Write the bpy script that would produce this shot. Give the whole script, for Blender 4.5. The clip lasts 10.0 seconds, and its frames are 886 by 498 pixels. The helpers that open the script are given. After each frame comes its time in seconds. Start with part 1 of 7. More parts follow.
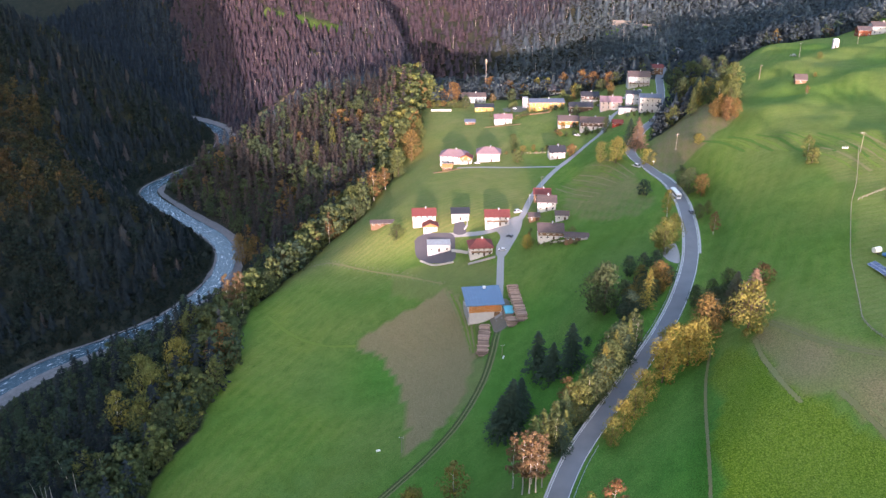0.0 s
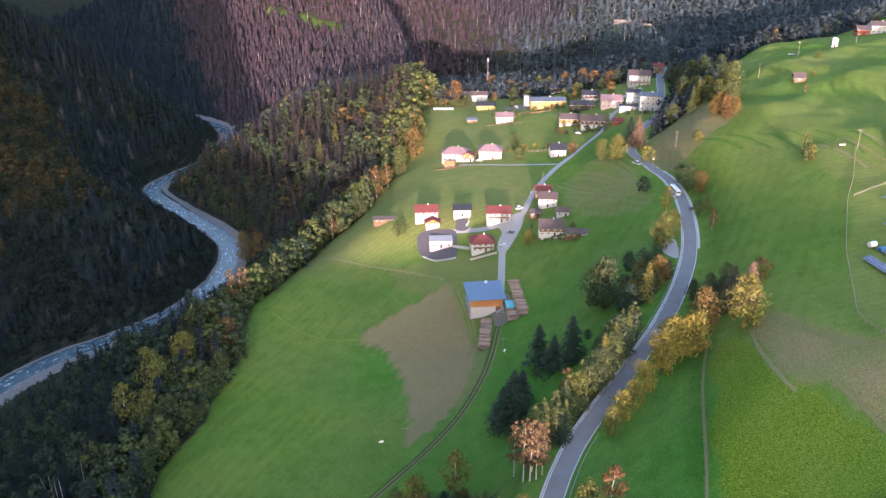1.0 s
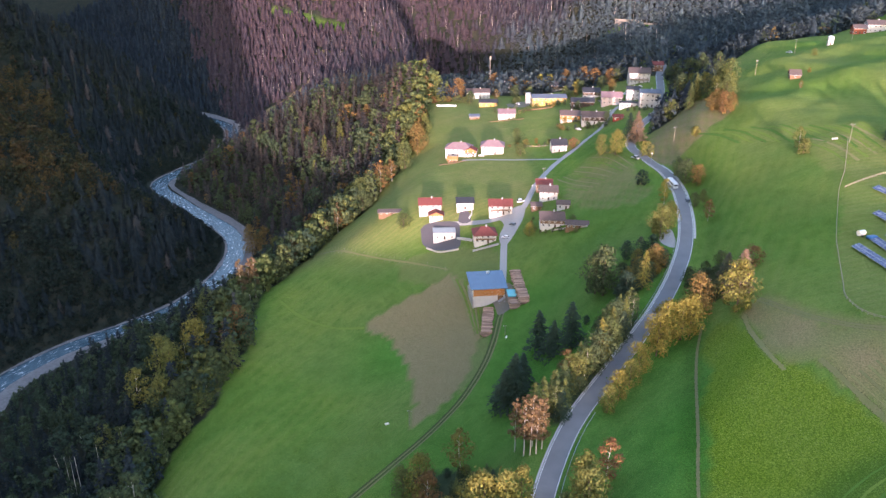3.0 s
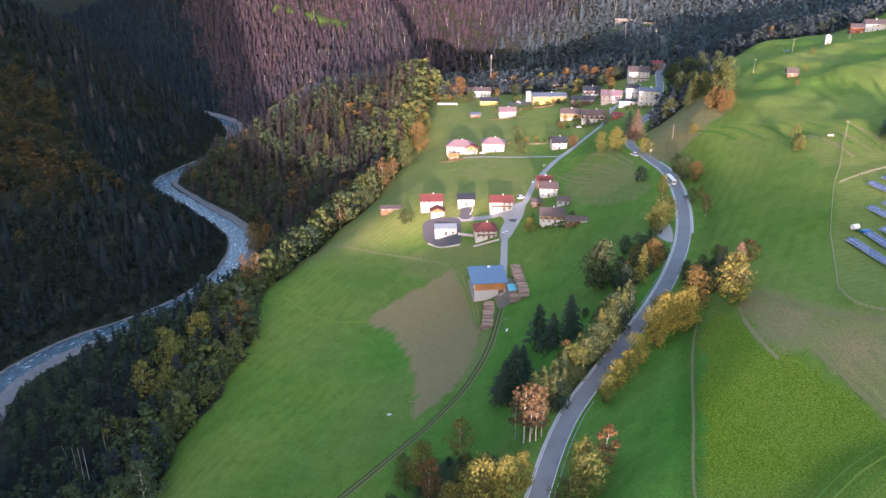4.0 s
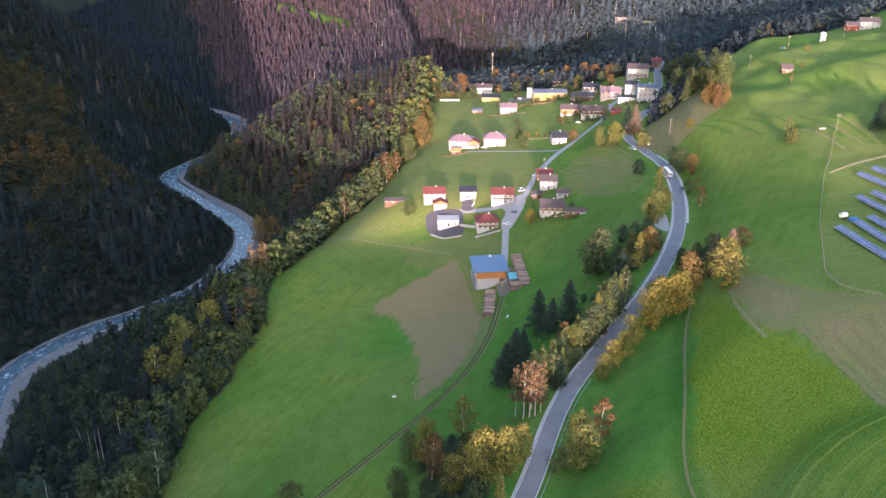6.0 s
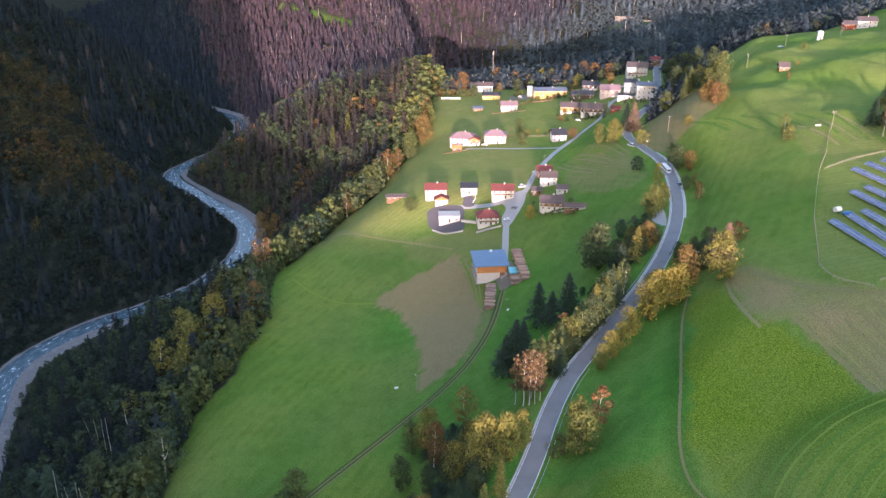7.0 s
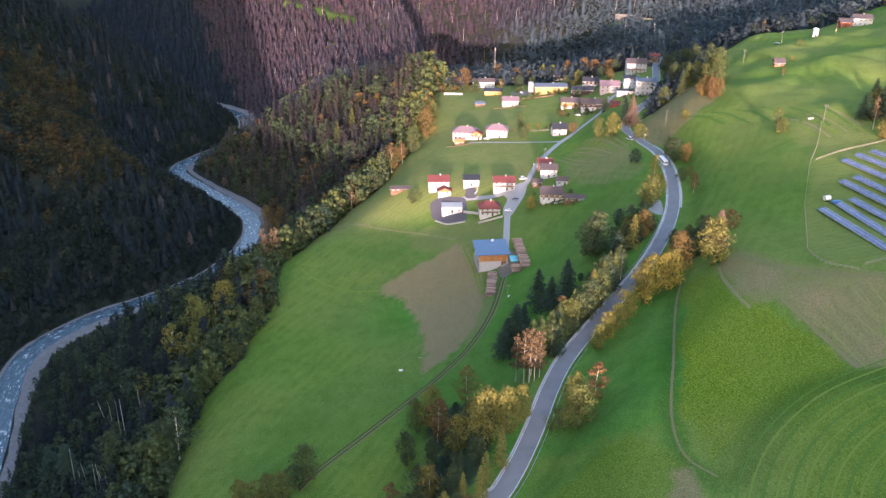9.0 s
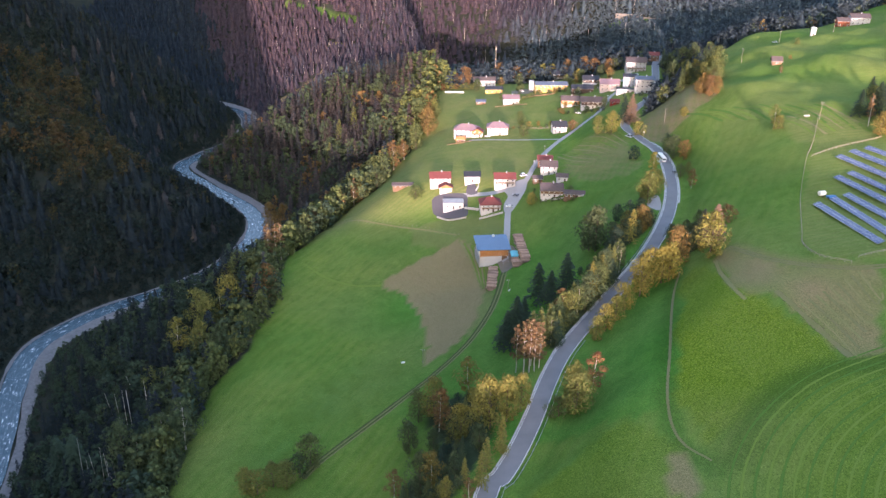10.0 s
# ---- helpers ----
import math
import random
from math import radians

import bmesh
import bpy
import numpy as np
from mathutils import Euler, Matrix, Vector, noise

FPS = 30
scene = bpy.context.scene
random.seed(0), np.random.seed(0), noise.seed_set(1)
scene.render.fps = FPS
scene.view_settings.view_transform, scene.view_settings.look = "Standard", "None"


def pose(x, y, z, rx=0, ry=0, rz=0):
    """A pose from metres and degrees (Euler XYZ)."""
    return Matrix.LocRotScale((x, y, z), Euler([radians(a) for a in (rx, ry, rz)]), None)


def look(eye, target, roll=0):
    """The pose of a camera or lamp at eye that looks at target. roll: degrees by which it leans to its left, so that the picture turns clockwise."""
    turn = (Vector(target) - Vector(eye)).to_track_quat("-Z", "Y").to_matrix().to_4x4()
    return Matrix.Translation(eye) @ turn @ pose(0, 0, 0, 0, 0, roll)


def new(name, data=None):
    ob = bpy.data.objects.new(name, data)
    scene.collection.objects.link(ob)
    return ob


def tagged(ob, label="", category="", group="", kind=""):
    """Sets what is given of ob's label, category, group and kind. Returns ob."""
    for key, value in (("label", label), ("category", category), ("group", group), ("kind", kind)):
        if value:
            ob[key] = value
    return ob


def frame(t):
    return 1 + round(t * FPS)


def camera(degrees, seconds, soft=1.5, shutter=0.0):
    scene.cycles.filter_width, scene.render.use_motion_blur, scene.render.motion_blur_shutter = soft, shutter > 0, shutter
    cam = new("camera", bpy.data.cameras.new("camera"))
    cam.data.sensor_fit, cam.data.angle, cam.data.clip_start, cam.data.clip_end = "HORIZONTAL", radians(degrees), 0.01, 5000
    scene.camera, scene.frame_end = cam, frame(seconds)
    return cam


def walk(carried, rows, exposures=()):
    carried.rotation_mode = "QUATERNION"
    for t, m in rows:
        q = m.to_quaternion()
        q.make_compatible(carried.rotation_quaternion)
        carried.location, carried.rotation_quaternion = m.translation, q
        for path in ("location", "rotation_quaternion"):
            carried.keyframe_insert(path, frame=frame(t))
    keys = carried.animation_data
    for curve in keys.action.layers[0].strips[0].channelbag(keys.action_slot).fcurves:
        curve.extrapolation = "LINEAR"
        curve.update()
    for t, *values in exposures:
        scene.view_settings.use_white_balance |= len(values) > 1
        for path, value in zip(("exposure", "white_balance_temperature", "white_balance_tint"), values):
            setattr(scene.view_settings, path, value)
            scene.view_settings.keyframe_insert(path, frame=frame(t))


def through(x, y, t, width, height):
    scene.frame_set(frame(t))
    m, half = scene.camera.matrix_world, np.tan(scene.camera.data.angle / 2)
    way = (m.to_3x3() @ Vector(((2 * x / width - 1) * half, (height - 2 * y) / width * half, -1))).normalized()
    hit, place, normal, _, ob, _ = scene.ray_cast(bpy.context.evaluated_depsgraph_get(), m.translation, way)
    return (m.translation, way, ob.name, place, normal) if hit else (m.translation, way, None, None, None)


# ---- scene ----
cam = camera(58.0, 10.0)
METRES, EYE, TILT, LEAN, TURN = 50.0, 150.0, -23.5, 0.0, 0.0
ROWS = [
    (0.0, 0.0, 0.0, 0.0, -0.0, 0.0, -0.0),
    (0.5, -0.0042, -0.0337, -0.0218, 0.07, 0.0, -0.03),
    (1.0, -0.0092, -0.0719, -0.0476, 0.14, -0.0, -0.08),
    (1.5, -0.0141, -0.1083, -0.0718, 0.19, 0.0, -0.12),
    (2.0, -0.019, -0.1492, -0.0985, 0.24, 0.02, -0.15),
    (2.5, -0.0235, -0.1879, -0.1239, 0.28, 0.03, -0.18),
    (4.0, -0.0375, -0.3131, -0.2064, 0.37, 0.05, -0.27),
    (4.5, -0.0415, -0.3536, -0.2329, 0.4, 0.05, -0.29),
    (5.0, -0.0462, -0.3975, -0.2621, 0.43, 0.04, -0.32),
    (5.5, -0.0504, -0.439, -0.2891, 0.46, 0.03, -0.34),
    (7.0, -0.0644, -0.5711, -0.3742, 0.52, 0.01, -0.4),
    (7.5, -0.0688, -0.6125, -0.4021, 0.55, -0.02, -0.42),
    (8.0, -0.0741, -0.6583, -0.4318, 0.58, -0.05, -0.47),
    (8.5, -0.079, -0.7004, -0.4588, 0.61, -0.07, -0.51),
    (9.0, -0.0838, -0.7464, -0.4875, 0.63, -0.1, -0.55),
    (9.5, -0.0884, -0.7887, -0.5135, 0.65, -0.11, -0.59),
    (10.0, -0.0936, -0.8349, -0.5422, 0.68, -0.12, -0.62),
]
walk(cam, [(t, pose(0, 0, EYE, TILT, LEAN, TURN) @ pose(METRES * x, METRES * y * 1.49, METRES * z, 90 + pitch / 1.49, roll, yaw / 1.49)) for t, x, y, z, yaw, pitch, roll in ROWS],
     [(0.0, 3.18, 6150, 25), (10.0, 3.18, 6150, 25)])

# ---- light ----
SUN_UP, SUN_SIDE = 6.0, 2.0
world = bpy.data.worlds.new("sky")
scene.world = world
world.use_nodes = True
wn = world.node_tree.nodes
sky = wn.new("ShaderNodeTexSky")
sky.sky_type = "NISHITA"
sky.sun_disc = False
sky.sun_elevation = radians(SUN_UP)
sky.sun_rotation = radians(180 + SUN_SIDE)
wn["Background"].inputs["Strength"].default_value = 0.15
world.node_tree.links.new(sky.outputs["Color"], wn["Background"].inputs["Color"])
lamp = bpy.data.lights.new("sun", "SUN")
lamp.energy, lamp.angle, lamp.color = 1.27, radians(0.8), (1.0, 0.74, 0.66)
sun = new("sun", lamp)
sun.matrix_world = look((-math.sin(radians(SUN_SIDE)) * 100, -math.cos(radians(SUN_SIDE)) * 100, 100 * math.tan(radians(SUN_UP))), (0, 0, 0))

# ---- materials ----
def shader(name, rough=0.9, metal=0.0, spec=0.3):
    m = bpy.data.materials.new(name)
    m.use_nodes = True
    nt = m.node_tree
    b = nt.nodes["Principled BSDF"]
    b.inputs["Roughness"].default_value, b.inputs["Metallic"].default_value = rough, metal
    b.inputs["Specular IOR Level"].default_value = spec
    return m, nt, b


def node(nt, kind, **values):
    n = nt.nodes.new(kind)
    for key, v in values.items():
        n.inputs[key.replace("_", " ")].default_value = v
    return n


def noise_of(nt, scale, detail=4.0, rough=0.6, co=None):
    n = node(nt, "ShaderNodeTexNoise", Scale=scale, Detail=detail, Roughness=rough)
    if co is None:
        co = nt.nodes.new("ShaderNodeNewGeometry").outputs["Position"]
    nt.links.new(co, n.inputs["Vector"])
    return n.outputs["Fac"]


def ramp(nt, fac, *stops):
    r = nt.nodes.new("ShaderNodeValToRGB")
    while len(r.color_ramp.elements) < len(stops):
        r.color_ramp.elements.new(0.5)
    for e, (p, c) in zip(r.color_ramp.elements, stops):
        e.position, e.color = p, (*c, 1)
    nt.links.new(fac, r.inputs["Fac"])
    return r.outputs["Color"]


def mix(nt, fac, a, b, mode="MIX"):
    n = nt.nodes.new("ShaderNodeMix")
    n.data_type, n.blend_type = "RGBA", mode
    for v, s in ((fac, n.inputs[0]), (a, n.inputs[6]), (b, n.inputs[7])):
        if isinstance(v, bpy.types.NodeSocket):
            nt.links.new(v, s)
        else:
            s.default_value = (*v, 1) if isinstance(v, tuple) else v
    return n.outputs[2]


def maths(nt, op, a, b=0.0, clamp=False):
    n = nt.nodes.new("ShaderNodeMath")
    n.operation, n.use_clamp = op, clamp
    for v, s in ((a, n.inputs[0]), (b, n.inputs[1])):
        if isinstance(v, bpy.types.NodeSocket):
            nt.links.new(v, s)
        else:
            s.default_value = v
    return n.outputs[0]


def bump(nt, b, height, strength=0.3, distance=0.1):
    n = node(nt, "ShaderNodeBump", Strength=strength, Distance=distance)
    nt.links.new(height, n.inputs["Height"])
    nt.links.new(n.outputs["Normal"], b.inputs["Normal"])


def attr(nt, name):
    n = nt.nodes.new("ShaderNodeAttribute")
    n.attribute_name = name
    return n


def weathered(name, col, rough=0.85, metal=0.0, scale=2.0, amount=0.25, spec=0.3, relief=0.2, vary=0.16):
    """A painted, plastered, timber or metal surface with two scales of unevenness and a little difference from piece to piece."""
    m, nt, b = shader(name, rough, metal, spec)
    co = nt.nodes.new("ShaderNodeTexCoord").outputs["Object"]
    n1, n2 = noise_of(nt, scale, 5, 0.65, co), noise_of(nt, scale * 9, 3, 0.6, co)
    dark = tuple(c * (1 - amount) for c in col)
    light = tuple(min(1, c * (1 + amount * 0.5)) for c in col)
    c = ramp(nt, n1, (0.3, dark), (0.7, light))
    c = mix(nt, maths(nt, "MULTIPLY", n2, 0.35), c, dark)
    rnd = nt.nodes.new("ShaderNodeObjectInfo").outputs["Random"]
    hsv = node(nt, "ShaderNodeHueSaturation")
    nt.links.new(maths(nt, "ADD", maths(nt, "MULTIPLY", rnd, vary), 1 - vary / 2), hsv.inputs["Value"])
    nt.links.new(c, hsv.inputs["Color"])
    nt.links.new(hsv.outputs["Color"], b.inputs["Base Color"])
    if relief:
        bump(nt, b, n2, relief, 0.03)
    return m


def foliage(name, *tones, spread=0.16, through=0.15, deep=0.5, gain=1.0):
    """Leaves or needles: the tone of the tree picks the colour, every leaf differs a little."""
    m, nt, b = shader(name, 0.75, 0, 0.15)
    k = len(tones)
    c = ramp(nt, attr(nt, "tone").outputs["Fac"], *[(i / max(1, k - 1), t) for i, t in enumerate(tones)])
    rnd = nt.nodes.new("ShaderNodeNewGeometry").outputs["Random Per Island"]
    hsv = node(nt, "ShaderNodeHueSaturation")
    nt.links.new(maths(nt, "ADD", maths(nt, "MULTIPLY", rnd, 2 * spread * gain), (1 - spread) * gain), hsv.inputs["Value"])
    nt.links.new(maths(nt, "ADD", maths(nt, "MULTIPLY", noise_of(nt, 0.9, 2), 0.08), 0.46), hsv.inputs["Hue"])
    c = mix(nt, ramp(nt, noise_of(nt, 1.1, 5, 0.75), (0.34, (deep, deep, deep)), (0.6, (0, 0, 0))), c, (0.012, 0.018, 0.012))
    nt.links.new(c, hsv.inputs["Color"])
    nt.links.new(hsv.outputs["Color"], b.inputs["Base Color"])
    tr = nt.nodes.new("ShaderNodeBsdfTranslucent")
    nt.links.new(hsv.outputs["Color"], tr.inputs["Color"])
    mx = nt.nodes.new("ShaderNodeMixShader")
    mx.inputs[0].default_value = through
    nt.links.new(b.outputs[0], mx.inputs[1])
    nt.links.new(tr.outputs[0], mx.inputs[2])
    nt.links.new(mx.outputs[0], nt.nodes["Material Output"].inputs["Surface"])
    return m


def ground_material():
    m, nt, b = shader("meadow_and_forest_floor", 0.95, 0, 0.03)
    cover = nt.nodes.new("ShaderNodeVertexColor")
    cover.layer_name = "cover"
    sep = nt.nodes.new("ShaderNodeSeparateColor")
    nt.links.new(cover.outputs["Color"], sep.inputs[0])
    big, mid, fine = noise_of(nt, 0.018, 4, 0.6), noise_of(nt, 0.12, 5, 0.65), noise_of(nt, 1.6, 4, 0.7)
    grass = ramp(nt, big, (0.30, (0.056, 0.150, 0.034)), (0.52, (0.082, 0.172, 0.032)), (0.72, (0.128, 0.192, 0.030)))
    grass = mix(nt, ramp(nt, mid, (0.36, (0.75, 0.75, 0.75)), (0.62, (0, 0, 0))), grass, (0.048, 0.118, 0.018))
    grass = mix(nt, maths(nt, "MULTIPLY", fine, 0.45), grass, (0.135, 0.185, 0.026))
    dry = ramp(nt, mid, (0.3, (0.150, 0.172, 0.052)), (0.7, (0.212, 0.200, 0.078)))
    rm = node(nt, "ShaderNodeMapping")
    rm.inputs["Location"].default_value = (-165, -70, 0)
    nt.links.new(nt.nodes.new("ShaderNodeNewGeometry").outputs["Position"], rm.inputs["Vector"])
    rings = node(nt, "ShaderNodeTexWave", Scale=0.085, Distortion=2.5, Detail=3.0, Detail_Scale=0.6)
    rings.wave_type, rings.rings_direction = "RINGS", "Z"
    nt.links.new(rm.outputs[0], rings.inputs["Vector"])
    dry = mix(nt, maths(nt, "MULTIPLY", rings.outputs["Fac"], 0.35), dry, (0.085, 0.140, 0.030))
    soil = ramp(nt, fine, (0.3, (0.180, 0.136, 0.072)), (0.7, (0.285, 0.216, 0.124)))
    soil = mix(nt, maths(nt, "MULTIPLY", mid, 0.35), soil, (0.130, 0.140, 0.055))
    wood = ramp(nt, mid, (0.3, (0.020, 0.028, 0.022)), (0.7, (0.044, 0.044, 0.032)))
    pos = nt.nodes.new("ShaderNodeNewGeometry").outputs["Position"]
    mp = node(nt, "ShaderNodeMapping")
    mp.inputs["Rotation"].default_value = (0, 0, 0.5)
    nt.links.new(pos, mp.inputs["Vector"])
    wv = node(nt, "ShaderNodeTexWave", Scale=0.055, Distortion=9.0, Detail=3.0, Detail_Scale=0.2)
    nt.links.new(mp.outputs[0], wv.inputs["Vector"])
    swath = maths(nt, "MULTIPLY", wv.outputs["Fac"], ramp(nt, big, (0.42, (0, 0, 0)), (0.62, (0.35, 0.35, 0.35))))
    grass = mix(nt, swath, grass, (0.150, 0.200, 0.050))
    speck = ramp(nt, noise_of(nt, 0.9, 6, 0.85), (0.62, (0, 0, 0)), (0.72, (1, 1, 1)))
    grass = mix(nt, maths(nt, "MULTIPLY", speck, 0.35), grass, (0.22, 0.26, 0.13))
    lush = nt.nodes.new("ShaderNodeVertexColor")
    lush.layer_name = "lush"
    sl = nt.nodes.new("ShaderNodeSeparateColor")
    nt.links.new(lush.outputs["Color"], sl.inputs[0])
    grass = mix(nt, sl.outputs[0], grass, ramp(nt, mid, (0.35, (0.038, 0.142, 0.020)), (0.65, (0.060, 0.182, 0.026))))
    olive = ramp(nt, noise_of(nt, 2.0, 7, 0.85), (0.36, (0.052, 0.108, 0.005)), (0.52, (0.088, 0.148, 0.008)), (0.66, (0.200, 0.240, 0.040)))
    seed = ramp(nt, noise_of(nt, 2.6, 5, 0.85), (0.58, (0, 0, 0)), (0.66, (0.8, 0.8, 0.8)))
    olive = mix(nt, maths(nt, "MULTIPLY", seed, ramp(nt, noise_of(nt, 0.06, 3), (0.35, (0.2, 0.2, 0.2)), (0.6, (1, 1, 1)))), olive, (0.30, 0.33, 0.15))
    grass = mix(nt, sl.outputs[1], grass, olive)
    grass = mix(nt, maths(nt, "MULTIPLY", ramp(nt, noise_of(nt, 2.4, 6, 0.8), (0.54, (0, 0, 0)), (0.66, (1, 1, 1))), 0.55), grass, (0.185, 0.240, 0.050))
    grass = mix(nt, sl.outputs[2], grass, (0.024, 0.082, 0.010))
    c = mix(nt, sep.outputs[2], grass, dry)
    c = mix(nt, sep.outputs[1], c, soil)
    tuft = noise_of(nt, 2.0, 8, 0.86)
    c = mix(nt, 1.0, c, ramp(nt, tuft, (0.38, (0.56, 0.58, 0.55)), (0.62, (1.42, 1.40, 1.40))), "MULTIPLY")
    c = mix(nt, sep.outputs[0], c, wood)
    nt.links.new(c, b.inputs["Base Color"])
    bump(nt, b, fine, 0.9, 0.45)
    return m


def gravel_material(name, dark, light, scale=0.8):
    m, nt, b = shader(name, 0.95, 0, 0.15)
    n1, n2 = noise_of(nt, scale * 0.1, 4), noise_of(nt, scale, 6, 0.75)
    c = ramp(nt, n2, (0.3, dark), (0.7, light))
    c = mix(nt, maths(nt, "MULTIPLY", n1, 0.5), c, dark)
    nt.links.new(c, b.inputs["Base Color"])
    bump(nt, b, n2, 0.5, 0.2)
    return m


def water_material():
    m, nt, b = shader("river_water", 0.22, 0, 0.5)
    uv = nt.nodes.new("ShaderNodeTexCoord").outputs["UV"]
    mp = node(nt, "ShaderNodeMapping")
    mp.inputs["Scale"].default_value = (0.05, 0.22, 1)
    nt.links.new(uv, mp.inputs["Vector"])
    n1, n2 = noise_of(nt, 3.0, 6, 0.7, mp.outputs[0]), noise_of(nt, 0.5, 8, 0.8)
    c = ramp(nt, n1, (0.35, (0.024, 0.054, 0.074)), (0.60, (0.058, 0.102, 0.126)))
    foam = ramp(nt, maths(nt, "MULTIPLY", n1, maths(nt, "ADD", n2, 0.5)), (0.58, (0, 0, 0)), (0.70, (1, 1, 1)))
    c = mix(nt, foam, c, (0.72, 0.76, 0.78))
    nt.links.new(c, b.inputs["Base Color"])
    bump(nt, b, maths(nt, "ADD", n1, n2), 0.6, 0.4)
    return m


def asphalt_material():
    m, nt, b = shader("asphalt", 0.9, 0, 0.2)
    n1, n2 = noise_of(nt, 0.15, 4), noise_of(nt, 3.0, 5, 0.7)
    c = ramp(nt, n1, (0.3, (0.160, 0.162, 0.166)), (0.7, (0.208, 0.210, 0.214)))
    c = mix(nt, maths(nt, "MULTIPLY", n2, 0.5), c, (0.136, 0.137, 0.142))
    nt.links.new(c, b.inputs["Base Color"])
    bump(nt, b, n2, 0.3, 0.02)
    return m


MEADOW, ASPHALT, WATER = ground_material(), asphalt_material(), water_material()
SHINGLE = gravel_material("river_shingle", (0.10, 0.096, 0.096), (0.24, 0.228, 0.222), 0.45)
TRACK = gravel_material("gravel_track", (0.13, 0.115, 0.085), (0.26, 0.235, 0.19), 2.0)
PALEWAY = gravel_material("pale_lane", (0.27, 0.265, 0.26), (0.37, 0.36, 0.35), 1.0)
# haze and shade of the slopes put into the dark needle tones
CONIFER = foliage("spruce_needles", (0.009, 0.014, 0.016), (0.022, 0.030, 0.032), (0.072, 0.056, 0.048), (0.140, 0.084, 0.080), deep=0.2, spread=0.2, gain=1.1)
# valley haze put into the needle colour: the second tone is bluer and lighter
FAR_HAZE_NEEDLES = foliage("far_needles_with_haze", (0.010, 0.016, 0.024), (0.070, 0.100, 0.112), (0.050, 0.046, 0.057), (0.064, 0.047, 0.056), deep=0.12, spread=0.22, gain=0.9)
SPRUCE = foliage("dark_spruce_needles", (0.018, 0.032, 0.021), (0.036, 0.054, 0.031), (0.105, 0.082, 0.050), (0.20, 0.120, 0.080), deep=0.2, gain=1.5)
PINE = foliage("tan_pine_needles", (0.070, 0.078, 0.045), (0.125, 0.090, 0.044), (0.150, 0.092, 0.046), deep=0.2, gain=1.1)
LEAVES = foliage("autumn_leaves", (0.033, 0.054, 0.034), (0.094, 0.112, 0.034), (0.185, 0.158, 0.034), (0.140, 0.088, 0.034), (0.170, 0.080, 0.036), deep=0.25, spread=0.25, gain=1.18)
# darkened copy of LEAVES: the mountainside's shade is put into its colours
SHADY_LEAVES = foliage("shaded_leaves", (0.017, 0.027, 0.021), (0.036, 0.041, 0.019), (0.084, 0.066, 0.022), (0.086, 0.050, 0.026), deep=0.12, spread=0.15)
BARK = weathered("bark", (0.10, 0.075, 0.055), 0.95, scale=3)
BIRCH = weathered("pale_bark", (0.50, 0.46, 0.40), 0.9, scale=4)
# == land ==
def curve(ys, vs):
    """A smooth monotone curve through a few knots."""
    ys, vs = np.array(ys, float), np.array(vs, float)
    h, dlt = np.diff(ys), np.diff(vs) / np.diff(ys)
    m = np.zeros_like(vs)
    m[0], m[-1] = dlt[0], dlt[-1]
    for k in range(1, len(vs) - 1):
        if dlt[k - 1] * dlt[k] > 0:
            m[k] = 2 * dlt[k - 1] * dlt[k] / (dlt[k - 1] + dlt[k])

    def at(y):
        y = np.clip(np.asarray(y, float), ys[0], ys[-1])
        k = np.clip(np.searchsorted(ys, y) - 1, 0, len(h) - 1)
        t = (y - ys[k]) / h[k]
        return (vs[k] * (1 + 2 * t) * (1 - t) ** 2 + h[k] * m[k] * t * (1 - t) ** 2
                + vs[k + 1] * t * t * (3 - 2 * t) + h[k] * m[k + 1] * t * t * (t - 1))
    return at


def smooth(a, b, v):
    t = np.clip((np.asarray(v, float) - a) / (b - a), 0, 1)
    return t * t * (3 - 2 * t)


def along(points, step=4.0):
    """A smooth line through plan points, resampled."""
    p = np.array(points, float)
    q = np.vstack([2 * p[0] - p[1], p, 2 * p[-1] - p[-2]])
    out = []
    for k in range(1, len(q) - 2):
        n = max(2, int(np.linalg.norm(q[k + 1][:2] - q[k][:2]) / step))
        for t in np.arange(n) / n:
            out.append(0.5 * (2 * q[k] + (q[k + 1] - q[k - 1]) * t + (2 * q[k - 1] - 5 * q[k] + 4 * q[k + 1] - q[k + 2]) * t * t
                              + (3 * q[k] - q[k - 1] - 3 * q[k + 1] + q[k + 2]) * t ** 3))
    return np.array(out + [p[-1]])


def nearest(line, x, y):
    """Distance from plan points to a line, and the index of its nearest vertex."""
    x, y = np.broadcast_arrays(np.asarray(x, float), np.asarray(y, float))
    shape, x, y = x.shape, x.ravel(), y.ravel()
    best, idx = np.full(x.shape, 1e9), np.zeros(x.shape, int)
    for k in range(len(line) - 1):
        ax, ay = line[k][:2]
        bx, by = line[k + 1][0] - ax, line[k + 1][1] - ay
        t = np.clip(((x - ax) * bx + (y - ay) * by) / (bx * bx + by * by + 1e-9), 0, 1)
        dd = np.hypot(x - ax - t * bx, y - ay - t * by)
        hit = dd < best
        best[hit], idx[hit] = dd[hit], k
    return best.reshape(shape), idx.reshape(shape)


def wave(x, y, size, seed=0.0):
    """Smooth rolling unevenness between -1 and 1."""
    a, b = np.asarray(x, float) / size, np.asarray(y, float) / size
    return (np.sin(1.3 * a + 0.7 * b + seed) + np.sin(-0.8 * a + 1.5 * b + 2.1 * seed + 1) + np.sin(2.1 * a + 0.4 * b - seed) * np.sin(0.3 * a - 1.9 * b + 3 * seed)) / 2.6


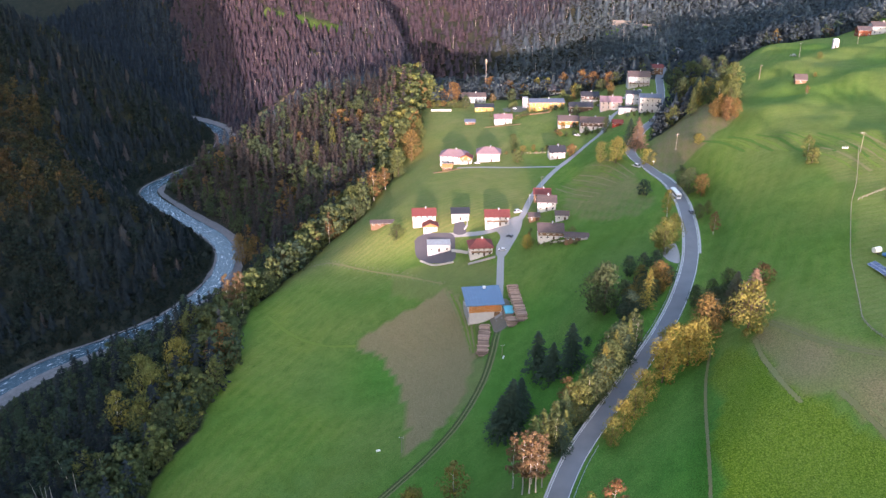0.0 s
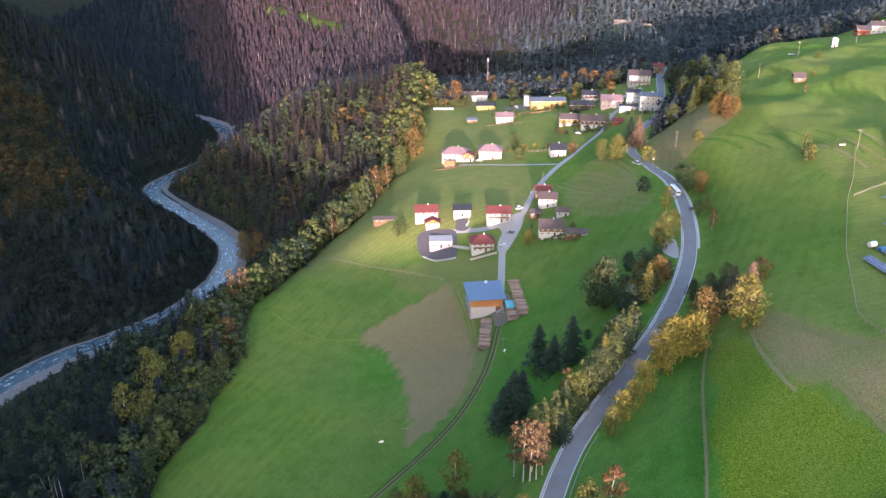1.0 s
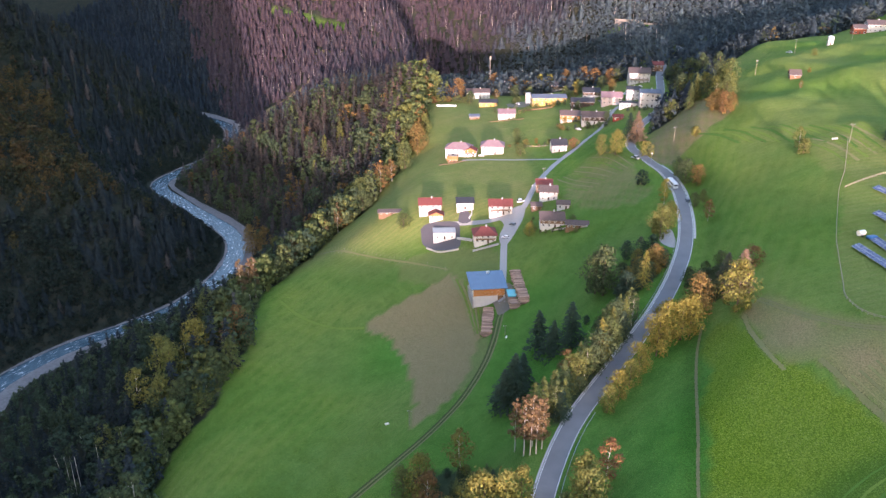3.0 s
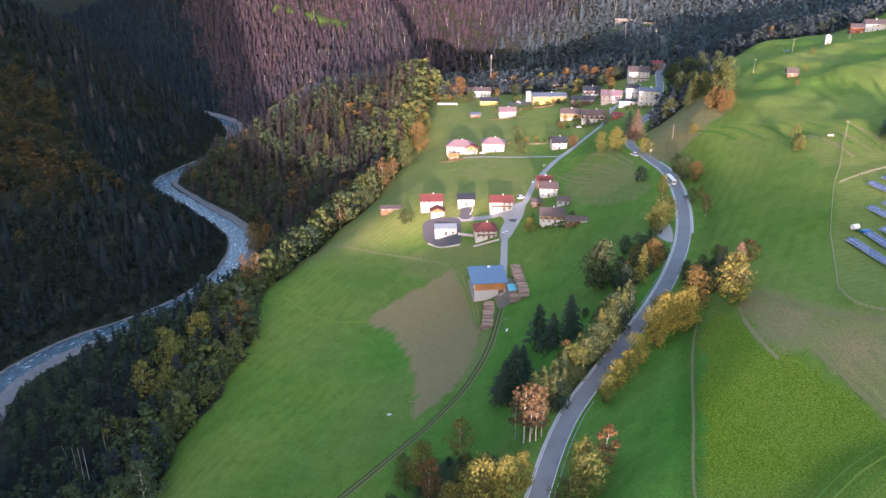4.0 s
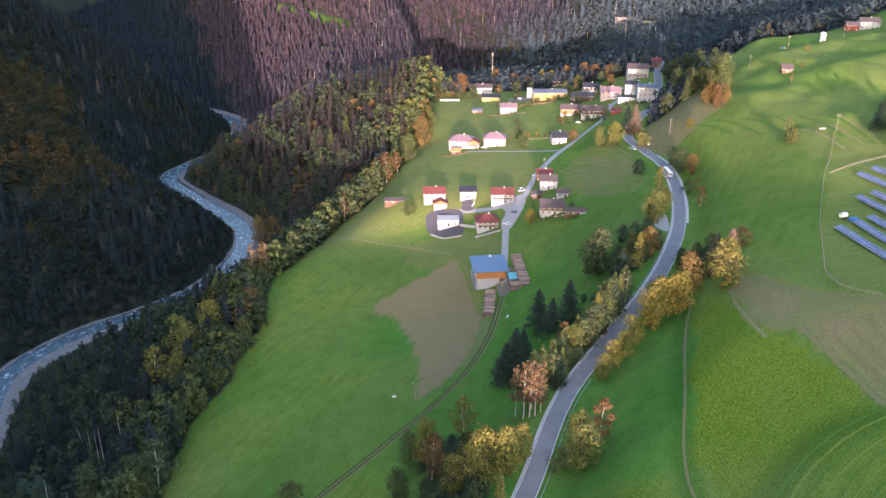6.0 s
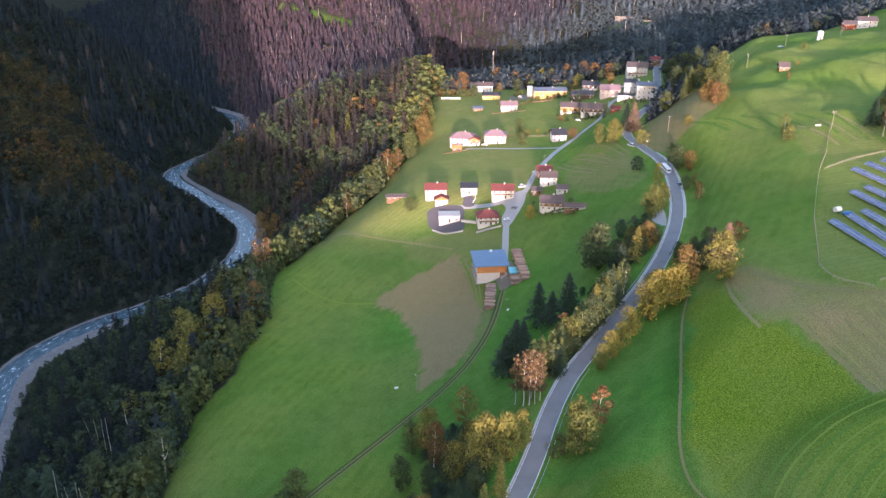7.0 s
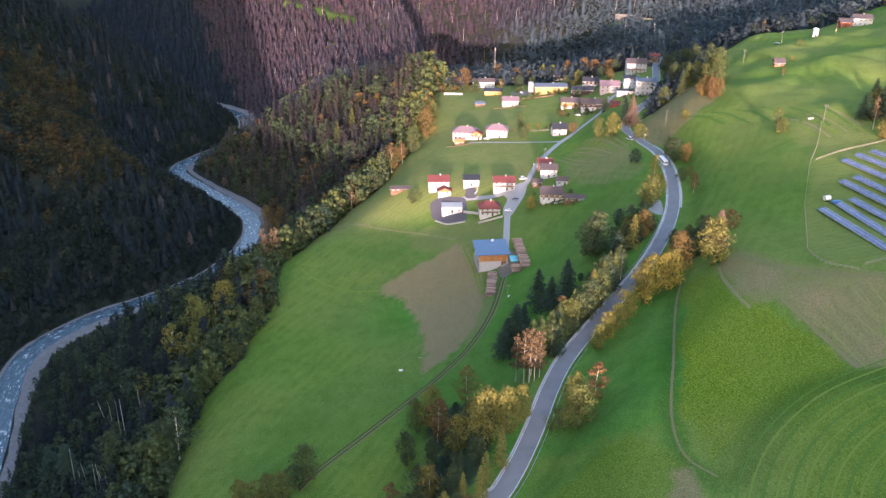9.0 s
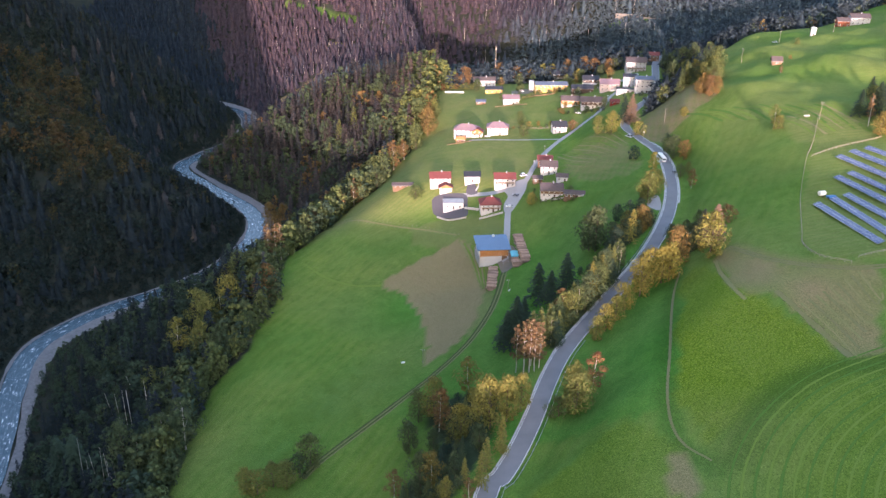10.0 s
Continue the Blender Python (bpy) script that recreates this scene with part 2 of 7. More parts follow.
RIVER = along([(-900, -500), (-520, -120), (-300, 60), (-240, 170), (-247, 250), (-260, 300), (-278, 350), (-289, 408), (-265, 456), (-229, 490), (-198, 530), (-182, 590),
               (-196, 650), (-260, 720), (-302, 775), (-293, 820), (-272, 870), (-268, 940), (-285, 1000), (-328, 1042), (-390, 1078), (-470, 1122), (-580, 1190), (-730, 1300), (-1000, 1480)], 8)
ROAD = along([(14, -40, -26), (0, 75, -22), (7.5, 127, -18), (12.5, 135, -17.4), (18.5, 147, -16.4), (25.5, 164.5, -15.2), (32.2, 184, -13.8), (38.4, 199, -12.4), (46, 213, -11), (62, 236, -7), (82, 266, -3), (94.6, 288, 0), (103, 306, 1.8), (109, 321, 3),
              (115, 340, 3.6), (121, 365, 4), (126.5, 397, 4), (128, 428, 4), (124, 457, 3.2), (120, 493, 3), (137, 540, 4), (159, 580, 5), (176, 643, 8), (195, 720, 8), (230, 800, 4), (260, 900, 0), (250, 1040, -8)], 3)
# heights of the land between the gorge and the road, and above it: (y, x, z) down each line
EDGE = [(-200, -105, -80), (100, -108, -78), (190, -116, -76), (235, -122, -75), (258, -125, -73), (288, -119, -71), (307, -111, -69), (332, -105, -68), (352, -103, -67), (374, -108, -65), (396, -105, -62), (457, -87, -53), (482, -81, -47), (502, -71, -41), (522, -56, -36), (568, -35, -28), (624, -18, -22), (690, -15, -19), (760, -20, -22), (900, -60, -45)]
FIELD = [(-200, -60, -76), (100, -50, -70), (200, -40, -64), (273, -26, -60), (331, -23, -59), (376, -5, -46), (420, 0, -37), (460, -28, -29), (550, 10, -21), (630, 40, -16), (690, 30, -18), (760, 40, -20), (900, 20, -42)]
BANK = [(-200, -90, -50), (100, -40, -50), (150, -20, -46), (200, 2, -42), (250, 26, -37), (300, 38, -35), (350, 50, -29), (400, 62, -19), (450, 75, -13), (500, 82, -13), (550, 88, -14), (600, 100, -9), (650, 112, -6), (700, 115, -8), (760, 110, -14), (900, 110, -38)]
RISE = [(-200, 0, -5), (100, 50, 2), (147, 56, 3), (172, 75, 6), (204, 101, 14), (245, 116, 16), (290, 126, 13), (332, 132, 12), (373, 147, 18), (458, 153, 24), (484, 163, 29), (580, 186, 24), (643, 205, 18), (700, 222, 14), (760, 240, 8), (900, 280, 0)]
HILL = [(-200, 110, 8), (100, 125, 10), (164, 130, 14), (210, 149, 24), (265, 165, 27), (330, 178, 33), (374, 192, 39), (430, 200, 41), (496, 219, 49), (606, 260, 49), (680, 275, 40), (760, 300, 28), (900, 330, 12)]
CREST = [(-200, 240, 40), (100, 255, 42), (265, 262, 44), (374, 285, 52), (496, 305, 60), (606, 330, 55), (700, 365, 48), (760, 370, 42), (900, 400, 24)]
LINES = [(curve([p[0] for p in ln], [p[1] for p in ln]), curve([p[0] for p in ln], [p[2] for p in ln])) for ln in (EDGE, FIELD, BANK)]
LINES2 = [(curve([p[0] for p in ln], [p[1] for p in ln]), curve([p[0] for p in ln], [p[2] for p in ln])) for ln in (RISE, HILL, CREST)]
road_x = curve(ROAD[:, 1], ROAD[:, 0])
road_z = curve(ROAD[:, 1], ROAD[:, 2])
edge_x = LINES[0][0]
river_z = curve([-500, 250, 500, 700, 1000, 1300], [-146, -138, -133, -125, -120, -110])
wall_rate = curve([-100, 250, 350, 480, 570, 690, 900, 1200], [0.5, 0.52, 0.55, 0.75, 0.77, 0.70, 0.60, 0.58])


def river_x(y):
    return np.interp(np.clip(y, -500, 1450), RIVER[:, 1], RIVER[:, 0])


GULLY = np.array([(66, 975), (22, 1075), (-40, 1180), (-110, 1310), (-180, 1450)])
# crest of the unseen ridge behind the camera, shaped to shade gorge and foreground
rear = curve([-900, -500, -420, -370, -335, -310, -285, -250, -180, -130, -90, -45, -15, 40, 75, 112, 200, 500, 700], [380, 290, 200, 130, 80, 50, 32, 25, 16, 12, 10, 12, 28, 34, 50, 72, 80, 110, 130])


def land(x, y):
    """Height of the ground."""
    x, y = np.broadcast_arrays(np.asarray(x, float), np.asarray(y, float))
    yc = np.clip(y, -200, 900)
    knots = [(ln[0](yc), ln[1](yc)) for ln in LINES] + [(road_x(yc), road_z(yc))] + [(ln[0](yc), ln[1](yc)) for ln in LINES2]
    gap = 5.0
    xs = [knots[0][0] - 400, *[k[0] for k in knots[:3]], knots[3][0] - gap, knots[3][0] + gap, *[k[0] for k in knots[4:]], knots[-1][0] + 700]
    zs = [knots[0][1] - 20, *[k[1] for k in knots[:3]], knots[3][1], knots[3][1], *[k[1] for k in knots[4:]], knots[-1][1] + 240]
    xs, zs = np.array(xs), np.array(zs)
    for k in range(1, len(xs)):
        xs[k] = np.maximum(xs[k], xs[k - 1] + 3)
    h, dl = np.diff(xs, axis=0), np.diff(zs, axis=0) / np.diff(xs, axis=0)
    m = np.zeros_like(zs)
    m[0], m[-1] = dl[0], dl[-1]
    for k in range(1, len(xs) - 1):
        w = dl[k - 1] * dl[k] > 0
        m[k] = np.where(w, 2 * dl[k - 1] * dl[k] / np.where(w, dl[k - 1] + dl[k], 1), 0)
    up = zs[0] + 0 * x
    for k in range(len(xs) - 1):
        t = np.clip((x - xs[k]) / h[k], 0, 1)
        v = (zs[k] * (1 + 2 * t) * (1 - t) ** 2 + h[k] * m[k] * t * (1 - t) ** 2 + zs[k + 1] * t * t * (3 - 2 * t) + h[k] * m[k + 1] * t * t * (t - 1))
        up = np.where((x >= xs[k]) | (k == 0), v, up)
    up = np.where(x > xs[-1], zs[-1] + 0.3 * (x - xs[-1]), up)
    # the wooded mountain behind the village
    back = y - 965 - 0.10 * x
    up = up + np.where(back > 0, 0.42 * back * smooth(0, 160, back) + 18 * wave(x, y, 70, 1.7) * smooth(100, 400, back), 0)
    # ribs running down the far slope, and the wooded gully beside it
    rib = np.abs(np.sin((x + 0.42 * (y - 1000) + 14 * wave(x, y, 45, 0.5)) / 34))
    ribbed = smooth(-10, -90, x) * smooth(880, 990, y)
    up = up + 11 * (rib - 0.6) * ribbed * smooth(20, 120, back)
    up = up - 88 * smooth(84, 8, nearest(GULLY, x, y)[0]) * smooth(965, 1100, y)
    # side valley between the village and the far slope
    up = up - 42 * smooth(790, 980, y) * smooth(-75, -15, x) * smooth(215, 130, x)
    d, k = nearest(RIVER, x, y)
    rz = river_z(np.clip(RIVER[k, 1], -500, 1300))
    left = x < river_x(y)
    out = np.maximum(0, d - 14)
    rise = np.maximum(0, d - 30 - 16 * smooth(370, 430, y) * smooth(640, 580, y))
    wall = rz + 1.12 * wall_rate(np.clip(y, -100, 1200)) * rise + 2.0 * smooth(14, 30, d) + 0.006 * np.maximum(0, out - 150) ** 2
    lslope = rz + (0.62 + 0.14 * smooth(640, 860, y)) * out + 0.0004 * out ** 2 + 10 * wave(x, y, 55, 0.4) * smooth(20, 120, out)
    # gully in the wall above the village's far side
    wall = wall + (5 * wave(x, y, 30, 2.2) + 9 * (rib - 0.6) * ribbed) * smooth(30, 80, out)
    s = 5.0
    mixed = -s * np.log(np.exp(-np.clip((wall - up) / s, -40, 40)) + 1) + up
    z = np.where(left & (y < 1470), lslope, np.minimum(mixed, up + 2))
    z = np.where(d < 14, rz - 0.6 * smooth(14, 5, d) * 2, z)
    # small unevenness of the meadows above the road
    z = z + 1.0 * wave(x, y, 17, 0.3) * smooth(10, 50, x - road_x(yc)) * smooth(950, 800, y)
    z = z + (3.2 * wave(x, y, 21, 0.9) + 1.3 * wave(x, y, 9, 2.4)) * smooth(150, 200, x) * smooth(330, 420, y) * smooth(700, 600, y)
    # the yard cut into the slope below the barn
    z = z - 2.2 * smooth(13, 5, np.hypot(x - 24, (y - 348) * 0.9))
    # road bed
    rd, rk = nearest(ROAD, x, y)
    bed = smooth(13, 4.5, rd) * (y < 1000) * (y > 55)
    z = z * (1 - bed) + ROAD[rk, 2] * bed
    # the unseen ridge added down-stream, closing the valley to cast its shade
    close = smooth(50, -140, y) * smooth(-460, -280, y)
    return z * (1 - close) + close * (rear(np.clip(x, -900, 700)) + 5 * wave(x, y, 16, 0.8))
# == end land ==

# ---- ground ----
def mesh_of(name, verts, faces, material, smooth_shaded=False):
    me = bpy.data.meshes.new(name)
    me.from_pydata([tuple(v) for v in verts], [], [tuple(f) for f in faces])
    me.materials.append(material)
    if smooth_shaded:
        me.polygons.foreach_set("use_smooth", [True] * len(me.polygons))
    me.update()
    return me


def spaced(a, b, step, lo, hi):
    core = list(np.arange(a, b + step / 2, step))
    left, right, k = [a], [b], step
    while left[-1] > lo:
        k *= 1.25
        left.append(left[-1] - k)
    k = step
    while right[-1] < hi:
        k *= 1.25
        right.append(right[-1] + k)
    return np.array(left[:0:-1] + core + right[1:])


GX, GY = spaced(-420, 420, 3.0, -2600, 2600), spaced(90, 1290, 3.0, -1800, 3200)
GXX, GYY = np.meshgrid(GX, GY)
GZ = land(GXX, GYY)


def height(x, y):
    """Height of the ground sheet as it is meshed."""
    i = int(np.clip(np.searchsorted(GX, x) - 1, 0, len(GX) - 2))
    j = int(np.clip(np.searchsorted(GY, y) - 1, 0, len(GY) - 2))
    u, v = (x - GX[i]) / (GX[i + 1] - GX[i]), (y - GY[j]) / (GY[j + 1] - GY[j])
    return float(GZ[j, i] * (1 - u) * (1 - v) + GZ[j, i + 1] * u * (1 - v) + GZ[j + 1, i] * (1 - u) * v + GZ[j + 1, i + 1] * u * v)


def heights(x, y):
    x, y = np.asarray(x, float), np.asarray(y, float)
    i = np.clip(np.searchsorted(GX, x) - 1, 0, len(GX) - 2)
    j = np.clip(np.searchsorted(GY, y) - 1, 0, len(GY) - 2)
    u, v = (x - GX[i]) / (GX[i + 1] - GX[i]), (y - GY[j]) / (GY[j + 1] - GY[j])
    return GZ[j, i] * (1 - u) * (1 - v) + GZ[j, i + 1] * u * (1 - v) + GZ[j + 1, i] * (1 - u) * v + GZ[j + 1, i + 1] * u * v


def wooded(x, y):
    """1 where forest stands: the gorge, the mountains, the wood behind the village and beyond the hill."""
    x, y = np.asarray(x, float), np.asarray(y, float)
    yc = np.clip(y, -200, 900)
    gorge = x < edge_x(yc) - 5.0 + 2.5 * wave(x, y, 9, 1.1)
    behind = y > np.interp(x, [-60, -10, 30, 110, 150, 190, 205, 235, 330, 420, 900], [690, 705, 735, 715, 700, 690, 640, 640, 700, 770, 800]) + 6 * wave(x, y, 14, 0.2)
    slope = (x > road_x(yc) + 9) & (x < road_x(yc) + 42) & (y > 520 + (x - 160) * 0.2) & (y < 700)
    pasture = nearest(np.array([(-262, 1234), (-193, 1187), (-163, 1156), (-135, 1121)]), x, y + 6)[0] < 5.5
    scree = nearest(np.array([(-232, 1022), (-205, 1027), (-186, 1032)]), x, y + 9)[0] < 15 + 4 * wave(x, y, 7)
    scree |= nearest(np.array([(-177, 1092), (-138, 1066)]), x, y + 5)[0] < 8 + 3 * wave(x, y, 7)
    slab = (np.abs(x - 235) < 30) & (np.abs(y - 1036) < 9)
    return (gorge | behind | slope) & ~pasture & ~slab & ~scree


def inside(poly, x, y):
    x, y = np.asarray(x, float), np.asarray(y, float)
    hit = np.zeros(x.shape, bool)
    for (ax, ay), (bx, by) in zip(poly, poly[1:] + poly[:1]):
        if ay != by:
            hit ^= ((ay > y) != (by > y)) & (x < (bx - ax) * (y - ay) / (by - ay) + ax)
    return hit


def build_ground():
    ny, nx = GXX.shape
    verts = np.stack([GXX, GYY, GZ], -1).reshape(-1, 3)
    idx = np.arange(ny * nx).reshape(ny, nx)
    faces = np.stack([idx[:-1, :-1], idx[:-1, 1:], idx[1:, 1:], idx[1:, :-1]], -1).reshape(-1, 4)
    me = bpy.data.meshes.new("ground")
    me.from_pydata(verts.tolist(), [], faces.tolist())
    me.materials.append(MEADOW)
    me.polygons.foreach_set("use_smooth", [True] * len(me.polygons))
    x, y = verts[:, 0], verts[:, 1]
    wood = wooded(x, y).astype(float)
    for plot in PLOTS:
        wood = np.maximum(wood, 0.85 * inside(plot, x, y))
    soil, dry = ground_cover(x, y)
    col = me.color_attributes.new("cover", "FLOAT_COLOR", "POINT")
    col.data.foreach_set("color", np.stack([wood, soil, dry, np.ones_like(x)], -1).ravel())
    col = me.color_attributes.new("lush", "FLOAT_COLOR", "POINT")
    col.data.foreach_set("color", np.stack([*grass_kinds(x, y), np.ones_like(x)], -1).ravel())
    me.update()
    return tagged(new("ground", me), "green meadows, brown patches and forest floor of an alpine valley", "ground", kind="structure")


def ribbon(name, line, half, material, lift=0.1, across=2, off=0.0, uvs=False, level=None, span=False):
    """A strip draped on the ground along a plan line."""
    p = np.array(line, float)[:, :2]
    d = np.gradient(p, axis=0)
    d /= np.linalg.norm(d, axis=1)[:, None] + 1e-9
    nrm = np.stack([d[:, 1], -d[:, 0]], -1)
    half = np.broadcast_to(np.asarray(half, float), (len(p),))
    verts, faces, s = [], [], 0.0
    uv = []
    for k in range(len(p)):
        s += np.linalg.norm(p[k] - p[k - 1]) if k else 0
        for a in range(across + 1):
            w = off + half[k] * (2 * a / across - 1)
            q = p[k] + nrm[k] * w
            z = height(*q) if level is None else level(q[1])
            verts.append((q[0], q[1], z + lift))
            uv.append((s, (w - off) / half[k] if span else w))
    n = across + 1
    for k in range(len(p) - 1):
        for a in range(across):
            faces.append((k * n + a, k * n + a + 1, (k + 1) * n + a + 1, (k + 1) * n + a))
    me = mesh_of(name, verts, faces, material, True)
    if uvs:
        lay = me.uv_layers.new(name="UVMap")
        lay.data.foreach_set("uv", np.array([uv[lp.vertex_index] for lp in me.loops]).ravel())
    return new(name, me)


# plots that are grown over with trees and bushes
PLOTS = [[(31, 212), (40, 228), (56, 248), (72, 266), (80, 264), (63, 238), (47, 215), (40, 202)],
         [(-14, 232), (4, 224), (16, 202), (14, 180), (8, 150), (-2, 128), (-12, 130), (-24, 160), (-8, 186), (-12, 210)],
         [(72, 282), (80, 284), (97, 305), (98, 312), (84, 318), (74, 300)],
         [(101, 262), (111, 262), (118, 290), (112, 298), (104, 286)]]
BROWN_FIELD = [(-45, 358), (-28, 370), (0, 387), (7, 375), (13, 345), (15, 328), (10, 300), (3, 282), (-8, 268), (-17, 266), (-15, 284), (-20, 316), (-30, 342)]


def ground_cover(x, y):
    """Where the meadow is bare or brown, and where it is dry, or yellow to look sunlit."""
    soil = np.zeros_like(x)
    soil = np.maximum(soil, 0.92 * inside(BROWN_FIELD, x + 2 * wave(x, y, 6, 3), y + 2 * wave(x, y, 5, 1)))
    soil = np.maximum(soil, 0.95 * (nearest(np.array([(-232, 1022), (-205, 1027), (-186, 1032)]), x, y + 6)[0] < 20))
    soil = np.maximum(soil, 0.9 * (nearest(np.array([(-177, 1092), (-138, 1066)]), x, y + 3)[0] < 13))
    # far pasture dulled with a little soil colour in place of shade
    soil = np.maximum(soil, 0.15 * (y > 1090) * (x < 0))
    right = [(107, 239), (104, 215), (105, 199), (110, 200), (117, 199), (120, 186), (128, 161), (138, 161), (156, 203), (145, 206), (127, 216), (117, 235), (113, 244)]
    soil = np.maximum(soil, (0.66 + 0.25 * wave(x, y, 8, 1.1)) * inside(right, x + 2 * wave(x, y, 7, 2), y + 2 * wave(x, y, 6, 4)))
    soil = np.maximum(soil, 0.8 * inside([(61, 123), (66, 119), (62, 100), (55, 103), (57, 113)], x, y))
    soil = np.maximum(soil, 0.5 * smooth(6, 1.5, nearest(np.array([(116, 243), (124, 226), (134, 215), (150, 206)]), x, y)[0]))
    soil = np.maximum(soil, 0.4 * smooth(9, 3, np.abs(x - 104 + 3 * wave(x, y, 9))) * smooth(12, 5, np.abs(y - 436)))
    dry = np.clip(0.25 * wave(x, y, 26, 1.3) + 0.1, 0, 1)
    dry = np.maximum(dry, 0.08 * smooth(75, 95, x) * smooth(230, 200, y))
    dry = np.maximum(dry, 0.75 * smooth(20, 0, nearest(ROAD, x - 26, y)[0]) * smooth(430, 470, y) * smooth(620, 560, y))
    # yellow look of the sunlit hill pasture, put into the grass as dryness
    dry = np.maximum(dry, (0.36 + 0.3 * wave(x, y, 23, 2.6)) * smooth(135, 165, x) * smooth(290, 340, y) * smooth(760, 700, y))
    soil = np.maximum(soil, 0.55 * smooth(16, 6, nearest(ROAD, x - 24, y)[0]) * smooth(450, 475, y) * smooth(600, 560, y))
    soil = np.maximum(soil, 0.42 * inside([(-2, 392), (17, 356), (21, 322), (16, 296), (6, 280), (3, 282), (10, 300), (15, 328), (13, 345), (7, 375)], x + 1.5 * wave(x, y, 6, 3), y + 1.5 * wave(x, y, 5, 1)))
    soil = np.maximum(soil, 0.30 * inside([(-30, 412), (-4, 416), (26, 404), (28, 372), (14, 372), (-30, 392)], x + 2 * wave(x, y, 6, 3), y + 2 * wave(x, y, 5, 1)))
    dry = np.maximum(dry, (0.55 + 0.2 * wave(x, y, 5, 0.9)) * inside([(70, 468), (92, 500), (108, 492), (112, 455), (116, 415), (96, 412), (78, 430)], x + 3 * wave(x, y, 6, 3), y + 3 * wave(x, y, 5, 1)))
    wx, wy = x + 3 * wave(x, y, 6, 3), y + 3 * wave(x, y, 5, 1)
    flank = inside([(125, 482), (142, 503), (160, 520), (186, 505), (172, 464), (152, 447), (136, 446), (127, 455)], wx, wy)
    soil = np.maximum(soil, (0.72 + 0.28 * np.sin(0.9 * x + 0.35 * y)) * flank)
    tilth = inside([(77, 461), (97, 472), (113, 443), (114, 402), (101, 386), (80, 405), (71, 430)], wx, wy)
    soil = np.maximum(soil, (0.32 + 0.22 * np.sin(0.8 * x + 0.5 * y)) * tilth)
    dry = np.maximum(dry, 0.7 * inside([(186, 385), (204, 384), (220, 366), (214, 336), (186, 320), (180, 353)], wx, wy))
    panels = [(141, 218), (152, 212), (185, 214), (240, 300), (215, 335), (177, 322), (152, 268), (140, 236)]
    dry = np.maximum(dry, 0.55 * inside(panels, x, y))
    dry = np.maximum(dry, 0.75 * smooth(26, 8, np.hypot((x - 200) / 1.2, y - 366)))
    dry = np.maximum(dry, 0.10 * inside([(137, 155), (110, 151), (89, 140), (77, 123), (66, 95), (200, 80), (200, 155)], x, y))
    # sunlit yellow of the upper fields, put into the grass as dryness
    dry = np.maximum(dry, 0.50 * smooth(45, 15, np.hypot(x + 45, (y - 450) / 1.6)))
    dry = np.maximum(dry, (0.85 + 0.12 * wave(x, y, 12, 0.7)) * smooth(405, 450, y) * smooth(760, 720, y) * smooth(75, 45, x))
    dry = np.maximum(dry, (0.62 + 0.2 * wave(x, y, 9, 1.7)) * smooth(535, 580, y) * smooth(172, 150, x) * smooth(760, 720, y))
    dry = np.maximum(dry, 0.5 * smooth(14, 4, np.abs(x - 100 + 4 * wave(x, y, 8))) * smooth(22, 8, np.abs(y - 432)))
    return soil, dry


def grass_kinds(x, y):
    """Where the grass is lush, where it is olive and full of seed heads, and where it is darker green."""
    wx, wy = x + 2.5 * wave(x, y, 8, 5), y + 2.5 * wave(x, y, 7, 2)
    lush = 0.85 * inside([(8, 150), (50, 212), (70, 236), (97, 252), (92, 228), (85, 205), (77, 176), (68, 148), (56, 140), (30, 150)], wx, wy)
    hollow = np.array([(137, 157), (122, 156), (108, 151), (100, 146), (92, 139), (84, 129), (77, 117)])
    deep = 0.65 * smooth(9, 1, nearest(hollow, x, y)[0])
    deep = np.maximum(deep, 0.5 * smooth(5, 1, nearest(np.array([(94, 246), (87, 228), (80, 205), (72, 176), (64, 146), (63, 128), (70, 112)]), x, y)[0]))
    lush = np.maximum(lush, 0.8 * smooth(6, 1, nearest(np.array([(94, 246), (87, 228), (80, 205), (72, 176), (64, 146), (63, 128), (70, 112)]), x, y)[0]))
    lush = np.maximum(lush, 0.6 * smooth(20, 60, x + 0.35 * (y - 250) + 60) * (x < road_x(np.clip(y, -200, 900))) * smooth(380, 330, y))
    olive = 0.9 * inside([(98, 246), (91, 228), (84, 205), (76, 176), (68, 146), (72, 122), (88, 138), (104, 148), (124, 154), (126, 172), (112, 192), (105, 214), (104, 236)], wx, wy)
    olive = np.maximum(olive, 0.55 * (y < 160) * smooth(60, 100, x))
    olive = np.maximum(olive, 0.5 * inside([(12, 120), (52, 140), (66, 128), (60, 90), (10, 90)], wx, wy))
    # shade on the far pasture, put into its grass as dark green
    deep = np.maximum(deep, 1.0 * (y > 1050) * (x < 0))
    return lush * (1 - olive), olive, deep


ground = build_ground()
RIVER_SEEN = RIVER[RIVER[:, 1] > 120]
river = ribbon("river", RIVER_SEEN, 8.0 + 0.8 * wave(RIVER_SEEN[:, 0], RIVER_SEEN[:, 1], 14, 0.4), WATER, 0.0, 4, 0, True, lambda y: float(river_z(np.clip(y, -500, 1300))) - 0.15)
tagged(river, "pale blue-green mountain river with white rapids", "river", kind="structure")
road = ribbon("road", ROAD[ROAD[:, 1] > 60], 3.3, ASPHALT, 0.12, 3)
tagged(road, "grey asphalt two-lane valley road", "road", kind="structure")

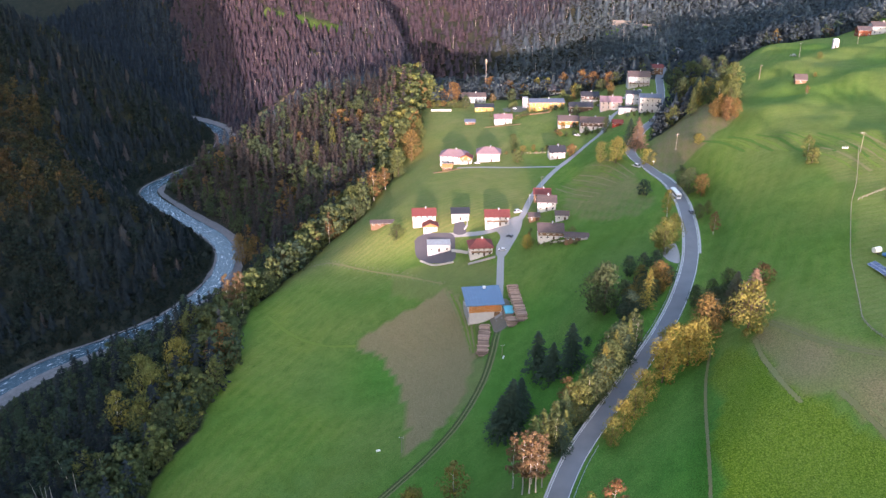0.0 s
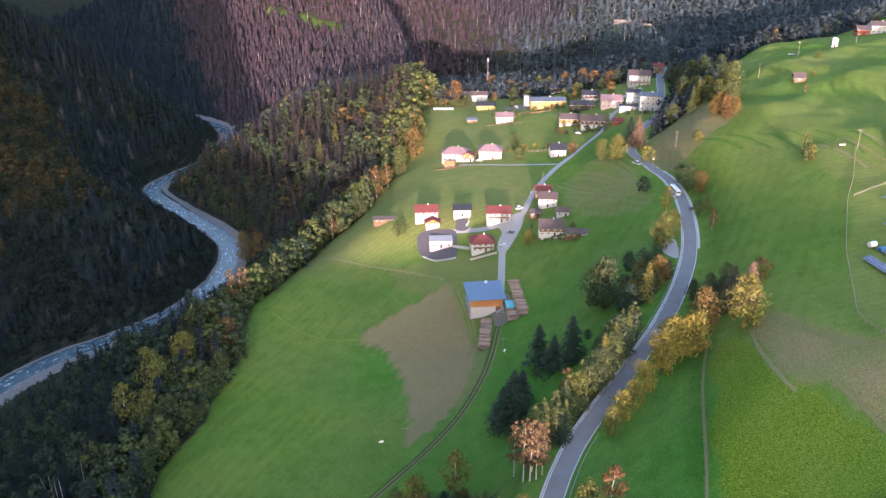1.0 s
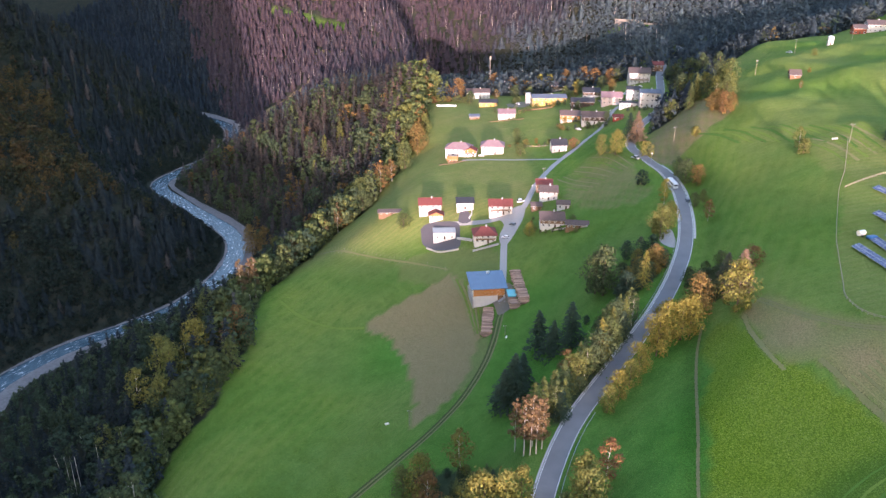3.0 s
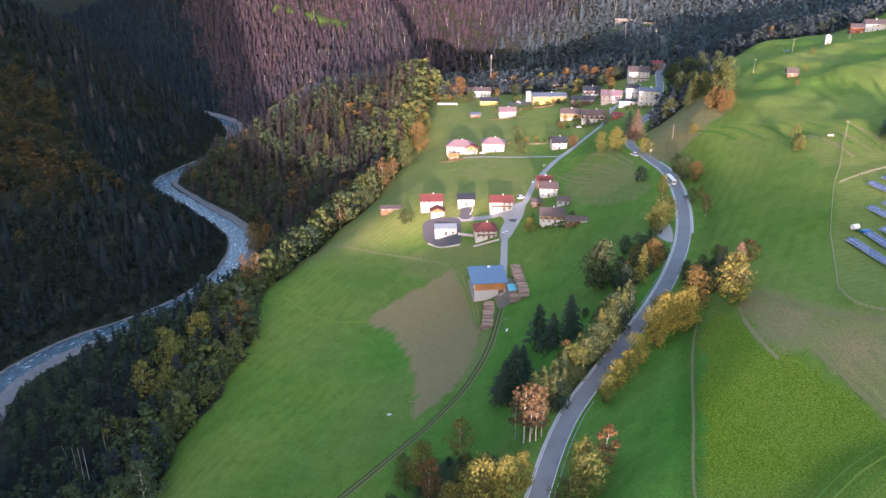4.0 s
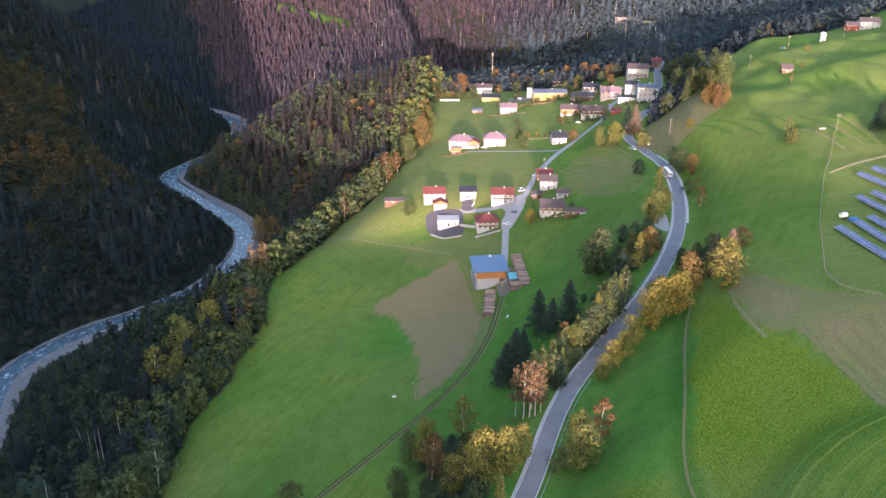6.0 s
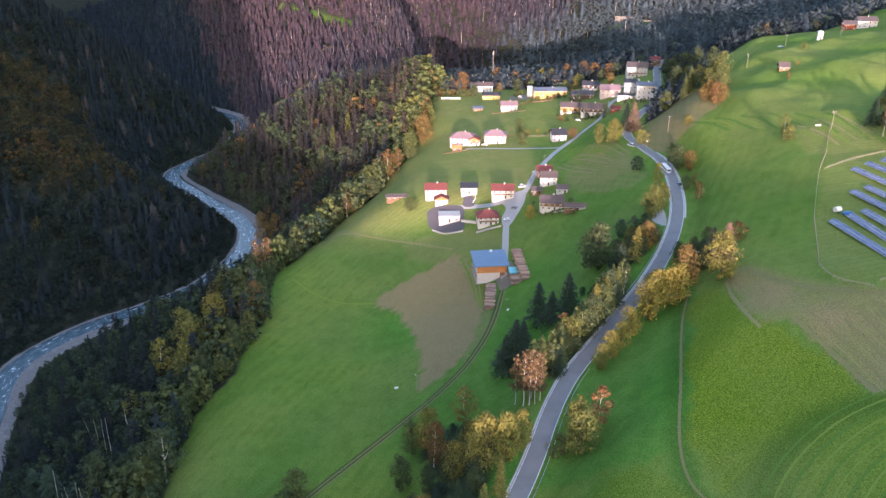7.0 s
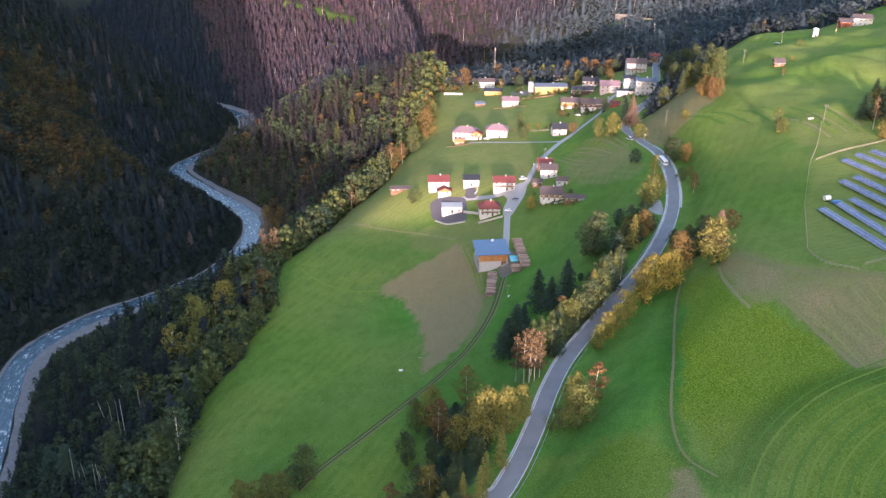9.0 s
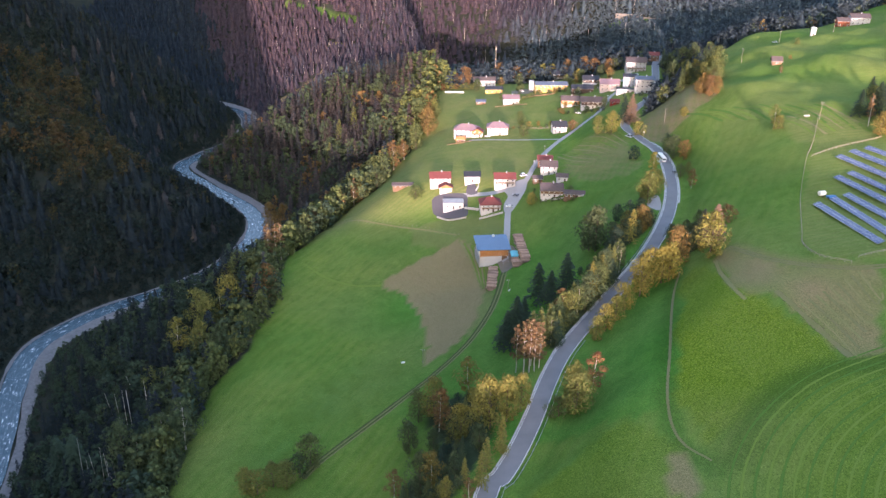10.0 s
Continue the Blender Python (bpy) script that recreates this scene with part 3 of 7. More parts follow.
# ---- trees ----
def skirt_conifer(rng, tiers, sides, width=0.16, bare=0.05):
    """A spruce one unit high: ragged whorls of boughs, one above the other."""
    v, f = [], []
    for w in range(tiers):
        t = w / tiers
        z0 = bare + (0.93 - bare) * t
        r = width * ((1 - t) ** 0.85 * rng.uniform(0.85, 1.15) + 0.04)
        i = len(v)
        v.append((rng.uniform(-0.012, 0.012), rng.uniform(-0.012, 0.012), min(1, z0 + 1.5 / tiers + 0.05)))
        turn = rng.uniform(0, 6)
        for k in range(sides):
            a = turn + 6.283 * (k + rng.uniform(-0.25, 0.25)) / sides
            rr = r * (rng.uniform(0.95, 1.4) if k % 2 else rng.uniform(0.45, 0.75))
            v.append((math.cos(a) * rr, math.sin(a) * rr, z0 - (0.035 if k % 2 else -0.02) * rng.uniform(0.4, 1.6)))
        f += [(i, i + 1 + k, i + 1 + (k + 1) % sides) for k in range(sides)]
    return np.array(v), np.array(f)


def leaf_crown(rng, clumps, leaves, size, low=0.28, wide=0.36, lean=0.0):
    """Triangles of a crown one unit high: clumps of small leaf sprays with gaps between them."""
    v, f = [], []
    for c in range(clumps):
        t = (c + 0.5) / clumps
        z = low + (0.96 - low) * t
        rad = wide * math.sin(math.pi * min(0.97, 0.16 + 0.80 * t)) ** 0.8
        a = c * 2.4 + rng.uniform(-0.5, 0.5)
        d = rad * rng.uniform(0.30, 0.78)
        cx, cy, cz = math.cos(a) * d + lean * t, math.sin(a) * d, z + rng.uniform(-0.04, 0.04)
        cr = rng.uniform(0.75, 1.25) * 0.36 * wide * (0.7 + 0.6 * math.sin(math.pi * t))
        for k in range(leaves):
            n = Vector((rng.gauss(0, 1), rng.gauss(0, 1), rng.gauss(0.25, 0.9))).normalized()
            p = Vector((cx, cy, cz)) + Vector((n.x * cr, n.y * cr, n.z * cr * 0.85)) * rng.uniform(0.55, 1.08)
            u = n.cross(Vector((rng.gauss(0, 1), rng.gauss(0, 1), rng.gauss(0, 1)))).normalized()
            w = n.cross(u)
            n2 = n * 0.3 * size
            s1, s2 = size * rng.uniform(0.6, 1.2), size * rng.uniform(0.5, 1.0)
            i = len(v)
            v += [tuple(p + u * s1 - n2), tuple(p + w * s2), tuple(p - u * s1 - n2), tuple(p - w * s2)]
            f += [(i, i + 1, i + 2), (i, i + 2, i + 3)]
    return np.array(v), np.array(f)


def branch_cone(rng, branches, sprays, size, low=0.08, wide=0.2, taper=0.85, droop=0.35):
    """A conifer or larch one unit high: sprays of needles set along single branches, with gaps between them."""
    v, f = [], []
    for b in range(branches):
        t = (b + rng.random()) / branches
        z = low + (0.97 - low) * t
        r = wide * (1 - t) ** taper * rng.uniform(0.7, 1.15) + 0.015
        a = b * 2.4 + rng.uniform(-0.4, 0.4)
        c, s = math.cos(a), math.sin(a)
        for k in range(max(3, round(sprays * (1 - 0.6 * t)))):
            q = rng.uniform(0.15, 1.0)
            side = rng.uniform(-0.28, 0.28) * r
            p = Vector((c * r * q - s * side, s * r * q + c * side, z + 0.05 * (1 - t) - droop * r * q * q + rng.uniform(-0.008, 0.008)))
            u = Vector((c, s, -droop * 1.2)).normalized() * size * rng.uniform(0.8, 1.6)
            w = Vector((-s + rng.uniform(-0.4, 0.4), c + rng.uniform(-0.4, 0.4), rng.uniform(-0.5, 0.5))).normalized() * size * rng.uniform(0.5, 0.9)
            i = len(v)
            v += [tuple(p - u), tuple(p + w - Vector((0, 0, size * 0.4))), tuple(p + u), tuple(p - w - Vector((0, 0, size * 0.4)))]
            f += [(i, i + 1, i + 2), (i, i + 2, i + 3)]
    return np.array(v), np.array(f)


def limbs(rng, trunk_r=0.022, reach=0.2, arms=6, top=0.8, wobble=0.015, sides=6):
    """A tapered trunk one unit high with limbs."""
    v, f = [], []

    def tube(path, r0, r1):
        i = len(v)
        n = len(path)
        for k, p in enumerate(path):
            r = r0 + (r1 - r0) * k / (n - 1)
            for s in range(sides):
                a = 6.283 * s / sides
                v.append((p[0] + r * math.cos(a), p[1] + r * math.sin(a), p[2]))
        for k in range(n - 1):
            for s in range(sides):
                a, b = i + k * sides + s, i + k * sides + (s + 1) % sides
                f.extend([(a, b, b + sides), (a, b + sides, a + sides)])
    tube([(rng.uniform(-wobble, wobble) * (k > 0), rng.uniform(-wobble, wobble) * (k > 0), -0.04 + (top + 0.04) * k / 5) for k in range(6)], trunk_r, trunk_r * 0.25)
    for k in range(arms):
        a, z = 2.4 * k + rng.uniform(-0.4, 0.4), top * (0.35 + 0.55 * k / arms)
        e = reach * rng.uniform(0.6, 1.1) * (1.15 - z)
        tube([(0, 0, z), (math.cos(a) * e * 0.55, math.sin(a) * e * 0.55, z + e * 0.5), (math.cos(a) * e, math.sin(a) * e, z + e * 1.1)], trunk_r * 0.45, trunk_r * 0.12)
    return np.array(v), np.array(f)


def tri_mesh(name, v, f, material, tone):
    me = bpy.data.meshes.new(name)
    me.vertices.add(len(v))
    me.vertices.foreach_set("co", np.asarray(v, np.float32).ravel())
    me.loops.add(3 * len(f))
    me.loops.foreach_set("vertex_index", np.asarray(f, np.int32).ravel())
    me.polygons.add(len(f))
    me.polygons.foreach_set("loop_start", np.arange(0, 3 * len(f), 3, dtype=np.int32))
    me.materials.append(material)
    at = me.attributes.new("tone", "FLOAT", "POINT")
    at.data.foreach_set("value", np.broadcast_to(np.asarray(tone, np.float32), (len(v),)).copy())
    me.update(calc_edges=True)
    return me


def stand(name, label, x, y, h, tone, shapes, material, rng, fat=1.0):
    """Many trees joined into one mesh."""
    vs, fs, ts, base = [], [], [], 0
    z = heights(x, y)
    for k in range(len(x)):
        v, f = shapes[rng.randrange(len(shapes))]
        a, wd = rng.uniform(0, 6.28), h[k] * fat * rng.uniform(0.8, 1.25)
        c, s = math.cos(a) * wd, math.sin(a) * wd
        w = np.empty_like(v)
        w[:, 0], w[:, 1], w[:, 2] = x[k] + v[:, 0] * c - v[:, 1] * s, y[k] + v[:, 0] * s + v[:, 1] * c, z[k] - 0.3 + v[:, 2] * h[k]
        vs.append(w)
        fs.append(f + base)
        ts.append(np.full(len(v), tone[k]))
        base += len(v)
    if not vs:
        return None
    ob = new(name, tri_mesh(name, np.vstack(vs), np.vstack(fs), material, np.concatenate(ts)))
    return tagged(ob, label, "forest", kind="stuff")


def scatter(x0, x1, y0, y1, step, keep, rng):
    gx, gy = np.meshgrid(np.arange(x0, x1, step), np.arange(y0, y1, step))
    r = np.random.RandomState(rng.randrange(10 ** 6))
    gx = gx.ravel() + r.uniform(-0.48, 0.48, gx.size) * step
    gy = gy.ravel() + r.uniform(-0.48, 0.48, gy.size) * step
    ok = keep(gx, gy) & (np.abs(gx - 10) < 0.60 * (gy + 95) + np.where(gy < 420, 62, 25)) & (nearest(ROAD, gx, gy)[0] > 7)
    return gx[ok], gy[ok]


rng = random.Random(7)
MID_SPRUCE = [skirt_conifer(rng, 8, 10, rng.uniform(0.15, 0.21)) for _ in range(8)]
FAR_SPRUCE = [skirt_conifer(rng, 5, 8, rng.uniform(0.13, 0.19)) for _ in range(8)]
NEAR_SPRUCE = [branch_cone(rng, 38, 7, 0.034, 0.05, rng.uniform(0.17, 0.23)) for _ in range(6)]
NEAR_LEAF = [leaf_crown(rng, 14, 19, 0.050, 0.08, rng.uniform(0.30, 0.40)) for _ in range(6)]
MID_LEAF = [leaf_crown(rng, 11, 12, 0.060, 0.06, rng.uniform(0.36, 0.46)) for _ in range(6)]
FAR_LEAF = [leaf_crown(rng, 8, 8, 0.082, 0.02, rng.uniform(0.36, 0.46)) for _ in range(6)]
SHRUBS = [leaf_crown(rng, 6, 8, 0.11, 0.0, 0.45) for _ in range(4)]


def forest():
    r = np.random.RandomState(3)

    def clear(x, y):
        return wooded(x, y) & (nearest(RIVER, x, y)[0] > np.where(x < river_x(y), 11, np.interp(y, [180, 320, 420, 470, 560, 640], [12, 14, 20, 34, 34, 18])) + 2 * wave(x, y, 12, 0.6))
    # shaded slope west of the river, its darkness partly put into the foliage colours
    x, y = scatter(-1250, -150, 200, 1480, 7.3, lambda a, b: clear(a, b) & (a < river_x(b)) & (a > -330 - 0.48 * b), rng)
    near = nearest(RIVER, x, y)[0]
    spur = smooth(70, 15, nearest(np.array([(-430, 770), (-375, 685), (-325, 600)]), x, y)[0])
    leafy = (wave(x, y, 34, 2.0) + r.normal(0, 0.6, len(x)) + 1.5 * spur > -0.35 + 0.0012 * (y - 300)) & (near > 30) | (near < 24)
    keep = ~leafy | (r.rand(len(x)) < 0.85) | (near < 24)
    x, y, near, spur, leafy = x[keep], y[keep], near[keep], spur[keep], leafy[keep]
    low = np.interp(near, [11, 45], [0.35, 1.0])
    h = np.where(leafy, r.uniform(13, 19, len(x)), r.uniform(12, 22, len(x))) * low
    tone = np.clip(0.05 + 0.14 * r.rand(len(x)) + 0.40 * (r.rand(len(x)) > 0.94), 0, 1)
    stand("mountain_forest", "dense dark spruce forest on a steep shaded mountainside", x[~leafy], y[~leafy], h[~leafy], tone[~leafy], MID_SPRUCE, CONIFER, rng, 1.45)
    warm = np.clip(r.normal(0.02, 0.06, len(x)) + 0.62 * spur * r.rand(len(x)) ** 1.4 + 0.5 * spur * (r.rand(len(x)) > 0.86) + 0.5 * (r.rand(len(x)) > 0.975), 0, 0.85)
    warm = np.where(r.rand(len(x)) < 0.38 * spur, 0.72 + 0.2 * r.rand(len(x)), warm)
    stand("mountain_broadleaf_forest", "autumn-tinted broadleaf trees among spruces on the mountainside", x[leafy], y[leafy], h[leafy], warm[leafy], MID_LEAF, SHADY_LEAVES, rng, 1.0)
    # shrubs along the water
    x, y = scatter(-420, -150, 190, 1000, 4.6, lambda a, b: wooded(a, b) & (nearest(RIVER, a, b)[0] > 11.5) & (nearest(RIVER, a, b)[0] < 40) & (a < river_x(b)), rng)
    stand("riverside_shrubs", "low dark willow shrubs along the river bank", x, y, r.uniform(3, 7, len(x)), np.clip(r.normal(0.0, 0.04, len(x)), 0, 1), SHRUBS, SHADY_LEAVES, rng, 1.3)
    # wooded wall between the river and the fields
    x, y = scatter(-330, 0, 110, 800, 6.8, lambda a, b: clear(a, b) & (a > river_x(b)) & (a < edge_x(np.clip(b, -200, 900)) + 5), rng)
    near = nearest(RIVER, x, y)[0]
    leafy = r.rand(len(x)) < np.interp(y, [200, 420, 560, 800], [0.55, 0.55, 0.35, 0.25]) + 0.1 * (near < 40)
    up = smooth(50, 8, edge_x(np.clip(y, -200, 900)) - x)
    leafy |= r.rand(len(x)) < 0.75 * up
    # sunlit look upstream put into the tree tones; trees there are taller too
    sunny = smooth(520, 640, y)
    h = r.uniform(9, 17, len(x)) * (1 + 0.25 * smooth(400, 520, y) + 0.45 * up + 0.2 * sunny) * np.where(y < 330, np.interp(near, [16, 34], [0.6, 1.0]), np.where(y < 415, np.interp(near, [16, 40, 70], [0.55, 0.75, 1.0]), np.where(y < 570, np.interp(near, [16, 50, 105], [0.26, 0.36, 1.0]), np.interp(near, [16, 30, 60], [0.5, 0.8, 1.0]))))
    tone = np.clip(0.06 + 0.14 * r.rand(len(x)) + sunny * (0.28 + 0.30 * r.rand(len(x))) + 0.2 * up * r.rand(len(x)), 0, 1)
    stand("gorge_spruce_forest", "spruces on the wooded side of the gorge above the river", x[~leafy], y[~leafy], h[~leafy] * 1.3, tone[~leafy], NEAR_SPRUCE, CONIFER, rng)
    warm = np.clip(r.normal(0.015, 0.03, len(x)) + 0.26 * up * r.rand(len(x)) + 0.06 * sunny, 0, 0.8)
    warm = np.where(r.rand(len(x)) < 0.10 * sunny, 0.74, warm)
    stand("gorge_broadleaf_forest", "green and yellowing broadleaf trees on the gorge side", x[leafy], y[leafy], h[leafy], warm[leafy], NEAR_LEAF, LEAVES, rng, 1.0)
    # far slopes
    x, y = scatter(-900, 760, 515, 1420, 7.1, lambda a, b: clear(a, b) & ((b > 800) | (a > edge_x(np.clip(b, -200, 900)) + 5)) & (a > river_x(b) + 14), rng)
    leafy = (r.rand(len(x)) < 0.15) & (y < 900)
    h = r.uniform(10, 20, len(x))
    # light put into the tones: warm on sunlit slopes, hazy blue in the valley
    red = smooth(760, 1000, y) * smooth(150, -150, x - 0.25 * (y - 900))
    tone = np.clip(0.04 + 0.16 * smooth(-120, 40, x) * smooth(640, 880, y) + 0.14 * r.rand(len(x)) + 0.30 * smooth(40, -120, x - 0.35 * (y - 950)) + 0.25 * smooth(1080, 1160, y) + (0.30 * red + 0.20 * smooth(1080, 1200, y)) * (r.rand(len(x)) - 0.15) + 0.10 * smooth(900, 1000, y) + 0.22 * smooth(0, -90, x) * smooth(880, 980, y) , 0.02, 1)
    # shade of the flank beside the brown slope, put into darker tones
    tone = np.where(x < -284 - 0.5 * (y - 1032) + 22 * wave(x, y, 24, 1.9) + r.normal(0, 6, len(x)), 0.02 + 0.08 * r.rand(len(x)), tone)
    round_top = ~leafy & (r.rand(len(x)) < 0.75 * smooth(-70, 30, x - 0.1 * (y - 1000)) * smooth(1180, 1060, y))
    stand("far_broadleaf_forest", "haze-blue and russet broadleaf forest on the far slopes", x[round_top], y[round_top], h[round_top] * 0.9, tone[round_top], FAR_LEAF, FAR_HAZE_NEEDLES, rng, 1.15)
    leafy_or_round = leafy | round_top
    stand("far_mountain_forest", "spruce and larch forest on the far mountain slopes", x[~leafy_or_round], y[~leafy_or_round], h[~leafy_or_round], tone[~leafy_or_round], FAR_SPRUCE, FAR_HAZE_NEEDLES, rng, 1.8)
    stand("village_wood", "broadleaf trees of the wood behind the village", x[leafy], y[leafy], h[leafy] * 0.7, np.clip(r.normal(0.07, 0.06, leafy.sum()) + 0.62 * (r.rand(leafy.sum()) > 0.88), 0, 0.9), MID_LEAF, LEAVES, rng)


def bare_trunks():
    """Dead and bare standing trunks that show pale between the far spruces."""
    r = random.Random(11)
    x, y = scatter(-260, 260, 930, 1330, 26.0, wooded, rng)
    x2, y2 = scatter(-290, -60, 200, 640, 60.0, lambda a, b: wooded(a, b) & (nearest(RIVER, a, b)[0] > 75) & (a > river_x(b)), rng)
    x, y = np.concatenate([x, x2]), np.concatenate([y, y2])
    tall = [r.uniform(12, 22) for _ in x]
    # the dead spruces above the river bend
    dead = [(-165, 229, 29.3), (-160, 226, 25.9), (-171, 236, 24.0), (-157, 226, 19.5), (-176, 238, 20.0), (-169, 270, 30),
            (-167, 271, 28.4), (-179, 284, 21.5), (-162, 281, 21.7), (-160, 280, 16.9), (-188, 296, 18.4), (-185, 248, 27.5)]
    x, y = np.concatenate([x, [d[0] for d in dead]]), np.concatenate([y, [d[1] for d in dead]])
    tall += [d[2] for d in dead]
    z = heights(x, y)
    v, f = [], []
    for k in range(len(x)):
        h, w, lx, ly = tall[k], r.uniform(0.13, 0.26), r.uniform(-2.2, 2.2), r.uniform(-2.2, 2.2)
        i = len(v)
        for s in range(4):
            a = 1.571 * s
            v.append((x[k] + w * math.cos(a), y[k] + w * math.sin(a), z[k] - 0.5))
        for s in range(4):
            a = 1.571 * s
            v.append((x[k] + lx + 0.4 * w * math.cos(a), y[k] + ly + 0.4 * w * math.sin(a), z[k] + h))
        for s in range(4):
            t = (s + 1) % 4
            f += [(i + s, i + t, i + 4 + t), (i + s, i + 4 + t, i + 4 + s)]
    ob = new("bare_trunks", tri_mesh("bare_trunks", v, f, BIRCH, 0))
    tagged(ob, "pale bare trunks standing among the forest trees", "forest", kind="stuff")


forest()
bare_trunks()

# ---- houses ----
def part(name, bm, material, parent, label=""):
    """Links a bmesh as one mesh object under a thing or a part."""
    me = bpy.data.meshes.new(name)
    bm.to_mesh(me)
    bm.free()
    me.materials.append(material)
    ob = new(name, me)
    ob.parent = parent
    return tagged(ob, label)


def thing(name, m, label, category, group=""):
    ob = new(name)
    ob.empty_display_size = 0.5
    ob.matrix_basis = m
    return tagged(ob, label, category, group)


def solid(boxes, edge=0.0):
    """A bmesh of boxes (x0, x1, y0, y1, z0, z1)."""
    bm = bmesh.new()
    for x0, x1, y0, y1, z0, z1 in boxes:
        vs = [bm.verts.new(p) for p in ((x0, y0, z0), (x1, y0, z0), (x1, y1, z0), (x0, y1, z0), (x0, y0, z1), (x1, y0, z1), (x1, y1, z1), (x0, y1, z1))]
        for q in ((3, 2, 1, 0), (4, 5, 6, 7), (0, 1, 5, 4), (1, 2, 6, 5), (2, 3, 7, 6), (3, 0, 4, 7)):
            bm.faces.new([vs[i] for i in q])
    if edge:
        bmesh.ops.bevel(bm, geom=bm.edges[:], offset=edge, segments=1, affect="EDGES")
    return bm


def prism(profile, a, b, axis="x"):
    """A bmesh: a closed profile of (across, z) drawn from a to b along x or y."""
    bm = bmesh.new()
    ends = []
    for s in (a, b):
        ends.append([bm.verts.new((s, p, z) if axis == "x" else (p, s, z)) for p, z in profile])
    n = len(profile)
    for k in range(n):
        bm.faces.new([ends[0][k], ends[0][(k + 1) % n], ends[1][(k + 1) % n], ends[1][k]])
    bm.faces.new(ends[0][::-1])
    bm.faces.new(ends[1])
    bmesh.ops.recalc_face_normals(bm, faces=bm.faces[:])
    return bm


PLASTER = weathered("white_plaster", (0.50, 0.50, 0.50), 0.9, scale=0.6, amount=0.12)
CREAM = weathered("cream_plaster", (0.46, 0.39, 0.37), 0.9, scale=0.6, amount=0.12)
YELLOW = weathered("yellow_plaster", (0.50, 0.33, 0.095), 0.9, scale=0.6, amount=0.12)
STONE = weathered("grey_concrete", (0.40, 0.39, 0.37), 0.9, scale=0.8)
TIMBER = weathered("weathered_timber", (0.20, 0.125, 0.075), 0.9, scale=1.5, amount=0.4)
LARCH = weathered("orange_larch_cladding", (0.46, 0.21, 0.075), 0.85, scale=1.5, amount=0.3)
DARKWOOD = weathered("dark_timber", (0.085, 0.060, 0.045), 0.9, scale=1.5, amount=0.4)
RED_TILE = weathered("red_roof_tiles", (0.165, 0.048, 0.042), 0.85, scale=1.0, amount=0.3)
PINK_TILE = weathered("faded_red_roof_tiles", (0.235, 0.155, 0.165), 0.8, scale=1.0, amount=0.25)
DARK_TILE = weathered("dark_roof_tiles", (0.032, 0.034, 0.041), 0.7, scale=1.0, amount=0.3)
GREY_TILE = weathered("grey_brown_roof_tiles", (0.098, 0.076, 0.072), 0.9, scale=1.0, amount=0.35)
SLATE = weathered("blue_grey_sheet_roof", (0.085, 0.105, 0.14), 0.7, scale=0.5, amount=0.15)
BLUE_ROOF = weathered("blue_sheet_roof", (0.115, 0.19, 0.29), 0.6, scale=0.4, amount=0.12, spec=0.4)
GLASS = weathered("window_glass", (0.030, 0.036, 0.045), 0.3, scale=1.0, amount=0.3, spec=0.35, relief=0)
WHITE = weathered("white_paint", (0.78, 0.78, 0.76), 0.6, scale=1.0, amount=0.08)
METAL = weathered("galvanised_metal", (0.42, 0.43, 0.44), 0.5, 0.7, scale=2.0)


def window(parent, x, y, z, w, h, face, depth=0.06):
    """A window with frame and sill on a front (face 'y') or side (face 'x') wall, outward sign in depth."""
    s = 1 if depth > 0 else -1
    d = abs(depth)

    def slab(u0, u1, z0, z1, out0, out1):
        lo, hi = sorted((out0 * s, out1 * s))
        return (x + u0, x + u1, y + lo, y + hi, z0, z1) if face == "y" else (x + lo, x + hi, y + u0, y + u1, z0, z1)
    t = 0.09
    win = part("window", solid([slab(-w / 2, w / 2, z + h - t, z + h, -0.02, d), slab(-w / 2, w / 2, z, z + t, -0.02, d), slab(-w / 2, -w / 2 + t, z + t, z + h - t, -0.02, d),
                                slab(w / 2 - t, w / 2, z + t, z + h - t, -0.02, d), slab(-0.04, 0.04, z + t, z + h - t, -0.02, d * 0.8)]), WHITE, parent)
    part("pane", solid([slab(-w / 2 + t, w / 2 - t, z + t, z + h - t, -0.01, d * 0.4)]), GLASS, win)
    part("sill", solid([slab(-w / 2 - 0.08, w / 2 + 0.08, z - 0.07, z, -0.01, d + 0.10)]), STONE, win)


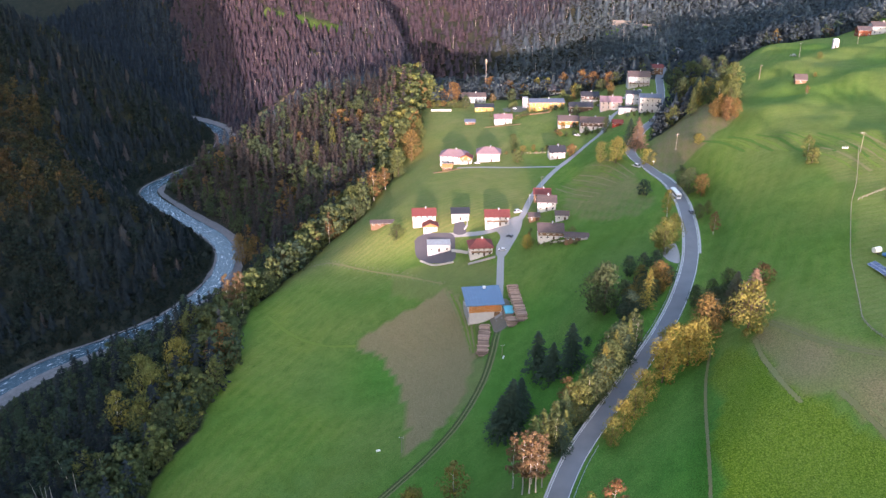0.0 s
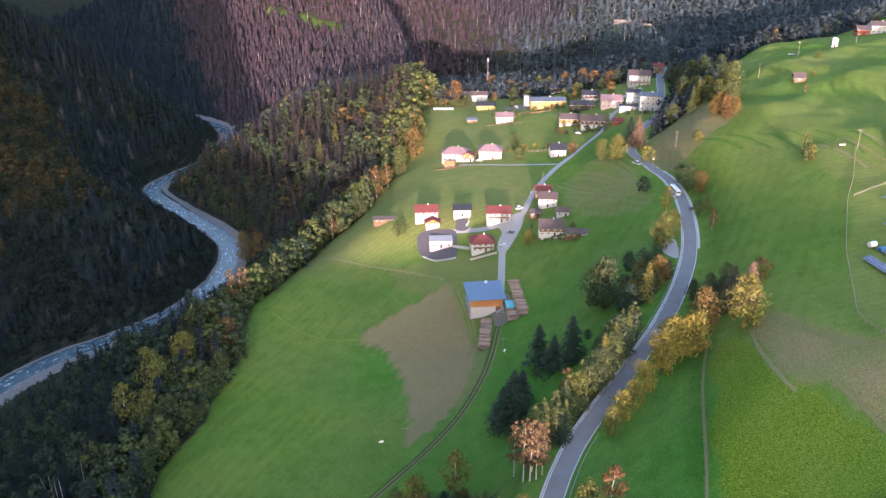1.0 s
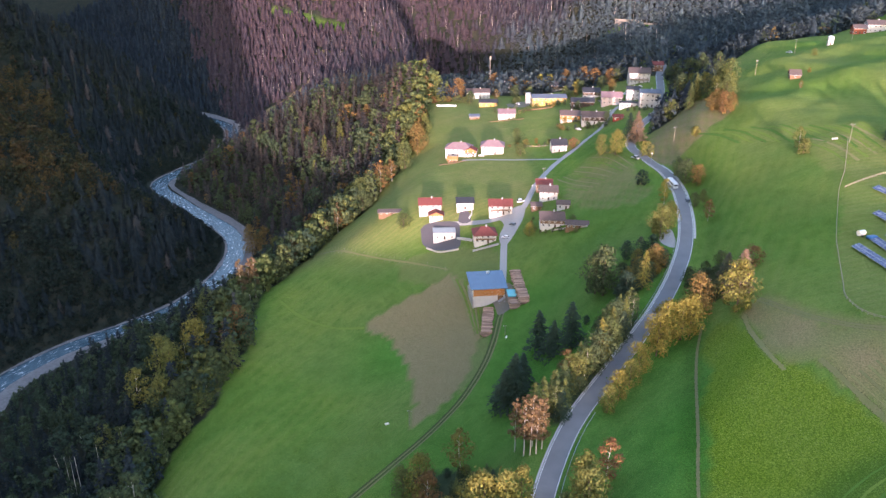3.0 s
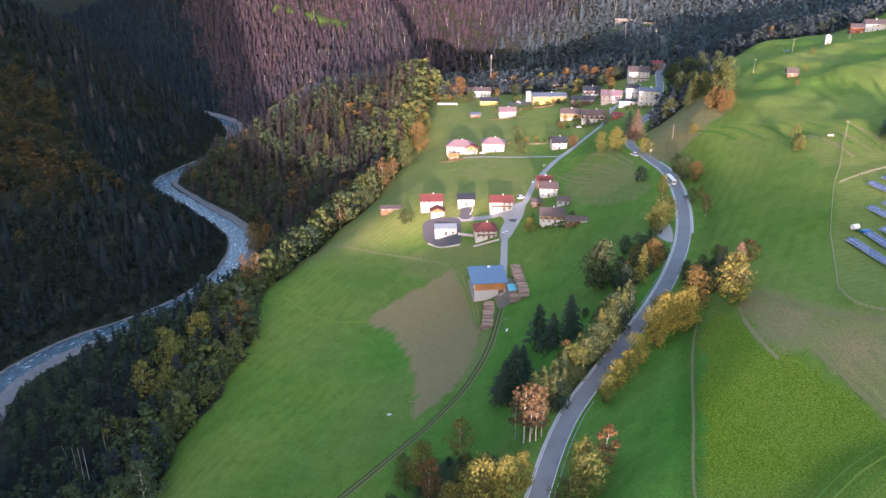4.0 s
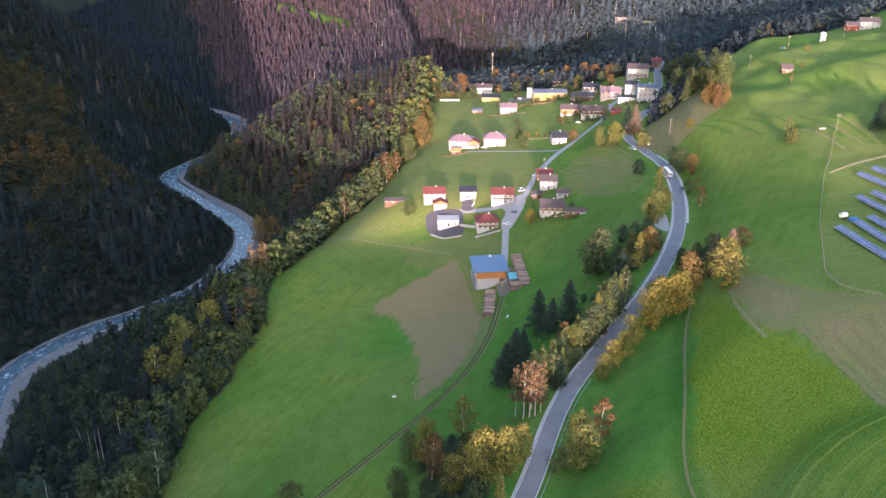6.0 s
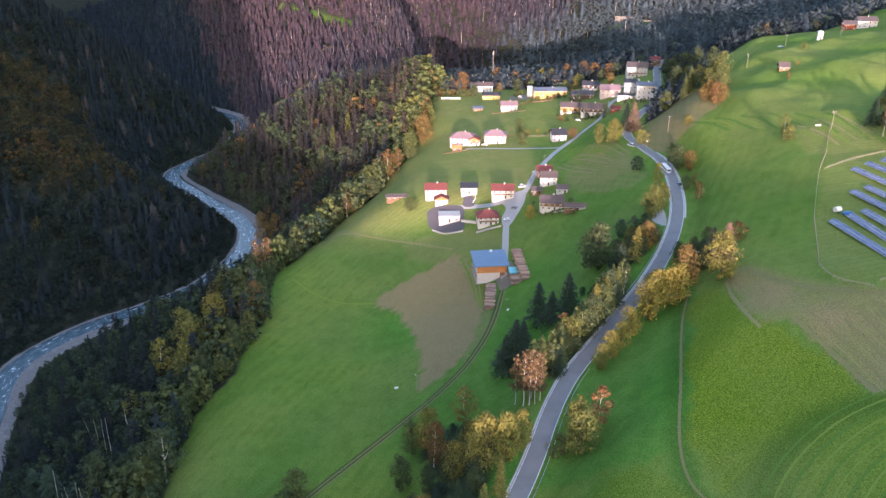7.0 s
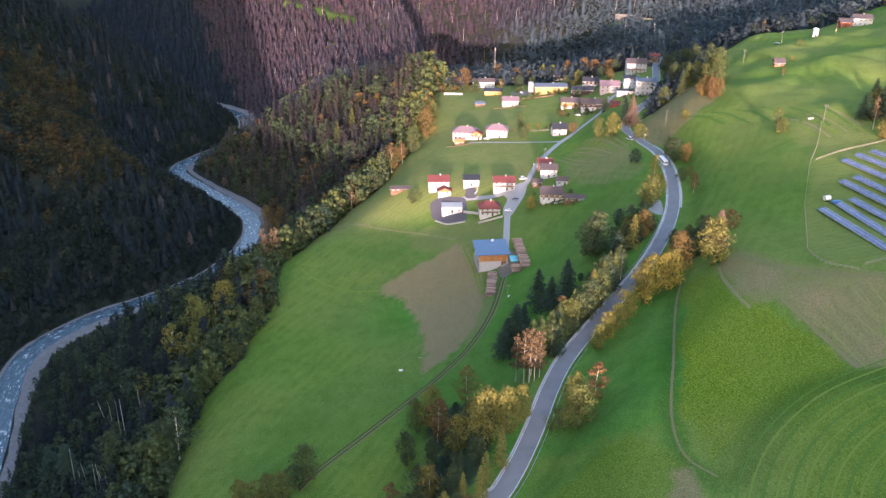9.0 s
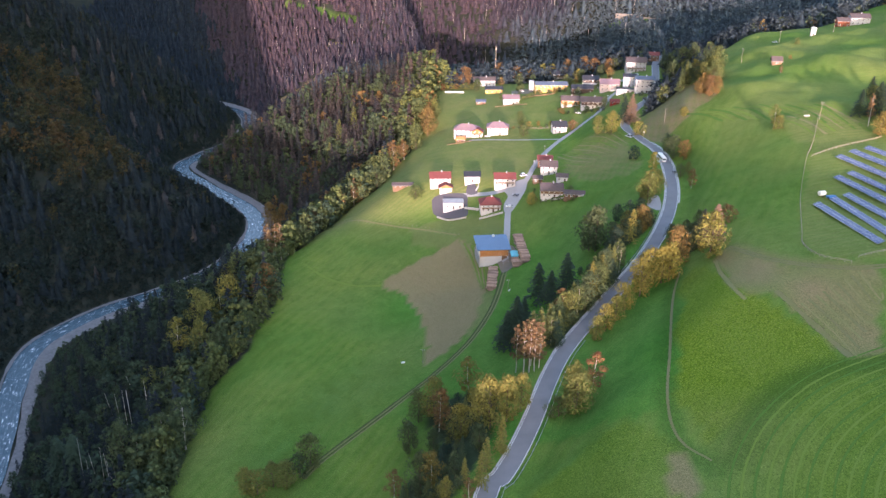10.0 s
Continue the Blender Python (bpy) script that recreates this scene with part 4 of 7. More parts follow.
def house(name, label, x, y, turn, w, d, h, roof_mat, wall_mat, ridge="x", rise=2.4, eave=0.9, floors=2, cols=4, side_cols=2, chimney=True, balcony=False,
          upper=None, upper_from=0.55, z=None, door=True, gable_cut=0.0, sunk=2.5, shed=0.0, hip=False):
    """A house with its front wall along -y: body, roof slabs, windows, door, chimney and balcony as parts."""
    g = height(x, y) if z is None else z
    hs = thing(name, pose(x, y, g, 0, 0, turn), label, "house" if "shed" not in name and "barn" not in name and "hut" not in name else "shed")
    hw, hd = w / 2, d / 2
    run = hd if ridge == "x" else hw
    if shed:
        prof = [(-run, -sunk), (run, -sunk), (run, h + shed), (-run, h)]
    elif rise and not hip:
        prof = [(-run, -sunk), (run, -sunk), (run, h), (0, h + rise), (-run, h)]
    else:
        prof = [(-run, -sunk), (run, -sunk), (run, h), (-run, h)]
    ext = hw if ridge == "x" else hd
    part("wall", prism(prof, -ext, ext, ridge), wall_mat, hs)
    t = 0.28
    if shed:
        k = shed / (2 * run)
        prof = [(-run - eave, h - k * eave + 0.03), (run + eave, h + shed + k * eave + 0.03), (run + eave, h + shed + k * eave + t), (-run - eave, h - k * eave + t)]
        part("roof", prism(prof, -ext - eave, ext + eave, ridge), roof_mat, hs)
    elif hip:
        bm = bmesh.new()
        ex, ey, drop = hw + eave, hd + eave, rise / hd * eave
        rx = max(0.6, hw - hd * 0.8)
        lower = [bm.verts.new(p) for p in ((-ex, -ey, h - drop), (ex, -ey, h - drop), (ex, ey, h - drop), (-ex, ey, h - drop))]
        upper_ring = [bm.verts.new(v.co + Vector((0, 0, t))) for v in lower]
        ra, rb = bm.verts.new((-rx, 0, h + rise + t)), bm.verts.new((rx, 0, h + rise + t))
        bm.faces.new(lower[::-1])
        for i in range(4):
            bm.faces.new([lower[i], lower[(i + 1) % 4], upper_ring[(i + 1) % 4], upper_ring[i]])
        u = upper_ring
        for q in ((u[0], u[1], rb, ra), (u[2], u[3], ra, rb), (u[1], u[2], rb), (u[3], u[0], ra)):
            bm.faces.new(q)
        part("roof", bm, roof_mat, hs)
    elif rise:
        k = rise / run
        prof = [(-run - eave, h - k * eave + 0.03), (0, h + rise + 0.03), (run + eave, h - k * eave + 0.03), (run + eave, h - k * eave + t), (0, h + rise + t), (-run - eave, h - k * eave + t)]
        part("roof", prism(prof, -ext - eave * 0.8, ext + eave * 0.8, ridge), roof_mat, hs)
        part("ridge_cap", prism([(-0.22, h + rise + t - 0.08), (0, h + rise + t + 0.10), (0.22, h + rise + t - 0.08)], -ext - eave * 0.8, ext + eave * 0.8, ridge), roof_mat, hs)
        for s in (-1, 1):
            a, b = sorted((s * (run + eave), s * (run + eave + 0.13)))
            ze = h - k * eave
            part("gutter", solid([(-ext - eave * 0.7, ext + eave * 0.7, a, b, ze + 0.02, ze + 0.14)] if ridge == "x" else [(a, b, -ext - eave * 0.7, ext + eave * 0.7, ze + 0.02, ze + 0.14)]), METAL, hs)
    else:
        part("roof", solid([(-hw - 0.25, hw + 0.25, -hd - 0.25, hd + 0.25, h, h + 0.3)]), roof_mat, hs)
    if upper:
        z0 = h * upper_from
        o = 0.05
        part("timber_cladding", solid([(-hw - o, hw + o, -hd - o, hd + o, z0, h - 0.02)]), upper, hs)
        if rise and not shed:
            gp = [(-run + 0.05, h - 0.05), (run - 0.05, h - 0.05), (0, h + rise - 0.1)]
            part("gable_cladding", prism(gp, -ext - o, ext + o, ridge), upper, hs)
    fh = h / floors
    off = 0.11 if upper else 0.06
    for fl in range(floors):
        for c in range(cols):
            u = -hw + w * (c + 0.5) / cols
            if door and fl == 0 and c == cols // 2:
                dr = part("door", solid([(u - 0.55, u + 0.55, -hd - 0.07, -hd + 0.02, 0, 2.1)]), DARKWOOD, hs, "dark wooden front door")
                part("handle", solid([(u + 0.36, u + 0.44, -hd - 0.13, -hd - 0.07, 1.0, 1.1)]), METAL, dr)
            else:
                window(hs, u, -hd, fl * fh + 0.9, 1.3, 1.4, "y", -off)
        for c in range(side_cols):
            u = -hd + d * (c + 0.5) / side_cols
            window(hs, -hw, u, fl * fh + 0.9, 1.05, 1.2, "x", -off)
            window(hs, hw, u, fl * fh + 0.9, 1.05, 1.2, "x", off)
    if rise > 2 and ridge == "y" and not shed and not hip:
        window(hs, 0, -hd, h + 0.25, 1.1, 1.1, "y", -off)
    if chimney:
        cz = h + rise
        ch = part("chimney", solid([(-0.35 + w * 0.08, 0.35 + w * 0.08, -0.35, 0.35, cz - 0.8, cz + 1.1)]), PLASTER, hs)
        part("chimney_cap", solid([(-0.45 + w * 0.08, 0.45 + w * 0.08, -0.45, 0.45, cz + 1.1, cz + 1.22)]), STONE, ch)
    if balcony:
        bz = fh
        bal = part("balcony", solid([(-hw * 0.9, hw * 0.9, -hd - 1.3, -hd + 0.02, bz - 0.1, bz + 0.05)]), TIMBER, hs, "wooden balcony along the front")
        n = max(6, int(w / 0.5))
        part("railing", solid([(-hw * 0.9, hw * 0.9, -hd - 1.3, -hd - 1.24, bz + 0.92, bz + 1.0)]
                              + [(-hw * 0.9 + 1.8 * hw * k / n - 0.14, -hw * 0.9 + 1.8 * hw * k / n + 0.14, -hd - 1.29, -hd - 1.25, bz + 0.1, bz + 0.92) for k in range(n + 1)]), TIMBER, bal)
    return hs

# ---- single trees ----
SHAPES, MESHES = {}, {}
rng2 = random.Random(21)
for kind, count in (("broadleaf", 6), ("spruce", 4), ("larch", 4), ("pine", 3), ("birch", 4), ("bush", 5)):
    for k in range(count):
        if kind == "broadleaf":
            s = leaf_crown(rng2, 26, 56, 0.0265, 0.10, rng2.uniform(0.42, 0.50)), limbs(rng2, 0.024, 0.26, 7)
        elif kind == "birch":
            s = leaf_crown(rng2, 17, 50, 0.0220, 0.18, rng2.uniform(0.26, 0.32)), limbs(rng2, 0.013, 0.16, 6, 0.9)
        elif kind == "pine":
            s = leaf_crown(rng2, 20, 36, 0.0170, 0.26, rng2.uniform(0.13, 0.17)), limbs(rng2, 0.011, 0.12, 6, 0.92, 0.008)
        elif kind == "bush":
            s = leaf_crown(rng2, 15, 44, 0.046, 0.0, rng2.uniform(0.50, 0.64)), limbs(rng2, 0.03, 0.5, 6, 0.6)
        elif kind == "spruce":
            s = branch_cone(rng2, 105, 17, 0.026, 0.03, rng2.uniform(0.30, 0.36)), limbs(rng2, 0.016, 0.0, 0, 0.9, 0.003)
        else:
            s = branch_cone(rng2, 80, 15, 0.020, 0.08, rng2.uniform(0.19, 0.24), 0.7), limbs(rng2, 0.013, 0.0, 0, 0.92, 0.004)
        SHAPES[kind, k] = s
COUNTS = {"broadleaf": 6, "spruce": 4, "larch": 4, "pine": 3, "birch": 4, "bush": 5}
TREE_WORDS = {"broadleaf": "broadleaf tree", "spruce": "spruce", "larch": "larch", "pine": "bare-trunked pine", "birch": "pale-trunked birch", "bush": "bush"}


def tone_word(kind, tone):
    if kind in ("spruce",):
        return "dark green" if tone < 0.5 else "reddish brown"
    if kind == "larch":
        return "yellowing" if tone > 0.3 else "green"
    return ("green", "yellow-green", "golden yellow", "orange", "reddish orange")[min(4, int(tone * 5))]


def tree(kind, x, y, h, tone, where, group="", wide=1.0):
    """One tree with trunk and crown; crowns of one kind and tone share their mesh."""
    k = rng2.randrange(COUNTS[kind])
    tone = round(max(0, min(1, tone)), 1)
    key = kind, k, tone
    if key not in MESHES:
        (cv, cf), (tv, tf) = SHAPES[kind, k]
        mat = {"spruce": SPRUCE, "pine": PINE}.get(kind, LEAVES)
        crown = tri_mesh("crown", cv, cf, mat, tone)
        trunk = tri_mesh("trunk", tv, tf, BIRCH if kind in ("birch", "pine") else BARK, 0)
        MESHES[key] = crown, trunk
    crown, trunk = MESHES[key]
    name = {"broadleaf": "broadleaf_tree", "bush": "bush"}.get(kind, kind + "_tree")
    ob = thing(name, pose(x, y, height(x, y) - 0.1, rng2.uniform(-2, 2), rng2.uniform(-2, 2), rng2.uniform(0, 360)) @ Matrix.Diagonal((h * wide, h * wide, h, 1)),
               f"{tone_word(kind, tone)} {TREE_WORDS[kind]} {where}", "bush" if kind == "bush" else "tree", group)
    for nm, me in (("trunk", trunk), ("crown", crown)):
        p = new(nm, me)
        p.parent = ob
    return ob


def row_of_trees(rows, where, group, wide=0.9):
    for kind, x, y, h, tone in rows:
        tree(kind, x, y, h, tone, where, group, {"spruce": 1.15, "broadleaf": wide}.get(kind, 1.0))


row_of_trees([("broadleaf", 106, 244, 21.0, 0.4), ("spruce", 112, 259, 19.2, 0.9), ("spruce", 111, 271, 15.8, 0.5), ("broadleaf", 96, 256, 18.9, 0.68), ("broadleaf", 87, 244, 18.1, 0.45), ("broadleaf", 81, 245, 19.3, 0.48), ("broadleaf", 90, 244, 16.9, 0.46), ("broadleaf", 77, 239, 18.1, 0.46), ("broadleaf", 69, 230, 13, 0.48),
              ("broadleaf", 64, 223, 12, 0.42), ("broadleaf", 59, 217, 12, 0.46), ("broadleaf", 54, 211, 11, 0.44), ("broadleaf", 103, 277, 12.0, 0.1), ("broadleaf", 108, 274, 11.3, 0.05), ("broadleaf", 101, 286, 10.2, 0.15), ("broadleaf", 39.5, 163, 17, 0.35), ("broadleaf", 40, 169, 17.5, 0.38), ("birch", 47, 175, 16.8, 0.92),
              ("bush", 124, 280, 8.4, 0.8), ("bush", 34, 165, 8.2, 0.2)],
             "beside the valley road", "trees above the road", 0.85)
row_of_trees([("broadleaf", 69, 302, 24, 0.12), ("broadleaf", 67, 310, 21, 0.15), ("broadleaf", 74, 282, 13.9, 0.02), ("larch", 82, 287, 19.1, 0.5), ("broadleaf", 91, 300, 13.2, 0.68), ("broadleaf", 88, 319, 10.9, 0.0), ("broadleaf", 83, 325, 10.4, 0.0), ("broadleaf", 93, 318, 10.2, 0.0), ("bush", 94, 305, 9.1, 0.0),
              ("spruce", 40, 288, 21.1, 0.2), ("spruce", 44, 278, 17.6, 0.3), ("spruce", 51, 272, 21.7, 0.2), ("spruce", 26, 254, 25.1, 0.2), ("spruce", 22, 256, 19.0, 0.2), ("spruce", 31, 263, 17.8, 0.2), ("bush", 59, 284, 4.3, 0.0)],
             "on the bank below the road", "trees on the bank")
row_of_trees([("pine", 22, 202, 22.3, 0.75), ("pine", 24, 193, 23.5, 0.8), ("pine", 26, 192, 24.3, 0.85), ("pine", 28, 192, 22.1, 0.8), ("pine", 30, 194, 19.2, 0.85), ("pine", 27, 196, 18.5, 0.8), ("larch", 27, 202, 23.4, 0.3), ("larch", 32, 209, 18.9, 0.3), ("larch", 36, 214, 17.3, 0.2),
              ("larch", 40, 220, 16.7, 0.2), ("birch", 43, 231, 15.7, 0.8), ("larch", 48, 232, 14.7, 0.35), ("broadleaf", 46, 227, 13.0, 0.3), ("larch", 56, 238, 19.8, 0.5), ("larch", 63, 251, 15.7, 0.4), ("spruce", 66, 261, 13.9, 0.1), ("spruce", 67, 253, 12.4, 0.1), ("larch", 41, 222, 10.5, 0.35),
              ("broadleaf", 37, 214, 10.4, 0.1), ("broadleaf", 52, 235, 8.8, 0.2)],
             "on the bank below the road", "trees on the bank")
row_of_trees([("birch", 4, 221, 19.7, 0.62), ("broadleaf", 10, 164, 22.6, 0.4), ("broadleaf", 16, 163, 18.8, 0.4), ("broadleaf", 21, 168, 15.9, 0.4), ("broadleaf", 7, 179, 16.3, 0.4), ("broadleaf", 0, 177, 18.0, 0.4), ("larch", 13, 146, 16.4, 0.4), ("larch", 8, 139, 13.3, 0.4), ("broadleaf", -10, 214, 20.2, 0.4),
              ("birch", -8, 201, 21.5, 0.85), ("broadleaf", -20, 195, 16.5, 0.05), ("broadleaf", -10, 184, 12.0, 0.1), ("birch", -10, 154, 16.0, 0.55), ("birch", -24, 166, 13.7, 0.75), ("broadleaf", -14, 156, 18.1, 0.15), ("larch", 6, 131, 14.9, 0.4), ("larch", 1, 134, 10.3, 0.4), ("broadleaf", -5, 129, 8.5, 0.4),
              ("birch", 2, 125, 8.7, 0.8), ("broadleaf", -2, 143, 10.3, 0.1), ("broadleaf", -17, 217, 16.2, 0.2), ("broadleaf", 6, 152, 11.1, 0.1)],
             "in the grove below the road", "grove below the road", 0.74)
row_of_trees([("broadleaf", -62, 203, 17, 0.25), ("broadleaf", -70, 192, 14.0, 0.35), ("broadleaf", -76, 194, 12.5, 0.35), ("broadleaf", -87, 193, 13.0, 0.42), ("bush", -82, 191, 11.0, 0.4), ("bush", -66, 199, 10.2, 0.05)],
             "at the lower end of the meadow track", "trees by the track")
row_of_trees([("broadleaf", 107, 344, 14.8, 0.42), ("broadleaf", 101, 335, 17.4, 0.35), ("birch", 113, 377, 15.0, 0.5), ("broadleaf", 100, 340, 11.5, 0.4), ("broadleaf", 107, 476, 16.8, 0.42), ("broadleaf", 100, 488, 14.4, 0.3), ("spruce", 122, 506, 19.1, 0.15), ("spruce", 126, 501, 21.5, 0.85), ("bush", 110, 415, 8.7, 0.0),
              ("broadleaf", 137, 401, 12.4, 0.7), ("broadleaf", 133, 410, 15.1, 0.15), ("broadleaf", 132, 422, 12.4, 0.15), ("birch", 128, 350, 11.7, 0.85), ("broadleaf", 133, 376, 7.5, 0.3), ("broadleaf", 128, 373, 8.5, 0.2), ("bush", 124, 468, 9.9, 0.4), ("bush", 149, 452, 6.0, 0.4)],
             "beside the road below the village", "roadside trees")
row_of_trees([("pine", -119, 394, 30, 0.8), ("pine", -113, 401, 27.5, 0.75), ("pine", -116, 399, 26.0, 0.9), ("broadleaf", -111, 352, 24.0, 0.78), ("broadleaf", -132, 343, 28.0, 0.42), ("broadleaf", -110, 331, 19.2, 0.2), ("broadleaf", -120, 328, 18.7, 0.12), ("broadleaf", -148, 340, 28.6, 0.33), ("broadleaf", -140, 328, 28.3, 0.3),
              ("birch", -155, 318, 28.0, 0.42), ("broadleaf", -139, 308, 24.8, 0.3), ("broadleaf", -127, 303, 22.3, 0.14), ("birch", -118, 312, 16.2, 0.1), ("broadleaf", -114, 316, 15.9, 0.1), ("bush", -135, 296, 11.1, 0.3), ("bush", -140, 292, 12.1, 0.35), ("broadleaf", -150, 289, 13.4, 0.3), ("birch", -166, 299, 19.6, 0.35),
              ("broadleaf", -143, 380, 13.3, 0.3), ("broadleaf", -135, 379, 20.8, 0.2), ("broadleaf", -126, 379, 18.3, 0.2), ("spruce", -148, 406, 26.0, 0.2), ("spruce", -182, 391, 17.6, 0.0), ("spruce", -198, 393, 16.8, 0.0), ("birch", -126, 234, 30, 0.15), ("birch", -138, 239, 23.8, 0.15), ("broadleaf", -132, 263, 20.2, 0.1),
              ("broadleaf", -141, 291, 11.4, 0.25), ("birch", -155, 293, 18.2, 0.2), ("broadleaf", -158, 239, 30, 0.12), ("spruce", -189, 253, 30, 0.25), ("spruce", -200, 257, 30, 0.1), ("broadleaf", -125, 221, 11.0, 0.12), ("broadleaf", -141, 225, 10.7, 0.12), ("bush", -128, 289, 12.3, 0.25)],
             "on the wooded rim of the meadow", "trees on the rim of the gorge", 0.74)
row_of_trees([("broadleaf", -167, 607, 28, 0.72), ("broadleaf", -156, 606, 25.5, 0.7), ("broadleaf", -143, 596, 21.1, 0.35), ("birch", -99, 468, 22.3, 0.15), ("broadleaf", -92, 468, 16.8, 0.1), ("birch", -108, 575, 28, 0.75), ("birch", -100, 576, 28, 0.7), ("broadleaf", -93, 577, 27.8, 0.28), ("birch", -84, 574, 22.9, 0.7),
              ("broadleaf", -78, 572, 28, 0.3), ("broadleaf", -65, 543, 28, 0.2), ("broadleaf", -57, 540, 26.4, 0.2), ("birch", -50, 547, 25.3, 0.8), ("birch", -42, 551, 17.4, 0.8), ("broadleaf", -33, 565, 22.3, 0.2), ("broadleaf", -24, 590, 25.5, 0.72), ("broadleaf", -19, 614, 18.2, 0.3), ("larch", -120, 672, 28, 0.3),
              ("larch", -100, 704, 28, 0.3), ("larch", -114, 696, 28, 0.28), ("broadleaf", -43, 627, 17.3, 0.1), ("broadleaf", -59, 648, 18.4, 0.0), ("larch", -131, 671, 28, 0.2)],
             "on the wooded rim of the meadow", "trees on the rim of the gorge", 0.74)
row_of_trees([("broadleaf", 168, 519, 16.0, 0.12), ("broadleaf", 170, 542, 13.1, 0.2), ("broadleaf", 178, 512, 22.4, 0.12), ("broadleaf", 183, 506, 23.5, 0.25), ("broadleaf", 167, 462, 14.6, 0.75), ("broadleaf", 165, 473, 14.2, 0.72), ("broadleaf", 171, 460, 12.7, 0.7),
              ("broadleaf", 166, 548, 23.5, 0.05), ("broadleaf", 180, 618, 25.0, 0.05), ("broadleaf", 192, 591, 21.5, 0.05), ("broadleaf", 185, 598, 22.6, 0.05), ("larch", 189, 674, 20.0, 0.05), ("broadleaf", 171, 508, 13.7, 0.15), ("broadleaf", 203, 588, 15.9, 0.12)],
             "on the brow of the hill", "trees on the hill", 0.8)
row_of_trees([("birch", 169, 472, 12, 0.75), ("bush", 165, 476, 9, 0.7), ("larch", 160, 508, 19, 0.2), ("larch", 166, 516, 20, 0.3), ("spruce", 170, 530, 20, 0.2), ("broadleaf", 174, 545, 17, 0.2), ("larch", 184, 560, 19, 0.2), ("broadleaf", 152, 520, 14, 0.2), ("larch", 188, 590, 18, 0.1), ("broadleaf", 192, 610, 16, 0.2), ("spruce", 196, 628, 19, 0.1), ("broadleaf", 176, 486, 17, 0.2), ("birch", 172, 496, 18, 0.3), ("broadleaf", 180, 500, 19, 0.3), ("broadleaf", 180, 574, 15, 0.4), ("larch", 183, 520, 17, 0.5), ("broadleaf", 178, 535, 15, 0.5),
              ("bush", 178, 370, 8, 0.35), ("birch", 178, 376, 13, 0.3), ("bush", 149, 456, 5, 0.2), ("bush", 257, 552, 5, 0.3), ("birch", 214, 468, 6, 0.8), ("bush", 232, 500, 3, 0.6)], "on the hill pasture", "trees on the hill")
row_of_trees([("spruce", 219, 366, 15, 0.2), ("pine", 217, 350, 18, 0.8), ("broadleaf", 216, 335, 13, 0.6), ("spruce", 226, 362, 19, 0.2), ("pine", 225, 345, 19, 0.8), ("pine", 231, 355, 20, 0.8), ("spruce", 236, 372, 17, 0.1), ("broadleaf", 229, 372, 13, 0.3),
              ("spruce", 242, 402, 13, 0.1), ("spruce", 250, 396, 14, 0.1), ("broadleaf", 222, 338, 14, 0.5), ("spruce", 238, 350, 18, 0.2)], "at the edge of the pasture", "trees above the panels")
row_of_trees([("broadleaf", 10, 718, 21, 0.78), ("broadleaf", -22, 740, 13, 0.35), ("broadleaf", 0, 730, 13, 0.8), ("broadleaf", 136, 720, 15, 0.8), ("broadleaf", 145, 702, 14, 0.78), ("broadleaf", 128, 735, 17, 0.8), ("broadleaf", 88, 745, 15, 0.4), ("broadleaf", 97, 742, 14, 0.4),
              ("broadleaf", 64, 750, 15, 0.78), ("broadleaf", 45, 765, 17, 0.78), ("broadleaf", 112, 738, 17, 0.8), ("broadleaf", 116, 700, 12, 0.4), ("broadleaf", 104, 690, 10, 0.2), ("bush", 107, 668, 6, 0.3)], "among the village houses", "village trees")
row_of_trees([("bush", 52, 538, 9, 0.2), ("broadleaf", 52, 566, 12, 0.2), ("bush", 58, 560, 5, 0.6), ("bush", 66, 563, 4, 0.6), ("bush", 90, 541, 8, 0.8), ("bush", -28, 443, 9, 0.25), ("broadleaf", 46, 402, 9, 0.5), ("bush", 70, 400, 5, 0.2),
              ("bush", 75, 560, 4, 0.4), ("bush", 84, 561, 4, 0.7), ("bush", 92, 600, 5, 0.6), ("bush", 106, 578, 6, 0.1), ("broadleaf", 120, 575, 9, 0.1)], "in a garden of the hamlet", "garden trees")


def thicket(poly, step, kinds, tall, tones, where, group, seed):
    """Trees and shrubs growing close together over a plot."""
    r = random.Random(seed)
    xs, ys = [p[0] for p in poly], [p[1] for p in poly]
    yy = min(ys)
    while yy < max(ys):
        xx = min(xs)
        while xx < max(xs):
            x, y = xx + r.uniform(-0.4, 0.4) * step, yy + r.uniform(-0.4, 0.4) * step
            if inside(poly, np.array([x]), np.array([y]))[0] and nearest(ROAD, x, y)[0] > 4.6:
                k = r.choice(kinds)
                tree(k, x, y, r.uniform(*tall) * (0.5 if k == "bush" else 1), r.choice(tones), where, group)
            xx += step
        yy += step


thicket(PLOTS[0], 4.2, ["larch", "birch", "larch", "broadleaf", "spruce", "bush"], (11, 17), [0.1, 0.15, 0.2, 0.3], "on the bank below the road", "trees on the bank", 31)
thicket(PLOTS[1], 6.4, ["bush", "bush", "larch"], (7, 10), [0.0, 0.1, 0.2, 0.3], "in the grove below the road", "grove below the road", 32)

thicket(PLOTS[2], 5.0, ["bush", "broadleaf", "bush"], (7, 11), [0.0, 0.0, 0.1, 0.6], "on the bank below the road", "trees on the bank", 33)
thicket(PLOTS[3], 4.6, ["bush", "broadleaf", "bush"], (6, 10), [0.0, 0.0, 0.1, 0.2], "beside the valley road", "trees above the road", 34)


